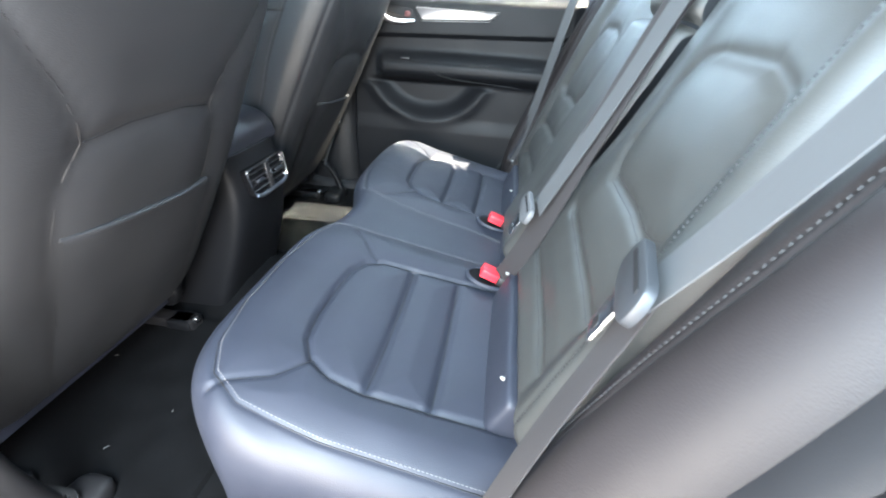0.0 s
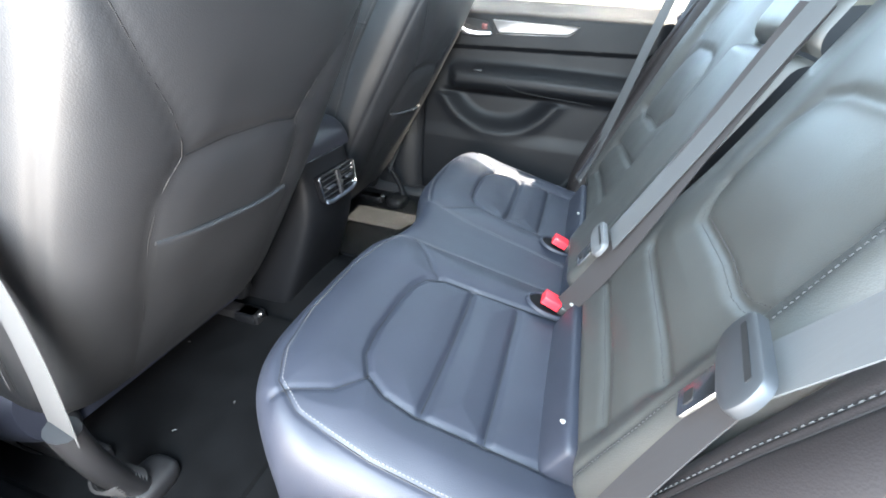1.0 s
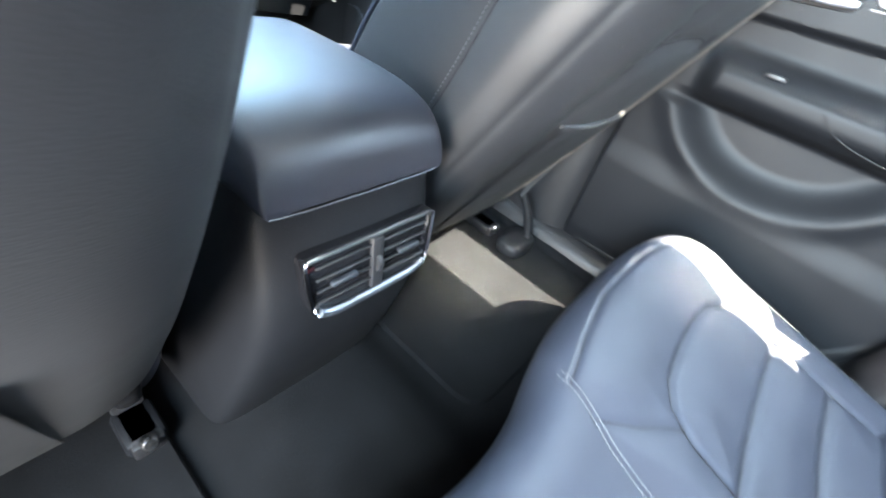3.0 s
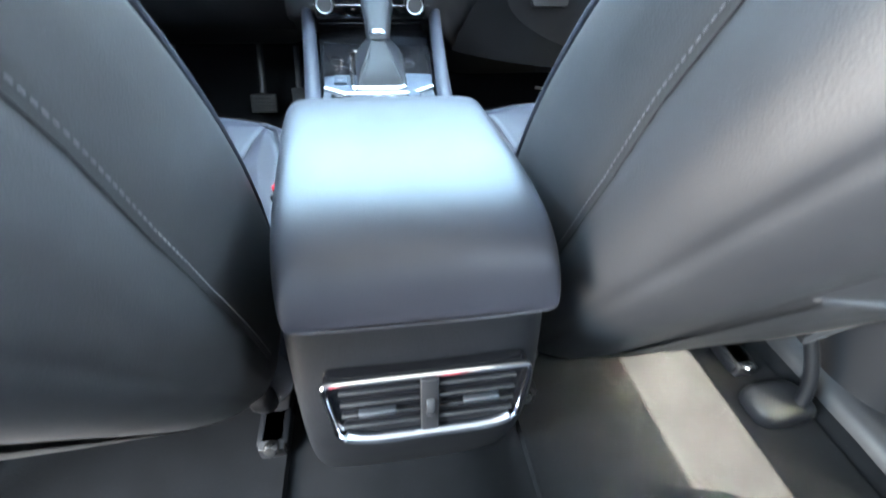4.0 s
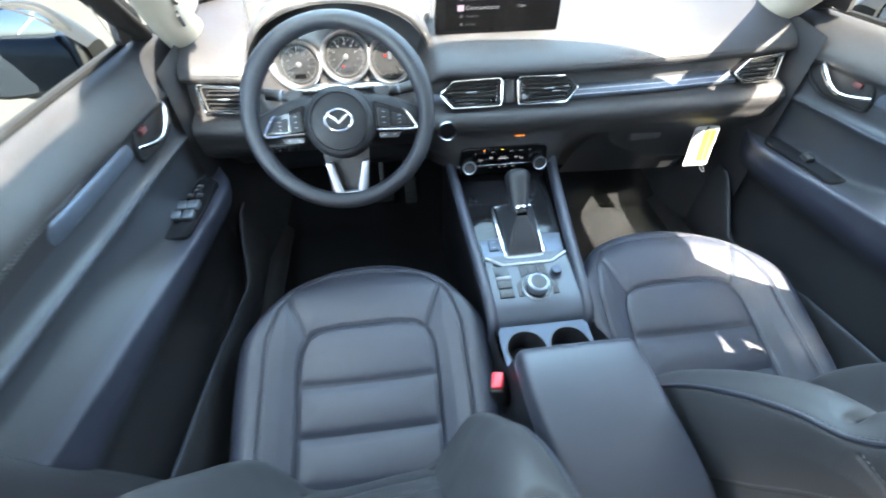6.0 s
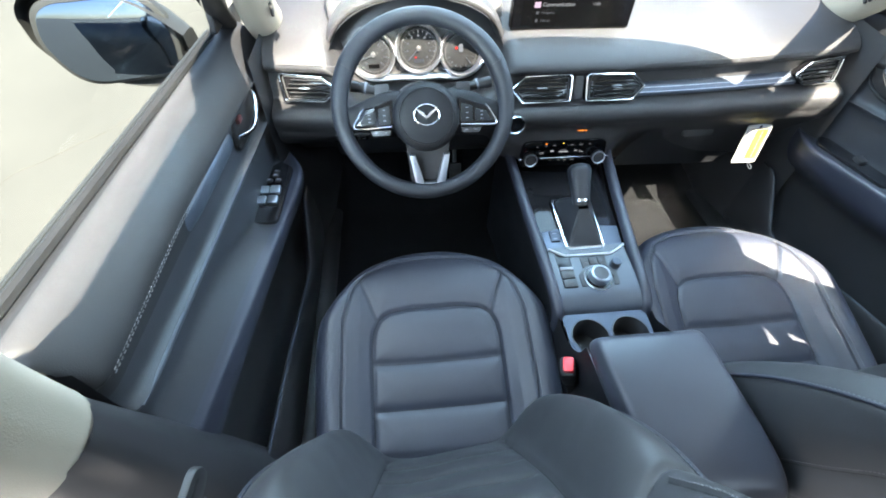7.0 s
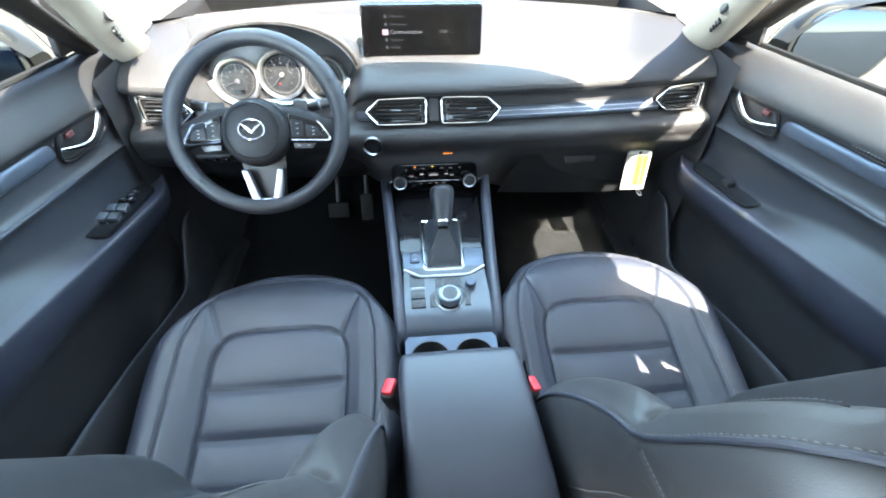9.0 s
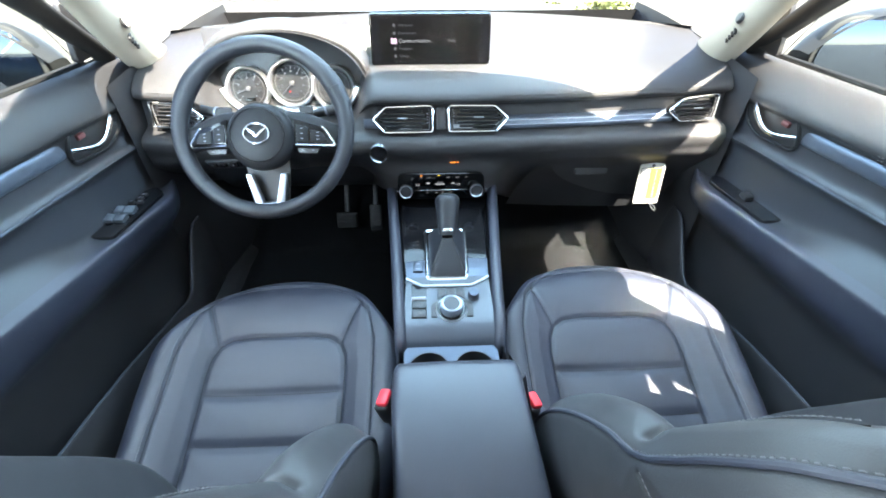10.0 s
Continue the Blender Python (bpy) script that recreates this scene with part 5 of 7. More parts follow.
    loops = [outer] + [[(x + 0.0405 * math.cos(a), 0.0405 * math.sin(a)) for a in np.linspace(0, math.tau, 40, endpoint=False)] for x in (-0.046, 0.046)]
    for loop in loops:
        vs = [bmp.verts.new((x, y, 0)) for x, y in loop]
        for i in range(len(vs)):
            bmp.edges.new((vs[i], vs[(i + 1) % len(vs)]))
    bmesh.ops.triangle_fill(bmp, use_beauty=True, edges=bmp.edges[:])
    got = bmesh.ops.extrude_face_region(bmp, geom=bmp.faces[:])
    bmesh.ops.translate(bmp, vec=(0, 0, -0.004), verts=[v for v in got["geom"] if isinstance(v, bmesh.types.BMVert)])
    bmp.transform(cm)
    cup_plate = obj("cup_holder_plate", bmp, CUPPLATE, c, "satin grey cup holder plate")
    for x in (-0.046, 0.046):
        obj("cup_holder", lathe([(0.0425, 0.001), (0.0400, 0.0015), (0.0385, -0.002), (0.0365, -0.05), (0.033, -0.058), (0.001, -0.058)], 36, cm @ pose(x, 0.0, 0)), HARD, cup_plate, "deep round black cup holder")
    # control panel and gear panel
    def top_z(y):
        return 0.327 + 0.10 * (y - 0.53)
    rows = [[(x, y, top_z(y) + dz) for x in np.linspace(-0.096, 0.096, 5)] for y, dz in ((0.528, -0.06), (0.529, -0.03), (0.538, -0.010), (0.565, 0.001), (0.59, 0.002), (0.66, 0.002), (0.70, 0.0))]
    obj("control_panel", grid_data(spline(rows, 30, 12)), DARKPANEL, c, "satin blue-black control panel")
    gp = frame_axes((0, 0.775, 0.352), (1, 0, 0), (0, 1, 0.13))
    obj("gear_panel", prism([(-0.10, -0.085), (-0.056, -0.106), (0.056, -0.106), (0.10, -0.082), (0.118, 0.2), (-0.118, 0.2)], 0.01, 0.002, gp @ Matrix.Translation((0, 0, -0.004))), GLOSS, c, "piano black gear panel")
    blue = [(-0.095, -0.079), (-0.056, -0.099), (0.056, -0.099), (0.097, -0.076), (0.101, -0.020), (0.056, -0.016), (-0.056, -0.020), (-0.098, -0.026)]
    obj("gear_panel_insert", prism(blue, 0.004, 0.001, gp), DARKMETAL, c, "brushed blue-grey metal gear panel insert")
    vline = [tuple(gp @ Vector((x, y, 0.006))) for x, y in ((-0.094, -0.082), (-0.057, -0.104), (0.056, -0.104), (0.096, -0.080))]
    obj("edge_trim", tube(polyline(vline, 0.01), 0.0030, 8), BRIGHT, c, "chrome edge trim")
    # gear lever
    boot_o = rounded([(-0.046, -0.081), (0.047, -0.081), (0.051, 0.073), (-0.050, 0.073)], 0.010, 5)
    lev = obj("gear_lever", tube(curve([tuple(gp @ Vector((x, y, 0.003))) for x, y in boot_o], 90, True), 0.0046, 8, True), CHROME, c, "silver gaiter frame of the gear lever")
    g0 = np.array([tuple(gp @ Vector((x * 0.93, y * 0.93, 0.001))) for x, y in boot_o])
    rows = []
    for f, sc in ((0.0, 1.0), (0.10, 0.96), (0.3, 0.84), (0.55, 0.62), (0.8, 0.42), (1.0, 0.29)):
        cen = np.array(gp @ Vector((0.004, 0.022 * f, 0.052 * f)))
        b0 = np.array(gp @ Vector((0, 0, 0)))
        ang = np.arange(len(g0))
        pleat = 1 + 0.10 * math.sin(f * math.pi) * np.cos(ang * 2 * math.pi / 6)
        rows.append(cen + (g0 - b0) * sc * pleat[:, None])
    obj("gaiter", grid_data(spline(rows, 24, 80, True), True), GAITER, lev, "pleated black leather gaiter")
    base = Vector(gp @ Vector((0.005, 0.026, 0.046)))
    topk = Vector((0.008, 0.866, 0.457))
    ln = (topk - base).length
    zdir = (topk - base).normalized()
    xdir = Vector((1, 0, 0))
    ydir = zdir.cross(xdir)
    km = Matrix.Identity(4)
    for i, v in enumerate((xdir, ydir, zdir)):
        km[0][i], km[1][i], km[2][i] = v
    km.translation = base
    prof = [(0.014, -0.01), (0.0165, 0.0), (0.0172, 0.006), (0.0178, 0.014), (0.0185, 0.024), (0.0200, ln * 0.50), (0.0218, ln * 0.68), (0.0238, ln * 0.84), (0.0218, ln * 1.0), (0.012, ln * 1.07), (0.001, ln * 1.08)]
    pr = curve(prof, 26)
    v_, f_ = lathe([tuple(q) for q in pr], 28)
    v_ = [tuple(km @ Vector((x * 1.30, y * 1.0, z))) for x, y, z in v_]
    knob = obj("lever_knob", (v_, f_), GAITER, lev, "black leather gear knob")
    obj("knob_collar", lathe([(0.015, -0.003), (0.0190, 0.0), (0.0190, 0.006), (0.015, 0.008)], 24, km), CHROME, lev, "chrome collar")
    for s in (-1, 1):
        obj("knob_button", lathe([(0.001, 0.003), (0.005, 0.002), (0.007, -0.001)], 16, km @ pose(s * 0.0250, 0, ln * 0.82, 0, s * 78)), SATIN, lev, "silver button ring")
    # gear positions: small marks beside the gaiter
    for k in range(4):
        obj("gear_mark", box(0.0024, 0.0024, 0.0006, 0, 1, gp @ pose(-0.068, 0.042 - 0.013 * k, 0.0)), NEEDLE, c)
        if k > 1:
            obj("gear_mark", box(0.0024, 0.0024, 0.0006, 0, 1, gp @ pose(-0.077, 0.042 - 0.013 * k, 0.0)), NEEDLE, c)
    sp = gp @ pose(-0.068, -0.044, 0.0015)
    obj("drive_switch", box(0.023, 0.030, 0.008, 0.002, 2, sp), CUPPLATE, c, "silver drive selection switch")
    for k in (-1, 1):
        obj("switch_mark", box(0.009, 0.002, 0.0006, 0, 1, sp @ pose(0, 0.008 * k, 0.0042)), GREYINK, c)
    # rotary dial and its keys
    dm = frame_axes((0.005, 0.607, top_z(0.607) + 0.002), (1, 0, 0), (0, 1, 0.10))
    dial = obj("rotary_dial", lathe([(0.0235, 0.0), (0.0235, 0.019), (0.022, 0.022), (0.019, 0.0228), (0.0178, 0.0215), (0.001, 0.0215)], 48, dm), SATIN, c, "knurled silver rotary dial")
    obj("dial_flange", lathe([(0.0302, -0.001), (0.0302, 0.0014), (0.0230, 0.0018)], 48, dm), GLOSS, dial, "glossy black dial flange")
    obj("dial_ring", lathe([(0.0330, -0.001), (0.0330, 0.002), (0.0318, 0.0032), (0.0306, 0.002), (0.0306, -0.001)], 48, dm), BRIGHT, dial, "chrome base ring")
    obj("dial_top", lathe([(0.0172, 0.0210), (0.0172, 0.0222), (0.001, 0.0224)], 36, dm), HARD, dial, "dark dial top")
    for k in range(48):
        a = k * math.tau / 48
        obj("knurl", box(0.0014, 0.0016, 0.013, 0, 1, dm @ pose(0.0236 * math.cos(a), 0.0236 * math.sin(a), 0.0115, 0, 0, math.degrees(a))), SATIN, dial)
    keys = [[(-0.029, 0.058), (-0.011, 0.058), (-0.011, 0.036), (-0.020, 0.033), (-0.029, 0.026)], [(-0.0095, 0.058), (0.0115, 0.058), (0.0115, 0.037), (-0.0095, 0.037)], [(0.013, 0.058), (0.032, 0.058), (0.032, 0.026), (0.022, 0.033), (0.013, 0.036)], [(-0.044, 0.010), (-0.031, 0.023), (-0.026, 0.020), (-0.034, 0.0), (-0.030, -0.021), (-0.044, -0.021)], [(0.048, 0.012), (0.034, 0.024), (0.028, 0.020), (0.036, 0.0), (0.032, -0.021), (0.046, -0.021)]]
    for q in keys:
        obj("key", prism(rounded(q, 0.002, 2), 0.006, 0.0008, dm @ Matrix.Translation((0, 0, 0.0020))), HARD, c, "black menu key")
        cx, cy = sum(p[0] for p in q) / len(q), sum(p[1] for p in q) / len(q)
        obj("key_mark", box(0.006, 0.0012, 0.0004, 0, 1, dm @ pose(cx, cy, 0.0024)), NEEDLE, c)
    sm = frame_axes((0.056, 0.640, top_z(0.640) + 0.002), (1, 0, 0), (0, 1, 0.10))
    small = obj("volume_dial", lathe([(0.0135, 0.0), (0.0135, 0.002), (0.0115, 0.003), (0.0115, 0.015), (0.010, 0.0165), (0.001, 0.0165)], 32, sm), CUPPLATE, c, "small silver volume dial")
    # parking brake keys
    km2 = frame_axes((-0.065, 0.632, top_z(0.632) + 0.003), (1, 0, 0), (0, 1, 0.10))
    obj("brake_recess", prism(rounded([(-0.017, 0.006), (0.016, 0.006), (0.016, 0.038), (-0.018, 0.046)], 0.004), 0.004, 0.001, km2), GLOSS, c, "glossy recess above the parking brake switch")
    obj("brake_switch", box(0.032, 0.008, 0.008, 0.002, 2, km2 @ pose(-0.0, 0.003, 0.002, 25)), SATIN, c, "silver parking brake lever")
    for k in range(2):
        obj("brake_key", box(0.032, 0.022, 0.006, 0.002, 2, km2 @ pose(0.0, -0.012 - 0.024 * k, 0.0)), HARD, c, "black parking brake key")
        obj("key_mark", box(0.009, 0.0015, 0.0005, 0, 1, km2 @ pose(0.0, -0.012 - 0.024 * k, 0.0032)), NEEDLE, c)
    # padded rails beside the panel, up to the dashboard
    for s in (-1, 1):
        pts = [(s * 0.103, 0.528, 0.262), (s * 0.1035, 0.531, 0.300), (s * 0.105, 0.548, 0.325), (s * 0.112, 0.66, 0.343), (s * 0.124, 0.82, 0.366), (s * 0.137, 0.97, 0.396), (s * 0.141, 1.03, 0.42)]
        obj("side_rail", tube(curve(pts, 50), 0.0155, 14, flat=0.85), LEATHER, c, "padded black side rail")
    return c


console()


# ---- dashboard ----
def dashboard():
    d = empty("dashboard", pose(0, 0, 0), "black soft-touch dashboard with silver trim and chrome-ringed vents", "dashboard")
    # profile stations: (x, drop of the lower part forward)
    def profile(x):
        a = abs(x)
        mid = math.exp(-(x / 0.19) ** 8)
        low_y = 1.115 * (1 - mid) + 0.955 * mid
        low_z = (0.27 if x > 0 else 0.36) * (1 - mid) + 0.40 * mid
        bow = 0.055 * (a / 0.7) ** 2
        far = 1.475 - 0.20 * (a / 0.7) ** 2
        pts = [(1.30, low_z - 0.10), (low_y + 0.06, low_z - 0.02), (low_y, low_z), (low_y - 0.02 * (1 - mid), low_z + 0.05), ((low_y + 0.955) / 2, 0.46 * mid + 0.44 * (1 - mid)), (0.966, 0.500), (0.948 + bow * 0.4, 0.522), (0.928 + bow * 0.6, 0.540), (0.928 + bow * 0.6, 0.565), (0.945 + bow * 0.7, 0.577), (0.972 + bow * 0.8, 0.579), (0.978 + bow * 0.8, 0.60), (0.984 + bow * 0.8, 0.625), (0.986 + bow * 0.9, 0.645), (0.956 + bow, 0.650), (0.952 + bow, 0.668), (0.985 + bow, 0.692), (1.06 + bow * 0.8, 0.712), (1.16 + bow * 0.5, 0.722), (1.32, 0.735), (far, 0.742)]
        # the dashboard dips in front of the instruments
        dip = math.exp(-(((x + 0.376) / 0.185) ** 10))
        low = pts[:10] + [(0.955, 0.585), (0.968, 0.592), (0.985, 0.588), (1.005, 0.583), (1.03, 0.580), (1.06, 0.578), (1.10, 0.578), (1.14, 0.60), (1.17, 0.69), (1.32, 0.725), (far, 0.742)]
        return [(a[0] * (1 - dip) + b[0] * dip, a[1] * (1 - dip) + b[1] * dip) for a, b in zip(pts, low)]
    rows = [[(x, y, z) for y, z in profile(x)] for x in (-0.725, -0.715, -0.66, -0.61, -0.585, -0.57, -0.555, -0.53, -0.49, -0.45, -0.40, -0.34, -0.28, -0.235, -0.215, -0.20, -0.185, -0.17, -0.14, -0.08, 0, 0.08, 0.14, 0.17, 0.20, 0.25, 0.34, 0.45, 0.56, 0.66, 0.715, 0.725)]
    g_ = spline(rows, 190, 190)[:, ::-1]
    obj("panel", grid_data(g_), DASHTOP, d, "black soft-touch dashboard moulding")
    bow = lambda x: 0.055 * (abs(x) / 0.7) ** 2
    # silver strip on the passenger side
    strip = [[(x, 0.966 + bow(x) * 0.8 - 0.002, 0.585), (x, 0.958 + bow(x) * 0.8, 0.588), (x, 0.962 + bow(x) * 0.8, 0.600), (x, 0.970 + bow(x) * 0.8, 0.611), (x, 0.985 + bow(x) * 0.8, 0.614)] for x in np.linspace(0.135, 0.585, 9)]
    obj("trim_strip", grid_data(spline(strip, 40, 12)), DARKMETAL, d, "brushed blue-grey metal trim strip")
    for z, dy in ((0.597, 0.003), (0.606, 0.009)):
        obj("strip_line", tube([(x, 0.957 + dy + bow(x) * 0.8, z) for x in np.linspace(0.15, 0.58, 24)], 0.0008, 5), SATIN, d)
    for x0_, x1_ in ((-0.60, -0.575), (-0.185, -0.150)):
        strip = [[(x, 0.972 + bow(x) * 0.8, 0.588), (x, 0.962 + bow(x) * 0.8, 0.590), (x, 0.972 + bow(x) * 0.8, 0.612)] for x in np.linspace(x0_, x1_, 4)]
        obj("trim_strip", grid_data(spline(strip, 12, 8)), DARKMETAL, d, "brushed blue-grey metal trim strip")
    # seam and stitch line along the crease
    for x0, x1 in ((-0.69, -0.56), (0.14, 0.66)):
        obj("crease_stitch", tube([(x, 0.957 + bow(x), 0.669) for x in np.linspace(x0, x1, 30)], 0.0010, 5), DARKTHREAD, d)

    def air_vent(cx, y, z, outline, tilt, yaw, tab=0.0):
        vm = frame_axes((cx, y, z), (math.cos(yaw), math.sin(yaw), 0), (0, math.sin(tilt), math.cos(tilt)))
        o = rounded(outline, 0.005, 3)
        v = obj("air_vent", prism(o, 0.03, 0.002, vm @ Matrix.Translation((0, 0, -0.002))), GLOSS, d, "black air vent with horizontal slats")
        obj("vent_ring", tube([tuple(vm @ Vector((x, yy, 0.002))) for x, yy in curve(o, 100, True)], 0.0027, 8, True), CHROME, v, "chrome vent ring")
        obj("vent_inner_ring", tube([tuple(vm @ Vector((x * 0.88, yy * 0.84, 0.001))) for x, yy in curve(o, 80, True)], 0.0015, 6, True), HARD, v)
        hs = [q[1] for q in outline]
        ws = [q[0] for q in outline]
        for k in range(5):
            yy = -0.018 + 0.009 * k
            w = (max(ws) - min(ws)) * (0.78 - 0.25 * abs(yy) / 0.025)
            obj("slat", box(w, 0.010, 0.0018, 0.0006, 1, vm @ pose((max(ws) + min(ws)) / 2 * 0.6, yy, 0.001, 62)), HARD, v)
        obj("vent_tab", box(0.024, 0.0035, 0.006, 0.001, 2, vm @ pose(tab, 0.002, 0.0055)), SATIN, v, "silver vent tab")
        for k in range(4):
            obj("vent_mark", box(0.0025, 0.0025, 0.0005, 0, 1, vm @ pose(max(ws) * 0.80 if tab <= 0 else min(ws) * 0.80, 0.012 - 0.007 * k, 0.003)), GREYINK, v)

    hexl = [(-0.077, 0.0), (-0.045, 0.028), (0.062, 0.030), (0.068, 0.024), (0.066, -0.030), (-0.050, -0.030)]
    air_vent(-0.086, 0.966, 0.613, hexl, 0.45, 0.0, -0.005)
    air_vent(0.086, 0.966, 0.613, [(-x, y) for x, y in reversed(hexl)], 0.45, 0.0, 0.005)
    sidev = [(-0.066, 0.0), (-0.028, 0.027), (0.062, 0.033), (0.066, 0.028), (0.058, -0.026), (-0.034, -0.027)]
    air_vent(0.632, 0.995, 0.615, sidev, 0.35, 0.12, 0.01)
    air_vent(-0.632, 0.998, 0.615, [(-x, y) for x, y in reversed(sidev)], 0.35, -0.12, -0.01)
    obj("hazard_switch_base", box(0.022, 0.05, 0.006, 0.002, 2, frame_axes((0, 0.968, 0.613), (1, 0, 0), (0, 0.45, 1))), HARD, d)
    # start button and warning lamp
    bm2 = frame_axes((-0.151, 0.922, 0.548), (1, 0, 0), (0, 0.12, 1))
    sb = obj("start_button", lathe([(0.0185, -0.012), (0.0185, -0.001), (0.017, 0.001), (0.001, 0.001)], 32, bm2), GLOSS, d, "glossy black start button")
    obj("start_ring", lathe([(0.0225, -0.012), (0.0225, 0.002), (0.0212, 0.0042), (0.0195, 0.002), (0.0192, -0.006)], 40, bm2), CHROME, sb, "chrome button ring")
    wm = frame_axes((0.034, 0.9500, 0.506), (1, 0, 0), (0, -0.4, 1))
    for k, (x, w, h) in enumerate(((-0.008, 0.008, 0.0025), (0.0, 0.006, 0.004), (0.009, 0.004, 0.004))):
        obj("warning_lamp", box(w, h, 0.001, 0, 1, wm @ pose(x, 0, 0.002)), AMBER, d, "glowing amber passenger airbag lamp")
    # climate panel
    cm = frame_axes((0, 0.945, 0.438), (1, 0, 0), (0, 0.18, 1))
    cp = obj("climate_panel", prism(rounded([(-0.115, -0.036), (0.115, -0.036), (0.112, 0.030), (0.095, 0.036), (-0.095, 0.036), (-0.112, 0.030)], 0.010), 0.02, 0.0012, cm), SCREENGLASS, d, "glossy black climate control panel")
    for s in (-1, 1):
        km = cm @ pose(s * 0.092, -0.009, 0.001)
        k_ = obj("climate_knob", lathe([(0.0165, 0.0), (0.0165, 0.010), (0.0150, 0.0135), (0.001, 0.0135)], 32, km), HARD, cp, "black climate knob")
        obj("knob_ring", lathe([(0.0168, 0.010), (0.0172, 0.014), (0.0165, 0.0156), (0.0155, 0.0150), (0.0150, 0.0140)], 36, km), BRIGHT, k_, "chrome knob ring")
        obj("knob_wing", box(0.012, 0.0024, 0.003, 0.0008, 1, km @ pose(s * 0.026, 0, 0.004)), CHROME, cp)
    obj("chrome_line", box(0.15, 0.0022, 0.003, 0.0006, 1, cm @ pose(0, -0.010, 0.0015)), CHROME, cp, "thin chrome line")
    words("Lo", 0.0095, SCREEN_TEXT, "display_text", cp, cm @ pose(-0.066, 0.005, 0.0012), "lit text Lo")
    words("Lo", 0.0095, SCREEN_TEXT, "display_text", cp, cm @ pose(0.041, 0.005, 0.0012), "lit text Lo")
    for x, y, w, h, mat in ((-0.034, 0.009, 0.012, 0.005, SCREEN_TEXT), (-0.003, 0.006, 0.032, 0.004, SCREEN_TEXT), (-0.003, 0.0105, 0.022, 0.0035, SCREEN_DIM), (0.031, 0.008, 0.010, 0.004, SCREEN_TEXT), (-0.052, 0.0245, 0.008, 0.003, SCREEN_DIM), (-0.03, 0.0245, 0.009, 0.003, SCREEN_DIM), (0.018, 0.0245, 0.012, 0.003, SCREEN_DIM), (0.042, 0.0245, 0.012, 0.003, SCREEN_DIM), (0.066, 0.025, 0.005, 0.004, SCREEN_DIM), (-0.075, 0.022, 0.004, 0.004, SCREEN_DIM), (-0.036, -0.017, 0.006, 0.0025, SCREEN_DIM), (-0.012, -0.017, 0.004, 0.003, SCREEN_TEXT), (0.004, -0.017, 0.006, 0.003, SCREEN_TEXT), (0.024, -0.017, 0.012, 0.004, SCREEN_DIM)):
        obj("display_mark", box(w * 0.75, h * 0.7, 0.0006, 0, 1, cm @ pose(x, y, 0.0012)), mat, cp)
    for x in (-0.052, -0.006):
        obj("indicator_lamp", box(0.005, 0.002, 0.001, 0, 1, cm @ pose(x, 0.0298, 0.0012)), AMBER if x < -0.03 else YELLED, cp, "lit seat heater lamp")
    # small switch panel beside the column
    km_ = frame_axes((-0.545, 0.962, 0.508), (1, 0, 0), (0, -0.45, 1))
    lower = obj("lower_switch_panel", box(0.085, 0.024, 0.008, 0.003, 2, km_), HARD, d, "black switch panel beside the steering column")
    for k in range(3):
        obj("lower_switch", box(0.020, 0.015, 0.006, 0.002, 2, km_ @ pose(-0.026 + 0.026 * k, 0, 0.004)), GLOSS, lower, "small black push switch")
        obj("switch_mark", box(0.006, 0.002, 0.0004, 0, 1, km_ @ pose(-0.026 + 0.026 * k, 0, 0.0073)), GREYINK, lower)
    # storage tray below the climate panel
    rows = [[(x, y, z) for x in (-0.118, -0.06, 0.06, 0.118)] for y, z in ((0.955, 0.402), (0.99, 0.395), (1.02, 0.385), (1.02, 0.37), (0.96, 0.362), (0.90, 0.356))]
    obj("tray", grid_data(spline(rows, 20, 10)), GLOSS, d, "black open storage tray")
    # glove box lid
    rows = [[(0.195, 1.035, 0.315), (0.30, 1.085, 0.275), (0.45, 1.11, 0.245), (0.64, 1.125, 0.235)], [(0.205, 1.028, 0.345), (0.30, 1.078, 0.325), (0.45, 1.10, 0.30), (0.65, 1.115, 0.29)], [(0.22, 1.030, 0.38), (0.31, 1.075, 0.375), (0.45, 1.085, 0.37), (0.66, 1.095, 0.36)], [(0.25, 1.02, 0.43), (0.33, 1.045, 0.43), (0.45, 1.055, 0.43), (0.665, 1.065, 0.43)], [(0.262, 1.005, 0.455), (0.33, 1.02, 0.457), (0.45, 1.03, 0.457), (0.66, 1.04, 0.455)]]
    gl = obj("glove_box_lid", grid_data(spline(rows, 30, 30)), SOFT, d, "black glove box lid")
    obj("glove_handle", prism(rounded([(-0.045, -0.014), (0.045, -0.014), (0.05, 0.014), (-0.05, 0.014)], 0.006), 0.012, 0.003, frame_axes((0.43, 1.030, 0.428), (1, 0.05, 0), (0, 0.35, 1))), HARD, gl, "black glove box handle")
    # lower column panel
    rows = [[(x, y, z) for x in (-0.60, -0.48, -0.35, -0.22, -0.18)] for y, z in ((1.12, 0.34), (1.05, 0.38), (1.01, 0.44), (0.99, 0.49))]
    obj("knee_panel", grid_data(spline(rows, 16, 16)), SOFT, d, "black driver knee panel")
    # instrument hood
    hood = []
    for y, sc, dz in ((1.035, 1.02, 0.0), (1.031, 1.035, 0.007), (1.045, 1.05, 0.013), (1.10, 1.06, 0.013), (1.20, 1.04, -0.015), (1.32, 0.9, -0.07), (1.38, 0.75, -0.11)):
        hood.append([(-0.374 + sc * x, y + 0.03 * (abs(x) / 0.2) ** 2, 0.62 + (z - 0.62) * sc + dz) for x, z in ((-0.215, 0.60), (-0.213, 0.66), (-0.19, 0.72), (-0.12, 0.772), (0, 0.793), (0.12, 0.772), (0.185, 0.72), (0.203, 0.66), (0.205, 0.60))])
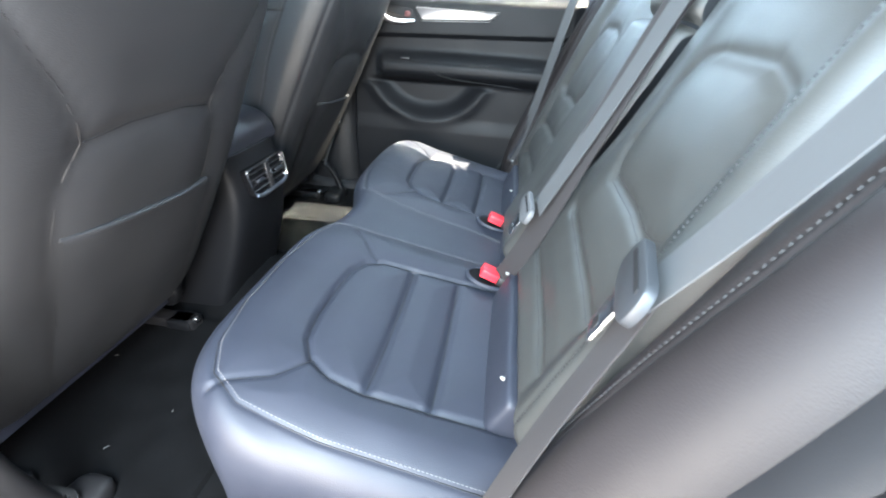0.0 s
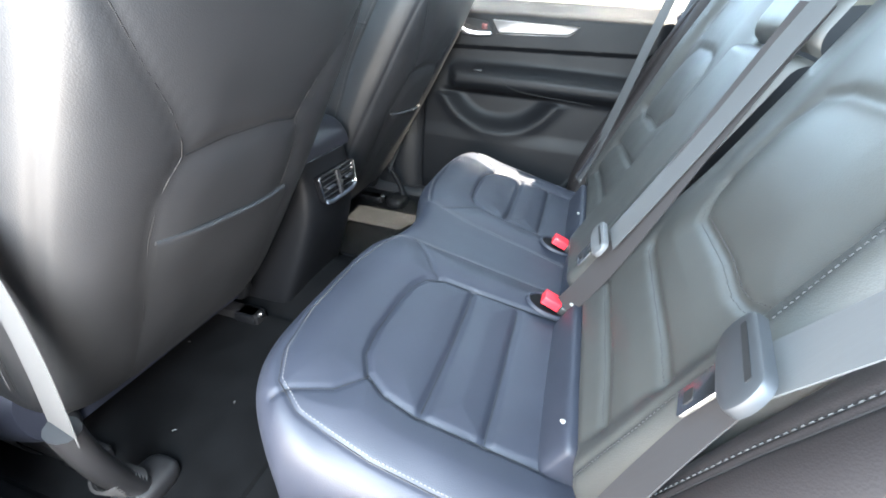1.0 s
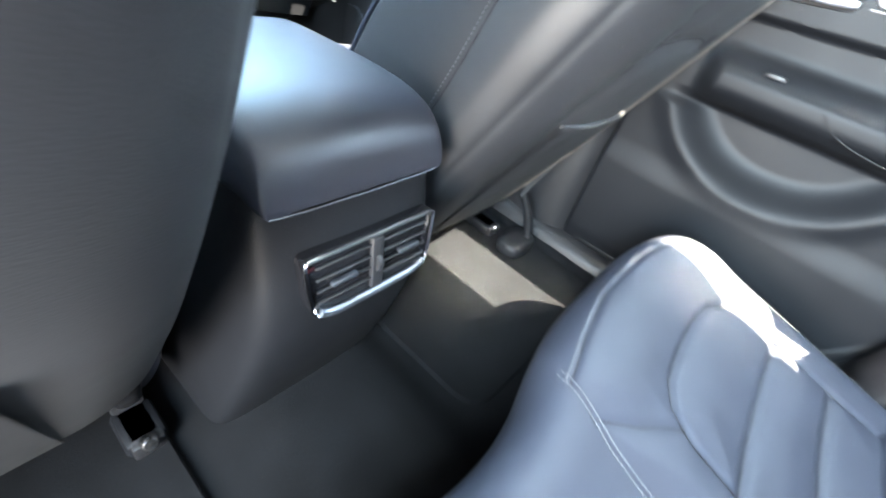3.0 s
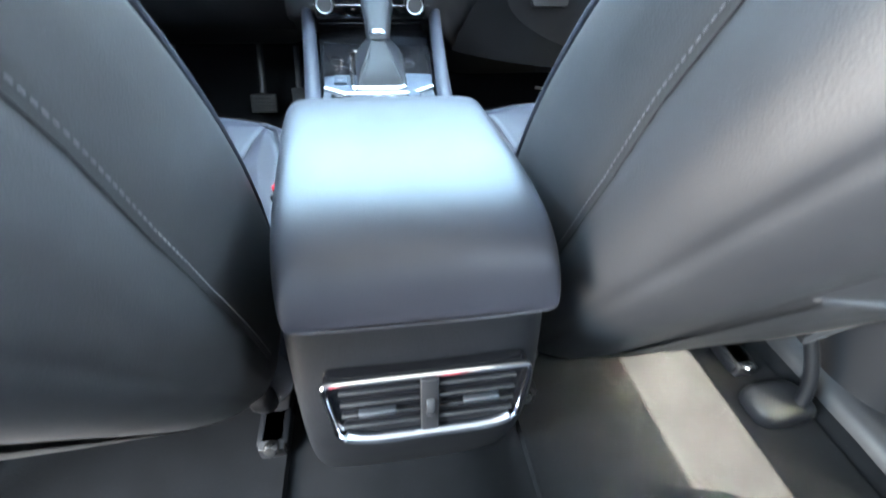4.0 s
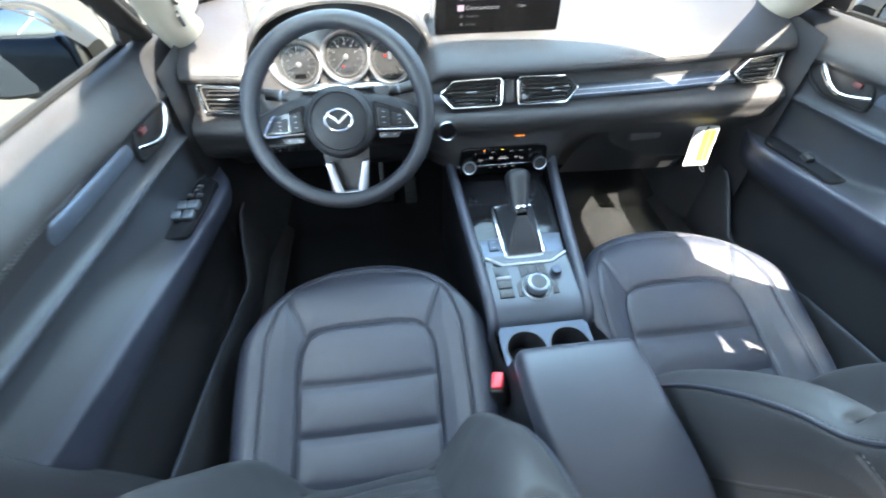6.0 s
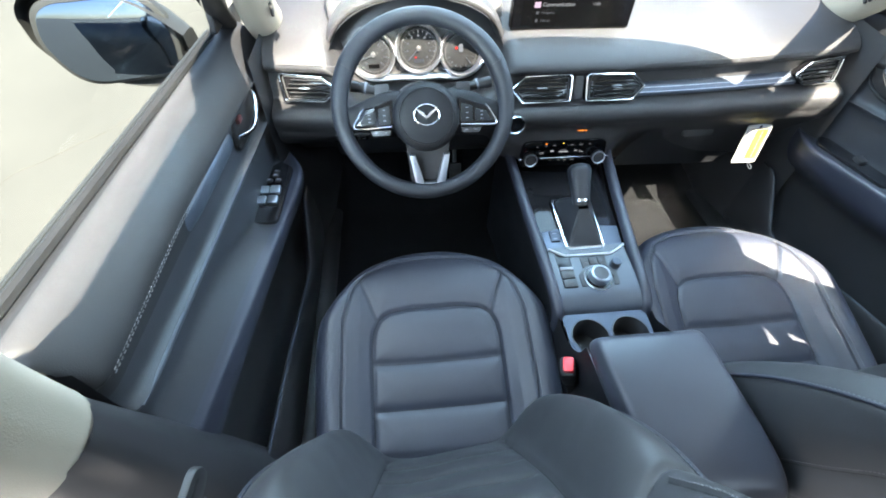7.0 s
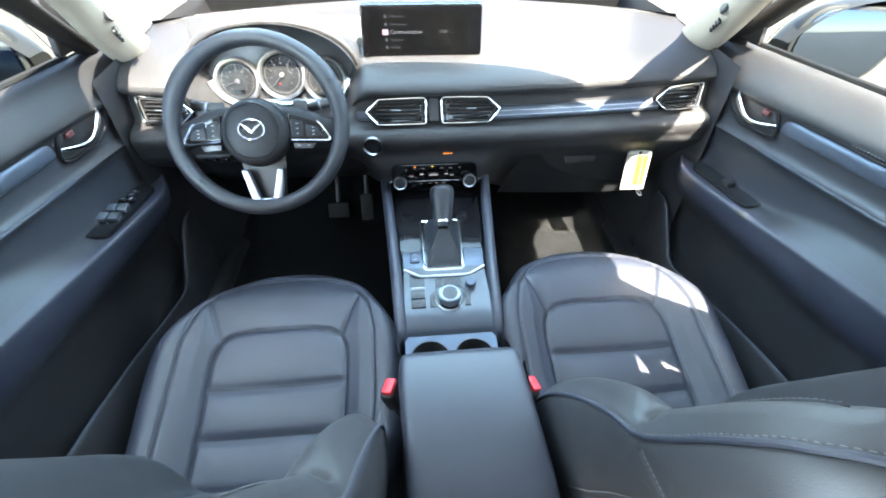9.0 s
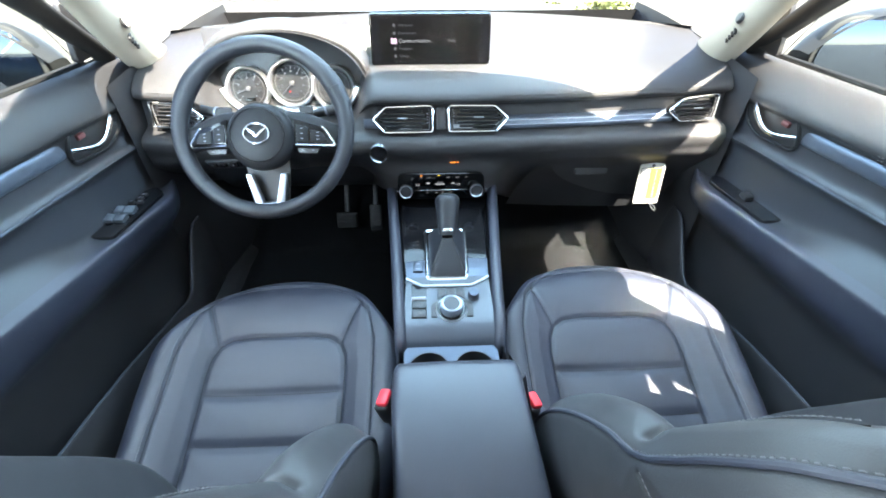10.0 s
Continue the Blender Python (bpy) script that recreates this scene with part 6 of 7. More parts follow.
    obj("instrument_hood", grid_data(spline(hood, 40, 50)), DASHTOP, d, "black arched instrument hood")
    inner = []
    for y, sc in ((1.036, 1.02), (1.06, 1.005), (1.10, 0.985), (1.15, 0.97)):
        inner.append([(-0.374 + sc * x, y, 0.62 + (z - 0.62) * sc) for x, z in ((-0.215, 0.57), (-0.213, 0.66), (-0.19, 0.72), (-0.12, 0.772), (0, 0.793), (0.12, 0.772), (0.185, 0.72), (0.203, 0.66), (0.205, 0.57))])
    obj("hood_lining", grid_data(spline(inner, 16, 50)), HARD, d, "black lining of the instrument hood")
    # instrument cluster
    cl = obj("gauge_panel", box(0.42, 0.03, 0.24, 0.01, 2, frame_axes((-0.374, 1.128, 0.66), (1, 0, 0), (0, 1, -0.35))), HARD, d, "black instrument cluster")
    base = curve([(-0.545, 1.090, 0.650), (-0.535, 1.085, 0.612), (-0.485, 1.080, 0.586), (-0.430, 1.080, 0.598), (-0.372, 1.080, 0.592), (-0.318, 1.080, 0.598), (-0.266, 1.080, 0.586), (-0.218, 1.085, 0.612), (-0.206, 1.090, 0.650)], 60)
    obj("dial_base", tube(base, 0.0085, 10, flat=1.3), BRIGHT, cl, "bright satin silver base below the dials")
    for i, (x, r, ang) in enumerate(((-0.483, 0.046, 200), (-0.372, 0.050, 225), (-0.268, 0.046, 300))):
        z = 0.656 if i == 1 else 0.645
        gm = frame_axes((x, 1.096 if i != 1 else 1.10, z), (1, 0, 0), (0, 0.35, 1))
        gauge = obj("gauge", lathe([(r, -0.01), (r, 0.001), (0.001, 0.001)], 48, gm), DIALFACE, cl, "dark round dial")
        obj("gauge_ring", lathe([(r + 0.0075, -0.012), (r + 0.008, 0.012), (r + 0.0055, 0.016), (r + 0.002, 0.010), (r - 0.001, 0.002)], 64, gm), BRIGHT, gauge, "silver dial ring")
        obj("gauge_inner_ring", lathe([(r * 0.86, 0.001), (r * 0.86, 0.0028), (r * 0.82, 0.0028), (r * 0.84, 0.001)], 64, gm), HARD, gauge)
        if i < 2:
            for k in range(17):
                a = math.radians(225 - k * 270 / 16)
                l = 0.007 if k % 2 == 0 else 0.004
                obj("dial_tick", box(l, 0.0011 if k % 2 else 0.0016, 0.0005, 0, 1, gm @ pose(r * 0.74 * math.cos(a), r * 0.74 * math.sin(a), 0.002, 0, 0, math.degrees(a))), NEEDLE, gauge)
            for k in range(9):
                a = math.radians(225 - k * 270 / 8)
                obj("dial_figure", box(0.0042, 0.0042, 0.0005, 0, 1, gm @ pose(r * 0.56 * math.cos(a), r * 0.56 * math.sin(a), 0.002)), NEEDLE, gauge)
            a = math.radians(ang)
            obj("needle", box(r * 0.78, 0.0020, 0.001, 0, 1, gm @ pose(r * 0.33 * math.cos(a), r * 0.33 * math.sin(a), 0.006, 0, 0, ang)), NEEDLE, gauge, "white pointer")
            obj("needle_hub", lathe([(0.006, 0.002), (0.006, 0.007), (0.001, 0.008)], 20, gm), HARD, gauge)
            obj("odometer_window", box(0.026, 0.009, 0.0006, 0, 1, gm @ pose(0, -r * 0.56, 0.0015)), SCREEN_DIM if i else SCREEN, gauge)
        else:
            obj("door_lamp", box(0.010, 0.018, 0.001, 0.002, 1, gm @ pose(0.0, 0.010, 0.002)), SCREEN_TEXT, gauge, "lit car symbol")
            obj("door_lamp_red", box(0.006, 0.006, 0.001, 0, 1, gm @ pose(-0.011, 0.010, 0.002)), REDLED, gauge, "lit red door warning")
            for k in range(7):
                a = math.radians(200 + k * 140 / 6)
                obj("dial_tick", box(0.006, 0.0014, 0.0005, 0, 1, gm @ pose(r * 0.70 * math.cos(a), r * 0.70 * math.sin(a), 0.002, 0, 0, math.degrees(a))), NEEDLE, gauge)
            obj("needle", box(r * 0.4, 0.0016, 0.001, 0, 1, gm @ pose(r * 0.40, -r * 0.40, 0.004, 0, 0, 130)), NEEDLE, gauge)
        if i == 1:
            obj("warning_lamp_red", box(0.005, 0.004, 0.0006, 0, 1, gm @ pose(-0.008, -r * 0.40, 0.002)), REDLED, gauge)
    return d


dashboard()


# ---- display on the dashboard ----
def display():
    m = frame_axes((-0.020, 1.060, 0.764), (1, -0.012, 0), (0, 0.02, 1))
    s = empty("display_screen", m, "wide glossy black display standing on the dashboard", "display screen")
    obj("housing", prism(rounded([(-0.142, -0.056), (0.142, -0.056), (0.139, 0.055), (-0.139, 0.055)], 0.008), 0.022, 0.003), SCREENGLASS, s, "thin black display housing")
    obj("glass", prism(rounded([(-0.138, -0.052), (0.138, -0.052), (0.135, 0.051), (-0.135, 0.051)], 0.006), 0.001, 0.0, Matrix.Translation((0, 0, 0.0018))), SCREENGLASS, s, "glossy black glass")
    obj("picture", prism([(-0.118, -0.044), (0.112, -0.044), (0.112, 0.044), (-0.118, 0.044)], 0.0005, 0.0, Matrix.Translation((0, 0, 0.0026))), SCREEN, s, "dark menu page")
    for k, (txt, size, mat) in enumerate((("Information", 0.0072, SCREEN_DIM), ("Entertainment", 0.0072, SCREEN_DIM), ("Communication", 0.0115, SCREEN_TEXT), ("Navigation", 0.0072, SCREEN_DIM), ("Settings", 0.0072, SCREEN_DIM))):
        y = 0.032 - 0.0165 * k
        words(txt, size, mat, "menu_word", s, pose(-0.074, y, 0.0031), "lit menu word")
        obj("menu_icon", box(0.014 if k == 2 else 0.006, 0.012 if k == 2 else 0.006, 0.0004, 0, 1, pose(-0.085 if k == 2 else -0.083, y, 0.0031)), SCREEN_PINK if k == 2 else SCREEN_DIM, s)
    words("11:04", 0.0085, SCREEN_TEXT, "time_figures", s, pose(0.040, -0.001, 0.0031), "lit clock figures")
    obj("foot", box(0.16, 0.05, 0.03, 0.01, 2, pose(0, -0.06, -0.03)), HARD, s, "black display foot")


display()


# ---- steering wheel ----
def steering_wheel():
    up = Vector((0, 0.576, 0.817))
    m = frame_axes((-0.376, 0.848, 0.648), (1, 0, 0), up)
    w = empty("steering_wheel", m, "black leather three-spoke steering wheel with silver trim", "steering wheel")
    n = 120
    ring = []
    for k in range(n):
        a = k * math.tau / n
        r = 0.172
        c_ = Vector((r * math.cos(a), r * math.sin(a), 0))
        side = Vector((math.cos(a), math.sin(a), 0))
        fat = 1.0 + 0.18 * math.exp(-(((math.degrees(a) + 180) % 360 - 180 - 30) / 22) ** 2) + 0.18 * math.exp(-(((math.degrees(a)) % 360 - 150) / 22) ** 2)
        ring.append([tuple(c_ + side * 0.0165 * fat * math.cos(b) + Vector((0, 0, 0.0185 * math.sin(b)))) for b in np.linspace(0, math.tau, 18, endpoint=False)])
    ring.append(ring[0])
    rim = obj("rim", grid_data(np.array(ring), True), RIMLEATHER, w, "black stitched leather rim")
    for a in (28, 152, 222, 318):
        r = math.radians(a)
        obj("rim_seam", tube([(0.172 * math.cos(r) + math.cos(r) * 0.0175 * math.cos(b), 0.172 * math.sin(r) + math.sin(r) * 0.0175 * math.cos(b), 0.0195 * math.sin(b)) for b in np.linspace(0, math.tau, 24, endpoint=False)], 0.0009, 5, True), DARKTHREAD, rim)
    # hub pad
    hm = Matrix.Translation((0.002, -0.020, 0))
    prof = curve([(0.001, 0.048), (0.02, 0.048), (0.050, 0.045), (0.063, 0.038), (0.070, 0.024), (0.068, 0.004), (0.058, -0.02)], 22)
    v_, f_ = lathe([tuple(q) for q in prof], 56, hm)
    hub = obj("hub", (v_, f_), SOFT, w, "black round airbag hub")
    obj("hub_groove", lathe([(0.0525, 0.0445), (0.0535, 0.0462), (0.0545, 0.0440)], 56, hm), RUBBER, hub)
    ring2 = [tuple(hm @ Vector((0.0250 * math.cos(a), 0.0195 * math.sin(a) + 0.002, 0.0490))) for a in np.linspace(0, math.tau, 60, endpoint=False)]
    obj("badge", tube(ring2, 0.0021, 8, True), CHROME, hub, "chrome oval badge with a winged shape")
    wing = [(-0.0225, 0.0125), (-0.013, 0.0092), (-0.005, 0.004), (0, -0.0025), (0.005, 0.004), (0.013, 0.0092), (0.0225, 0.0125), (0.0155, 0.0055), (0.007, -0.002), (0.0, -0.0085), (-0.007, -0.002), (-0.0155, 0.0055)]
    obj("badge_wing", prism(list(reversed([(x, y + 0.002) for x, y in wing])), 0.003, 0.0006, hm @ Matrix.Translation((0, 0, 0.0505))), CHROME, hub)
    # side spokes with switch blocks
    for s in (-1, 1):
        rows = []
        for f, h, yc, z in ((0.0, 0.046, -0.010, 0.020), (0.3, 0.036, 0.0, 0.019), (0.6, 0.030, -0.008, 0.013), (0.85, 0.027, -0.018, 0.004), (1.0, 0.030, -0.022, -0.002)):
            x = s * (0.048 + 0.118 * f) + 0.002
            rows.append([(x, yc - h, z - 0.016), (x, yc - h, z - 0.004), (x, yc - h * 0.7, z + 0.004), (x, yc + h * 0.6, z + 0.004), (x, yc + h * 0.95, z - 0.004), (x, yc + h * 0.95, z - 0.016)])
        obj("spoke", grid_data(spline(rows, 24, 24) if s < 0 else spline(rows, 24, 24)[::-1]), SOFT, w, "black side spoke")
        bmx = frame_axes((0.002, -0.020, 0.0270), (1, 0, -0.13 * s), (0, 1, 0.0))

        def side(o):
            o = [(s * x, y) for x, y in o]
            return o[::-1] if s > 0 else o
        blk = obj("switch_block", prism(rounded(side([(0.066, 0.036), (0.127, 0.017), (0.145, -0.012), (0.141, -0.016), (0.068, -0.015)]), 0.004), 0.012, 0.002, bmx @ pose(0, 0, 0.008)), GLOSS, w, "glossy black wheel switches")
        line = curve([(0.122, 0.020), (0.128, 0.017), (0.136, 0.003), (0.1475, -0.0125), (0.147, -0.0185), (0.138, -0.0195), (0.110, -0.0185), (0.070, -0.0175)], 40)
        obj("chrome_edge", tube([tuple(bmx @ Vector((s * x, y, 0.007))) for x, y in line], 0.0021, 8), CHROME, blk, "chrome edge")
        for kx, (x, wd, ht, y) in enumerate(((0.083, 0.024, 0.036, 0.006), (0.114, 0.028, 0.025, 0.001))):
            sw_ = obj("switch", prism(rounded(side([(x - wd / 2, y + ht / 2), (x + wd / 2 - 0.004 * kx, y + ht / 2 - 0.006), (x + wd / 2 + 0.006 * kx, y - ht / 2), (x - wd / 2, y - ht / 2)]), 0.003), 0.004, 0.001, bmx @ pose(0, 0, 0.0105)), SOFT, blk, "black rocker switch")
            for ky in (-1, 0, 1):
                obj("switch_mark", box(0.005, 0.0014, 0.0004, 0, 1, bmx @ pose(s * x, y - 0.001 + 0.0085 * ky * ht / 0.03, 0.0107)), GREYINK, sw_)
        low_ = obj("lower_switch", prism(rounded(side([(0.072, -0.022), (0.118, -0.022), (0.110, -0.035), (0.074, -0.034)]), 0.003), 0.01, 0.002, bmx @ pose(0, 0, 0.003)), HARD, blk, "small lower rocker")
        for kx in (-1, 1):
            obj("switch_mark", box(0.006, 0.0018, 0.0004, 0, 1, bmx @ pose(s * 0.093 + kx * 0.010, -0.028, 0.0033)), GREYINK, low_)
    # lower spoke trim: a silver V with a broad foot
    vm_ = frame_axes((0.006, -0.10, 0.020), (1, 0, 0), (0, 1, 0.24))
    vee = [(-0.042, 0.004), (-0.030, 0.004), (-0.0135, -0.056), (0.0135, -0.056), (0.030, 0.004), (0.042, 0.004), (0.029, -0.074), (0.023, -0.082), (-0.023, -0.082), (-0.029, -0.074)]
    obj("lower_trim", prism(list(reversed(vee)), 0.014, 0.002, vm_), SATIN, w, "silver lower spoke trim")
    rows = [[(x, y, z) for x in (-0.046, -0.02, 0.02, 0.046)] for y, z in ((-0.04, 0.006), (-0.08, -0.002), (-0.13, -0.014), (-0.17, -0.018))]
    rows = [[(x * (1.08 - 0.30 * k / 3) + 0.004, y, z) for x, y, z in r] for k, r in enumerate(rows)]
    obj("lower_spoke", grid_data(spline(rows, 12, 10)[::-1]), HARD, w, "black lower spoke backing")
    # column cover and stalks behind
    g_ = np.array([[(0.062 * sc * math.cos(a), 0.055 * sc * math.sin(a), z) for a in np.linspace(0, math.tau, 30, endpoint=False)] for z, sc in ((-0.03, 0.8), (-0.035, 1.0), (-0.07, 1.1), (-0.17, 1.15), (-0.22, 1.15))])
    obj("column_cover", grid_data(g_[::-1], True, (True, False)), HARD, w, "black steering column cover")
    for s in (-1, 1):
        st = obj("stalk", tube(curve([(s * 0.05, 0.03, -0.06), (s * 0.09, 0.042, -0.055), (s * 0.135, 0.05, -0.05), (s * 0.150, 0.052, -0.05)], 20), np.linspace(0.008, 0.012, 20), 12), HARD, w, "black column stalk")
        obj("stalk_ring", tube(curve([(s * 0.118, 0.047, -0.052), (s * 0.122, 0.048, -0.052)], 4), 0.0125, 14), GREYINK, st)
        obj("shift_paddle", box(0.03, 0.06, 0.006, 0.003, 2, pose(s * 0.085, 0.02, -0.018)), HARD, w)


steering_wheel()


# ---- pedals ----
def pedal(x, y, z, w, h, label):
    p = empty("pedal", frame_axes((x, y, z), (1, 0, 0), (0, 0.55, 1)), label, "pedal", "pedals")
    obj("pad", box(w, h, 0.016, 0.005, 2), RUBBER, p)
    for k in range(5):
        obj("tread_rib", box(w * 0.82, 0.004, 0.003, 0.001, 1, pose(0, -h * 0.36 + h * 0.18 * k, 0.009)), RUBBER, p)
    obj("pedal_arm", box(0.016, 0.16, 0.012, 0.004, 2, pose(0, 0.11, -0.016, -8)), HARD, p)


pedal(-0.335, 1.265, 0.10, 0.075, 0.055, "black rubber brake pedal in the footwell")
pedal(-0.235, 1.30, 0.07, 0.045, 0.12, "black rubber accelerator pedal in the footwell")


# ---- hang tag and loose slips ----
def hang_tag():
    m = frame_axes((0.594, 1.004, 0.394), (0.98, -0.16, 0.10), (-0.06, 0.1, 1))
    t_ = empty("hang_tag", m, "white paper hang tag with yellow print on the glove box", "paper tag")
    obj("card", prism(rounded([(-0.034, -0.064), (0.034, -0.064), (0.036, 0.058), (0.014, 0.064), (-0.03, 0.060)], 0.007), 0.0012, 0.0003), PAPER, t_)
    obj("yellow_band", prism([(-0.002, -0.048), (0.026, -0.048), (0.027, 0.046), (-0.002, 0.046)], 0.0003, 0, Matrix.Translation((0, 0, 0.0006))), YELLOW, t_, "yellow printed band")
    obj("outline", tube([(x, y, 0.0006) for x, y in curve(rounded([(-0.027, -0.052), (0.028, -0.052), (0.029, 0.049), (-0.026, 0.049)], 0.004), 60, True)], 0.0011, 4, True), RUBBER, t_)
    for k in range(14):
        obj("print_line", box(0.022 - 0.004 * (k % 3), 0.0018, 0.0003, 0, 1, pose(-0.012, 0.042 - 0.0062 * k, 0.0008)), GREYINK, t_)
    for k in range(7):
        obj("print_line", box(0.0018, 0.010, 0.0003, 0, 1, pose(0.015, 0.038 - 0.0125 * k, 0.0010)), GREYINK, t_)
    obj("tie_loop", tube(curve([(0.012, -0.060, 0.0), (0.020, -0.078, 0.002), (0.030, -0.088, 0.003), (0.034, -0.080, 0.003), (0.022, -0.066, 0.001), (0.012, -0.060, 0.0)], 24), 0.0012, 6), SATIN, t_, "thin silver tie")
    obj("hook_hole", lathe([(0.0045, 0.0009), (0.0045, 0.0012), (0.001, 0.0012)], 16, pose(0.004, 0.056, 0)), RUBBER, t_)


hang_tag()
for (x, y, z, a, w) in ((0.579, 1.335, 0.105, 25, 0.05),):
    tagged(obj("paper_slip", box(w, 0.012, 0.0012, 0.0003, 1, pose(x, y, z, 35, 0, -a)), PAPER), "small white printed slip in the passenger footwell", "paper slip", "paper slips")


# ---- front doors ----
def front_door(s):
    d = empty("front_door", pose(0, 0, 0), "black soft-trimmed front door panel with chrome handle and silver strip", "car door", "front doors")

    def X(i):
        return s * (0.80 - i)

    def sill_z(y):
        return 0.750 - 0.06 * (y - 0.62)

    def crease_z(y):
        return 0.700 - 0.02 * (y - 0.27) - 0.07 * max(0.0, y - 0.5)

    def arm_z(y):
        return 0.499 - 0.11 * (y - 0.4)

    def ridge_z(y):
        return 0.627 - 0.108 * (y - 0.286)
    rows = []
    for y in (0.262, 0.27, 0.30, 0.40, 0.50, 0.60, 0.70, 0.80, 0.88, 0.95, 1.02, 1.08, 1.12):
        sz, az, cz, lz = sill_z(y), arm_z(y), crease_z(y), ridge_z(y)
        h = 1.0 / (1 + math.exp((y - 0.62) * 60))
        k = 1.0 / (1 + math.exp((y - 0.99) * 45)) * (0.30 + 0.78 * max(0.0, min(1.0, (y - 0.27) / 0.65)))
        e = 0.012 if y < 0.265 else 0.0
        prof = [(-0.035, sz - 0.02), (-0.02, sz), (0.002, sz + 0.003), (0.026, sz - 0.002), (0.048, sz * 0.55 + cz * 0.45), (0.060, cz + 0.016), (0.063, cz + 0.003), (0.062, cz - 0.004), (0.053, cz - 0.010), (0.049, cz - 0.020), (0.047, lz + 0.020), (0.055, lz + 0.006), (0.0635, lz + 0.0012), (0.0635, lz - 0.0012), (0.044, lz - 0.016), (0.045, az + 0.045 + 0.030 * h), (0.047, az + 0.012 + 0.050 * h), (0.056, az + 0.048 * h), (0.052 + 0.040 * k, az - 0.002 + 0.026 * h), (0.052 + 0.063 * k, az + 0.005), (0.052 + 0.072 * k, az + 0.002), (0.052 + 0.074 * k, az - 0.006), (0.052 + 0.071 * k, az - 0.02), (0.052 + 0.064 * k, az - 0.05), (0.052 + 0.032 * k, az - 0.09), (0.038, az - 0.125), (0.030, 0.27), (0.028, 0.20), (0.030, 0.15), (0.045, 0.12), (0.075, 0.09), (0.075, 0.04), (0.04, 0.02)]
        rows.append([(X(i - e), y, z) for i, z in prof])
    g_ = spline(rows, 110, 220)

    def strip_of(i0, i1):
        q = g_[:, i0:i1]
        return grid_data(q[:, ::-1] if s < 0 else q)
    panel = obj("panel", strip_of(62, 128), DOORTRIM, d, "soft black middle panel of the door")
    obj("upper_pad", strip_of(0, 63), DOORPAD, d, "smooth stitched leather upper pad")
    obj("armrest", strip_of(127, 172), LEATHER, d, "moulded leather armrest")
    obj("lower_panel", strip_of(171, 220), HARD, d, "black plastic lower door panel")
    # end face and outer skin, so that the door has its thickness
    skin = [[(s * 0.825, y, -0.12), (s * 0.84, y, 0.2), (s * 0.84, y, 0.5), (s * 0.835, y, sill_z(y) - 0.01), (s * 0.825, y, sill_z(y))] for y in (0.25, 0.6, 1.0, 1.3)]
    obj("outer_skin", grid_data(spline(skin, 10, 16)), PAINT, d, "grey painted outer door skin")
    obj("sill_seal", tube([(s * 0.818, y, sill_z(y) + 0.002) for y in np.linspace(0.25, 1.04, 20)], 0.008, 8), RUBBER, d, "black window seal")
    obj("sill_brightwork", tube([(s * 0.834, y, sill_z(y) + 0.0) for y in np.linspace(0.25, 1.06, 20)], 0.0045, 8), SHELL, d, "grey outer window strip")
    end = [[(X(i), 0.262 - dy, z) for i, dy in ((0.052, 0.0), (0.02, 0.004), (-0.03, 0.004), (-0.07, 0.0))] for z in (0.0, 0.25, 0.5, 0.70, 0.735)]
    obj("end_face", grid_data(spline(end, 12, 8)), RUBBER, d, "dark rubber-sealed rear edge of the door")
    # an added paler bead draws the highlight along the panel's ridge
    obj("ridge_highlight", tube([(X(0.0605), y, ridge_z(y)) for y in np.linspace(0.272, 0.86, 40)], np.r_[np.linspace(0.0012, 0.0034, 4), np.full(28, 0.0034), np.linspace(0.0034, 0.0008, 8)], 8), DARKPANEL, d, "slim paler bead for the highlight on the middle panel's ridge")
    # stitches along the upper pad
    sv, sf = [], []
    for off in (0.0, -0.007):
        for y in np.arange(0.285, 0.62, 0.0075):
            c_ = Vector((X(0.0622 + off * 0.35), y, crease_z(y) - 0.001 + off))
            b = len(sv)
            sv += [tuple(c_ + Vector((-s * z * 0.001, x * 0.0024, yy * 0.0008))) for x, yy, z in STITCH]
            sf += [tuple(b + q for q in ff) for ff in STITCH_F]
    obj("stitching", (sv, sf), THREAD, panel, "pale grey stitches")
    # trim strip
    strip = [[(X(0.048), y, crease_z(y) - 0.0135), (X(0.0555), y, crease_z(y) - 0.0145), (X(0.0580), y, crease_z(y) - 0.030), (X(0.0555), y, crease_z(y) - 0.0465), (X(0.047), y, crease_z(y) - 0.0475)] for y in np.linspace(0.515, 0.795, 9)]
    strip[0] = [(X(0.046), y, z) for x, y, z in strip[0]]
    strip[-1] = [(X(0.046), y, z) for x, y, z in strip[-1]]
    obj("trim_strip", grid_data(spline(strip, 30, 14)), DARKMETAL, d, "brushed blue-grey metal door strip")
    # handle in its long recess
    hm = frame_axes((X(0.050), 0, 0), (0, -s, 0), (0, 0, 1))

    def outline(pts):
        return [(-s * y, z) for y, z in (pts if s > 0 else pts[::-1])]
    ring_o = [(0.985, 0.650), (0.90, 0.655), (0.815, 0.662), (0.800, 0.650), (0.782, 0.614), (0.80, 0.602), (0.90, 0.590), (0.955, 0.606)]
    rim_ = [(y, z) for y, z in rounded(ring_o, 0.02, 5)]
    cup = obj("handle_cup", prism(rounded(outline(ring_o), 0.02, 5), 0.006, 0.001, hm @ Matrix.Translation((0, 0, 0.0015))), RUBBER, d, "dark recessed handle cup")
    obj("cup_rim", tube([tuple(hm @ Vector((-s * y, z, 0.002))) for y, z in curve(rim_, 90, True)], 0.0045, 8, True), SOFT, cup, "soft black rim of the handle cup")
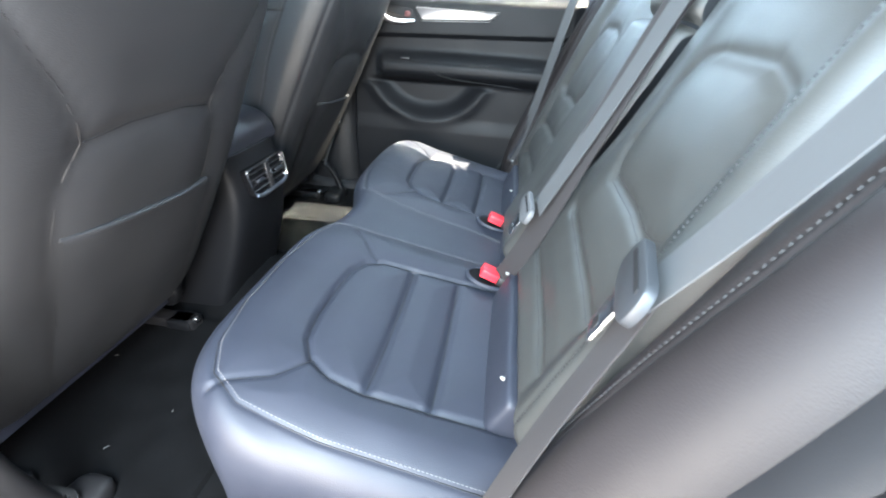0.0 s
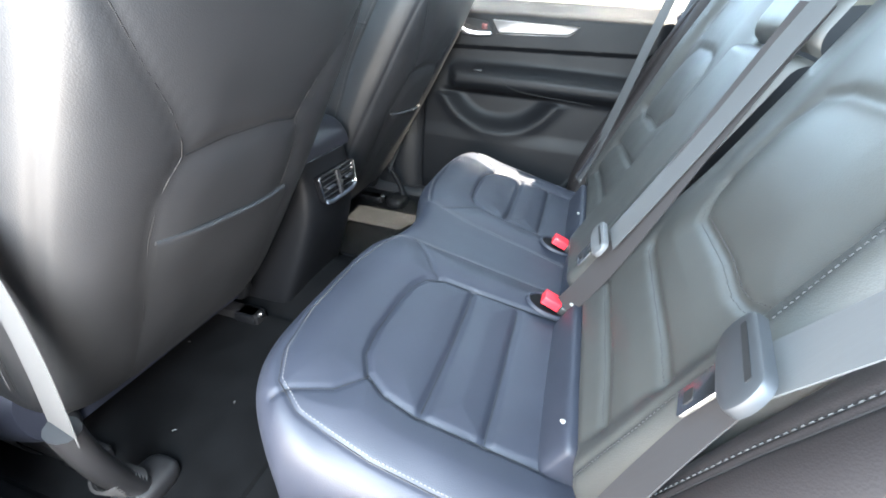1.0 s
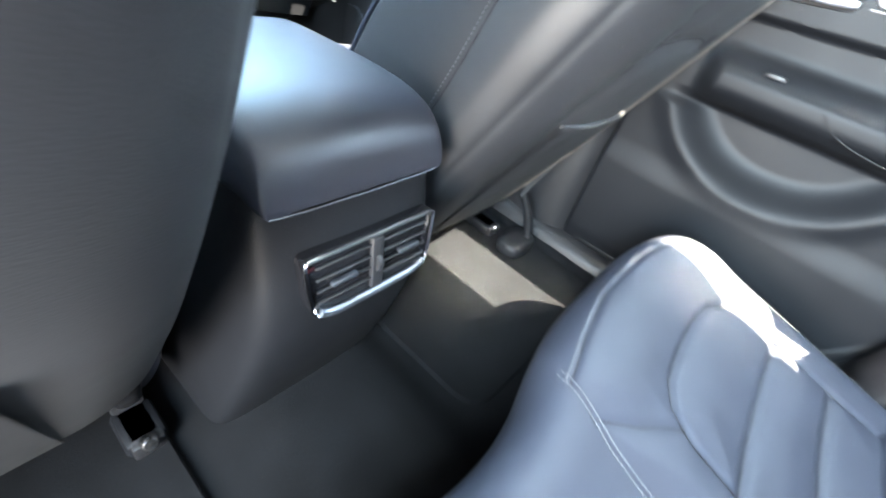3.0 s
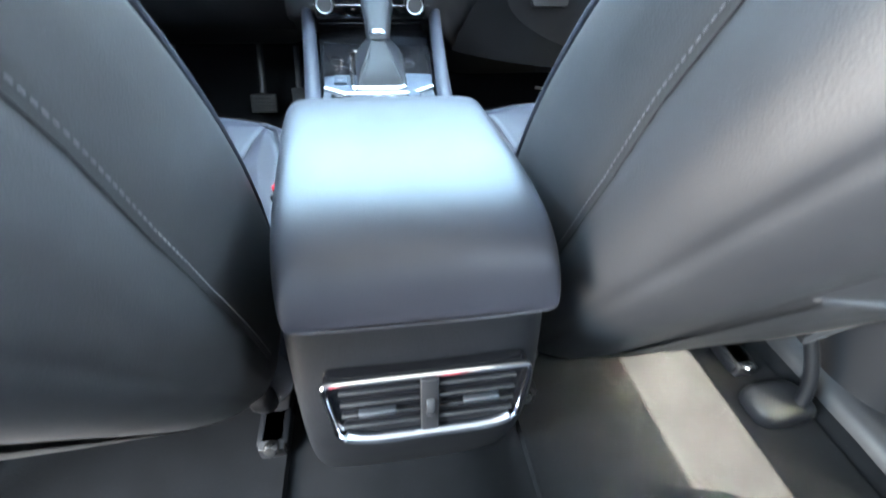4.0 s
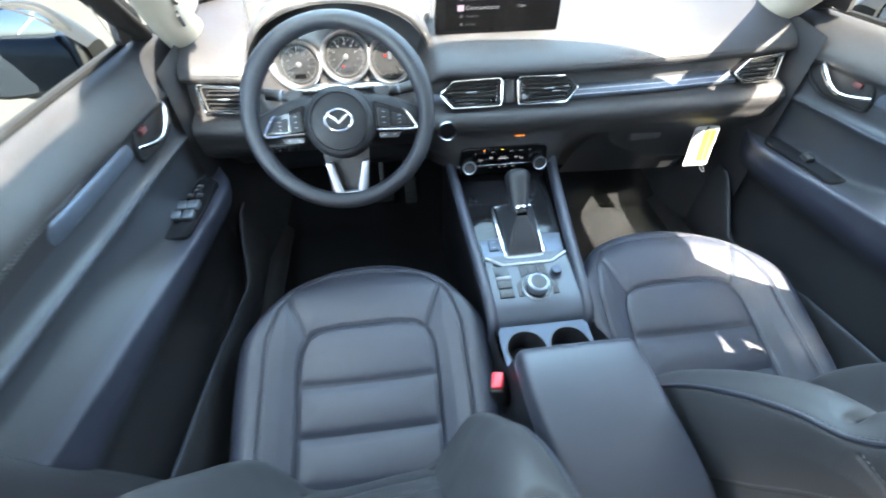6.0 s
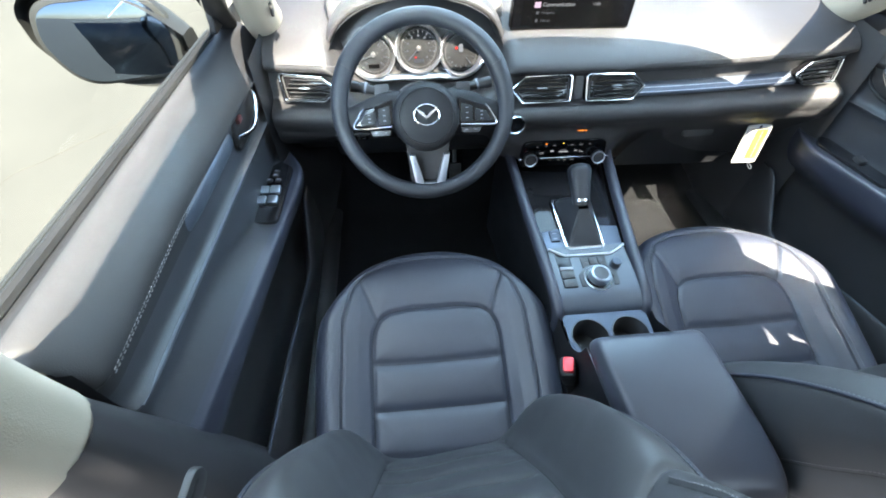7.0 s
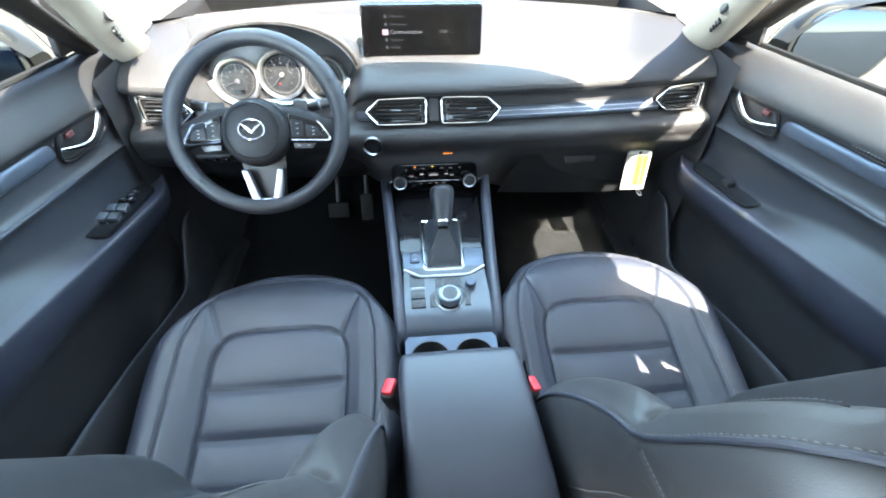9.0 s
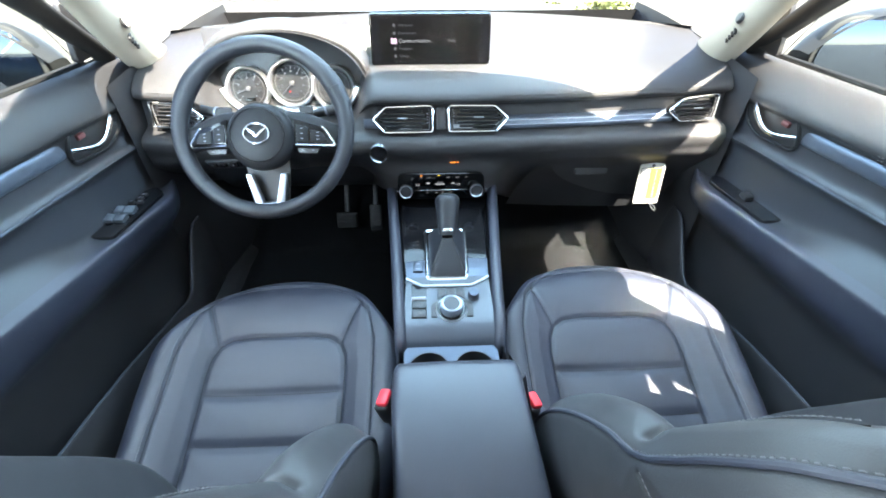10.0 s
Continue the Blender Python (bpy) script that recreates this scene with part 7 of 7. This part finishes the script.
    lever = curve([(0.935, 0.650, 0.010), (0.925, 0.648, 0.018), (0.900, 0.637, 0.024), (0.868, 0.621, 0.026), (0.836, 0.619, 0.025), (0.810, 0.628, 0.021), (0.786, 0.636, 0.012)], 40)
    wide = np.interp(np.linspace(0, 1, 40), (0, 0.15, 0.4, 0.7, 1), (0.007, 0.0085, 0.006, 0.0045, 0.0035))
    obj("handle", tube([tuple(hm @ Vector((-s * y, z, h))) for y, z, h in lever], wide, 12, flat=0.6), CHROME, d, "curved chrome door handle")
    obj("lock_knob", box(0.022, 0.012, 0.010, 0.003, 2, hm @ pose(-s * 0.835, 0.645, 0.004)), material("red_lock_mark", (0.07, 0.018, 0.018), 0.5), cup, "small lock knob with red mark")
    # switch panel on the armrest
    az = arm_z(0.84)
    y0, y1 = (0.735, 0.945)
    sm = frame_axes((X(0.066), (y0 + y1) / 2, arm_z((y0 + y1) / 2) + 0.010), (0, 1, -0.11), (-1, 0, 0))
    plate = obj("switch_panel", prism(rounded([(-0.125, -0.034), (0.085, -0.034), (0.118, 0.0), (0.085, 0.030), (-0.125, 0.030)], 0.010), 0.008, 0.002, sm), GLOSS, d, "piano black switch panel")
    sw = [(-0.056, 0), (-0.018, 0)] if s < 0 else [(-0.02, 0)]
    for x, _ in sw:
        for k in ((-1, 1) if s < 0 else (0,)):
            obj("window_switch", box(0.024, 0.023, 0.012, 0.003, 2, sm @ pose(x, 0.0122 * k, 0.005, 0, -12)), SATIN if s < 0 else HARD, plate, "silver-edged window switch")
    if s < 0:
        for x, y in ((0.025, -0.010), (0.025, 0.010), (0.045, 0.0), (0.062, 0.0)):
            obj("mirror_switch", box(0.013, 0.014, 0.007, 0.003, 2, sm @ pose(x, y, 0.003)), HARD, plate, "small black mirror switch")
            obj("switch_mark", box(0.005, 0.005, 0.0004, 0, 1, sm @ pose(x, y, 0.0068)), GREYINK, plate)
    # pull cup
    obj("pull_cup", prism(rounded([(-0.055, -0.022), (0.045, -0.026), (0.045, 0.024), (-0.055, 0.022)], 0.010), 0.004, 0.002, frame_axes((X(0.072), 0.665, arm_z(0.665) + 0.002), (0, 1, -0.115), (-1, 0, 0))), RUBBER, d, "dark rubber-lined pull cup")
    # door pocket
    def rim_z(y):
        return float(np.interp(y, (0.30, 0.45, 0.57, 0.70, 0.83, 0.86, 0.96, 0.985, 1.03), (0.262, 0.240, 0.218, 0.185, 0.155, 0.165, 0.282, 0.30, 0.30)))
    ys_ = np.linspace(0.30, 1.03, 40)
    rows = [[(X(0.064), y, rim_z(y) - 0.05), (X(0.078), y, rim_z(y) - 0.004), (X(0.086), y, rim_z(y) + 0.003), (X(0.092), y, rim_z(y) - 0.004), (X(0.104), y, rim_z(y) * 0.6 + 0.02), (X(0.100), y, 0.07), (X(0.08), y, 0.03)] for y in ys_]
    pk = obj("door_pocket", grid_data(spline(rows, 70, 24)), HARD, d, "black plastic door pocket")
    # a thin added tube in a paler material marks the rim's highlight
    obj("pocket_highlight", tube([(X(0.087), y, rim_z(y) + 0.001) for y in np.linspace(0.31, 1.0, 60)], 0.0022, 6), DARKPANEL, pk, "thin paler bead for the highlight on the pocket rim")


front_door(-1)
front_door(1)


# ---- rear door on the far side ----
def rear_door():
    d = empty("rear_door", pose(0, 0, 0), "black rear door panel with chrome handle and silver strip", "car door")

    def step(e0, e1, v):
        f = np.clip((v - e0) / (e1 - e0), 0, 1)
        return f * f * (3 - 2 * f)
    ys, zs = np.linspace(0.155, -0.67, 240), np.linspace(0.04, 0.72, 220)
    Y, Z = np.meshgrid(ys, zs)
    crease = 0.578 - 0.025 * (Y + 0.2)
    f = 0.016 * step(-0.004, 0.010, Z - crease) - 0.075 * step(0.66, 0.725, Z) ** 2
    # moulded armrest
    top, low = 0.505 - 0.02 * np.clip(-Y - 0.25, 0, 1), 0.452 + 0.02 * np.clip(Y + 0.25, -1, 0)
    arm = np.exp(-((np.abs(Z - (top + low) / 2 - 0.004) / 0.036) ** 3.2)) * step(0.055, 0.010, Y)
    f += 0.046 * arm
    # pocket with a raised rim
    corners = [(0.064, 0.405), (0.050, 0.372), (-0.061, 0.300), (-0.238, 0.308), (-0.335, 0.395), (-0.345, 0.422)]
    d_in = np.zeros(Y.shape)
    for (y0, z0), (y1, z1) in zip(corners[:-1], corners[1:]):
        l_ = math.hypot(y1 - y0, z1 - z0)
        d_in = d_in + np.exp(-45 * ((Y - y0) * (z1 - z0) - (Z - z0) * (y1 - y0)) / l_)
    d_in = -np.log(d_in + 1e-9) / 45
    below = step(0.43, 0.41, Z)
    f += 0.010 * np.exp(-((d_in / 0.026) ** 2)) * below - 0.030 * step(-0.012, 0.060, d_in) * step(0.448, 0.425, Z) + 0.010 * step(0.32, 0.26, Z)
    f -= 0.06 * step(0.10, 0.0, Z - 0.5 * np.clip(-Y - 0.33, 0, 1)) * 0.3
    f -= 0.05 * step(-0.59, -0.67, Y) + 0.04 * step(0.13, 0.155, Y)
    g_ = np.stack([0.708 - f, Y, Z], -1)
    obj("panel", grid_data(g_[:, ::-1]), SOFT, d, "soft black door panel with moulded armrest and pocket")
    hm = frame_axes((0.692, 0, 0), (0, -1, 0), (0, 0, 1))

    def plate(pts, depth, r, h):
        return prism(rounded([(-y, z) for y, z in pts], 0.006), depth, r, hm @ Matrix.Translation((0, 0, h)))
    cup = obj("handle_cup", plate([(0.070, 0.668), (-0.078, 0.656), (-0.098, 0.622), (-0.088, 0.612), (-0.012, 0.606)], 0.008, 0.002, 0.003), RUBBER, d, "dark recessed handle cup")
    lever = curve([(0.060, 0.662, 0.006), (0.046, 0.655, 0.016), (0.020, 0.636, 0.020), (-0.004, 0.622, 0.021), (-0.04, 0.618, 0.020), (-0.07, 0.620, 0.014), (-0.090, 0.622, 0.008)], 30)
    obj("handle", tube([tuple(hm @ Vector((-y, z, h))) for y, z, h in lever], np.r_[np.linspace(0.0075, 0.0085, 10), np.linspace(0.0085, 0.0055, 20)], 12, flat=0.7), BRIGHT, d, "curved chrome door handle")
    obj("lock_knob", box(0.018, 0.016, 0.008, 0.003, 2, hm @ pose(0.066, 0.640, 0.005)), material("red_lock", (0.09, 0.02, 0.02), 0.5), cup, "small lock knob with red mark")
    obj("trim_strip", plate([(-0.090, 0.662), (-0.365, 0.657), (-0.332, 0.634), (-0.114, 0.626)], 0.008, 0.003, 0.006), BRIGHT, d, "satin silver door strip")
    obj("strip_edge", tube([tuple(hm @ Vector((-y, z, 0.004))) for y, z in ((-0.108, 0.622), (-0.22, 0.626), (-0.33, 0.629), (-0.352, 0.642))], 0.0016, 6), CHROME, d, "thin chrome line under the strip")
    obj("pad_seam", tube(curve([(0.660, -0.146, 0.490), (0.6585, -0.165, 0.468), (0.660, -0.21, 0.455), (0.660, -0.32, 0.449), (0.661, -0.45, 0.441)], 30), 0.0012, 6), RUBBER, d, "dark seam of the armrest pad")
    obj("window_switch", box(0.016, 0.03, 0.008, 0.003, 2, pose(0.678, -0.06, 0.510)), HARD, d, "black window switch")
    skin = [[(0.845, y, -0.12), (0.875, y, 0.2), (0.87, y, 0.5), (0.81, y, 0.71), (0.79, y, 0.715)] for y in (0.2, -0.2, -0.66)]
    obj("outer_skin", grid_data(spline(skin, 8, 14)), PAINT, d, "grey painted outer door skin")
    return d


closed_door = rear_door()
# the other rear door stands wide open beside the car
open_door = copy_thing(closed_door, pose(-0.80, 0.16, 0, 0, 0, -66) @ Matrix.Translation((0.80, -0.16, 0)) @ Matrix.Diagonal((-1, 1, 1, 1)))
tagged(open_door, "black-trimmed rear door standing wide open", "car door")

# side trims between the rear doors and the bench
for s in (-1, 1):
    rows = [[(s * 0.700, -0.40, 0.03), (s * 0.705, -0.44, 0.18), (s * 0.712, -0.50, 0.36), (s * 0.72, -0.60, 0.56), (s * 0.725, -0.66, 0.78)],
            [(s * 0.672, -0.385, 0.03), (s * 0.675, -0.43, 0.18), (s * 0.68, -0.49, 0.36), (s * 0.685, -0.585, 0.56), (s * 0.69, -0.64, 0.78)],
            [(s * 0.640, -0.41, 0.03), (s * 0.640, -0.45, 0.18), (s * 0.645, -0.51, 0.36), (s * 0.65, -0.60, 0.56), (s * 0.655, -0.66, 0.78)],
            [(s * 0.585, -0.47, 0.03), (s * 0.600, -0.52, 0.18), (s * 0.61, -0.58, 0.36), (s * 0.615, -0.67, 0.56), (s * 0.62, -0.75, 0.78)]]
    tagged(obj("trim_wheel_arch", grid_data(spline(rows, 24, 24)), HARD), "black plastic wheel arch trim beside the rear bench", "side trim", "wheel arch trims", "structure")
    seal = [(s * 0.715, 0.10, 0.06), (s * 0.705, -0.30, 0.06), (s * 0.705, -0.395, 0.10), (s * 0.71, -0.46, 0.25), (s * 0.715, -0.53, 0.40), (s * 0.725, -0.625, 0.58), (s * 0.73, -0.68, 0.76)]
    tagged(obj("door_seal", tube(curve(seal, 60), 0.011, 10), RUBBER), "black rubber seal round the rear door opening", "door seal", "door seals", "structure")
    bar("trim_body_edge", [(s * 0.765, 0.10, 0.03), (s * 0.76, -0.34, 0.03), (s * 0.765, -0.43, 0.10), (s * 0.77, -0.50, 0.26), (s * 0.775, -0.58, 0.42), (s * 0.78, -0.67, 0.60), (s * 0.78, -0.73, 0.78)], (0.04, 0.04, 0.04, 0.042, 0.045, 0.045, 0.045), PAINT, "grey painted body edge of the rear door opening", "body edge", flat=1.0)
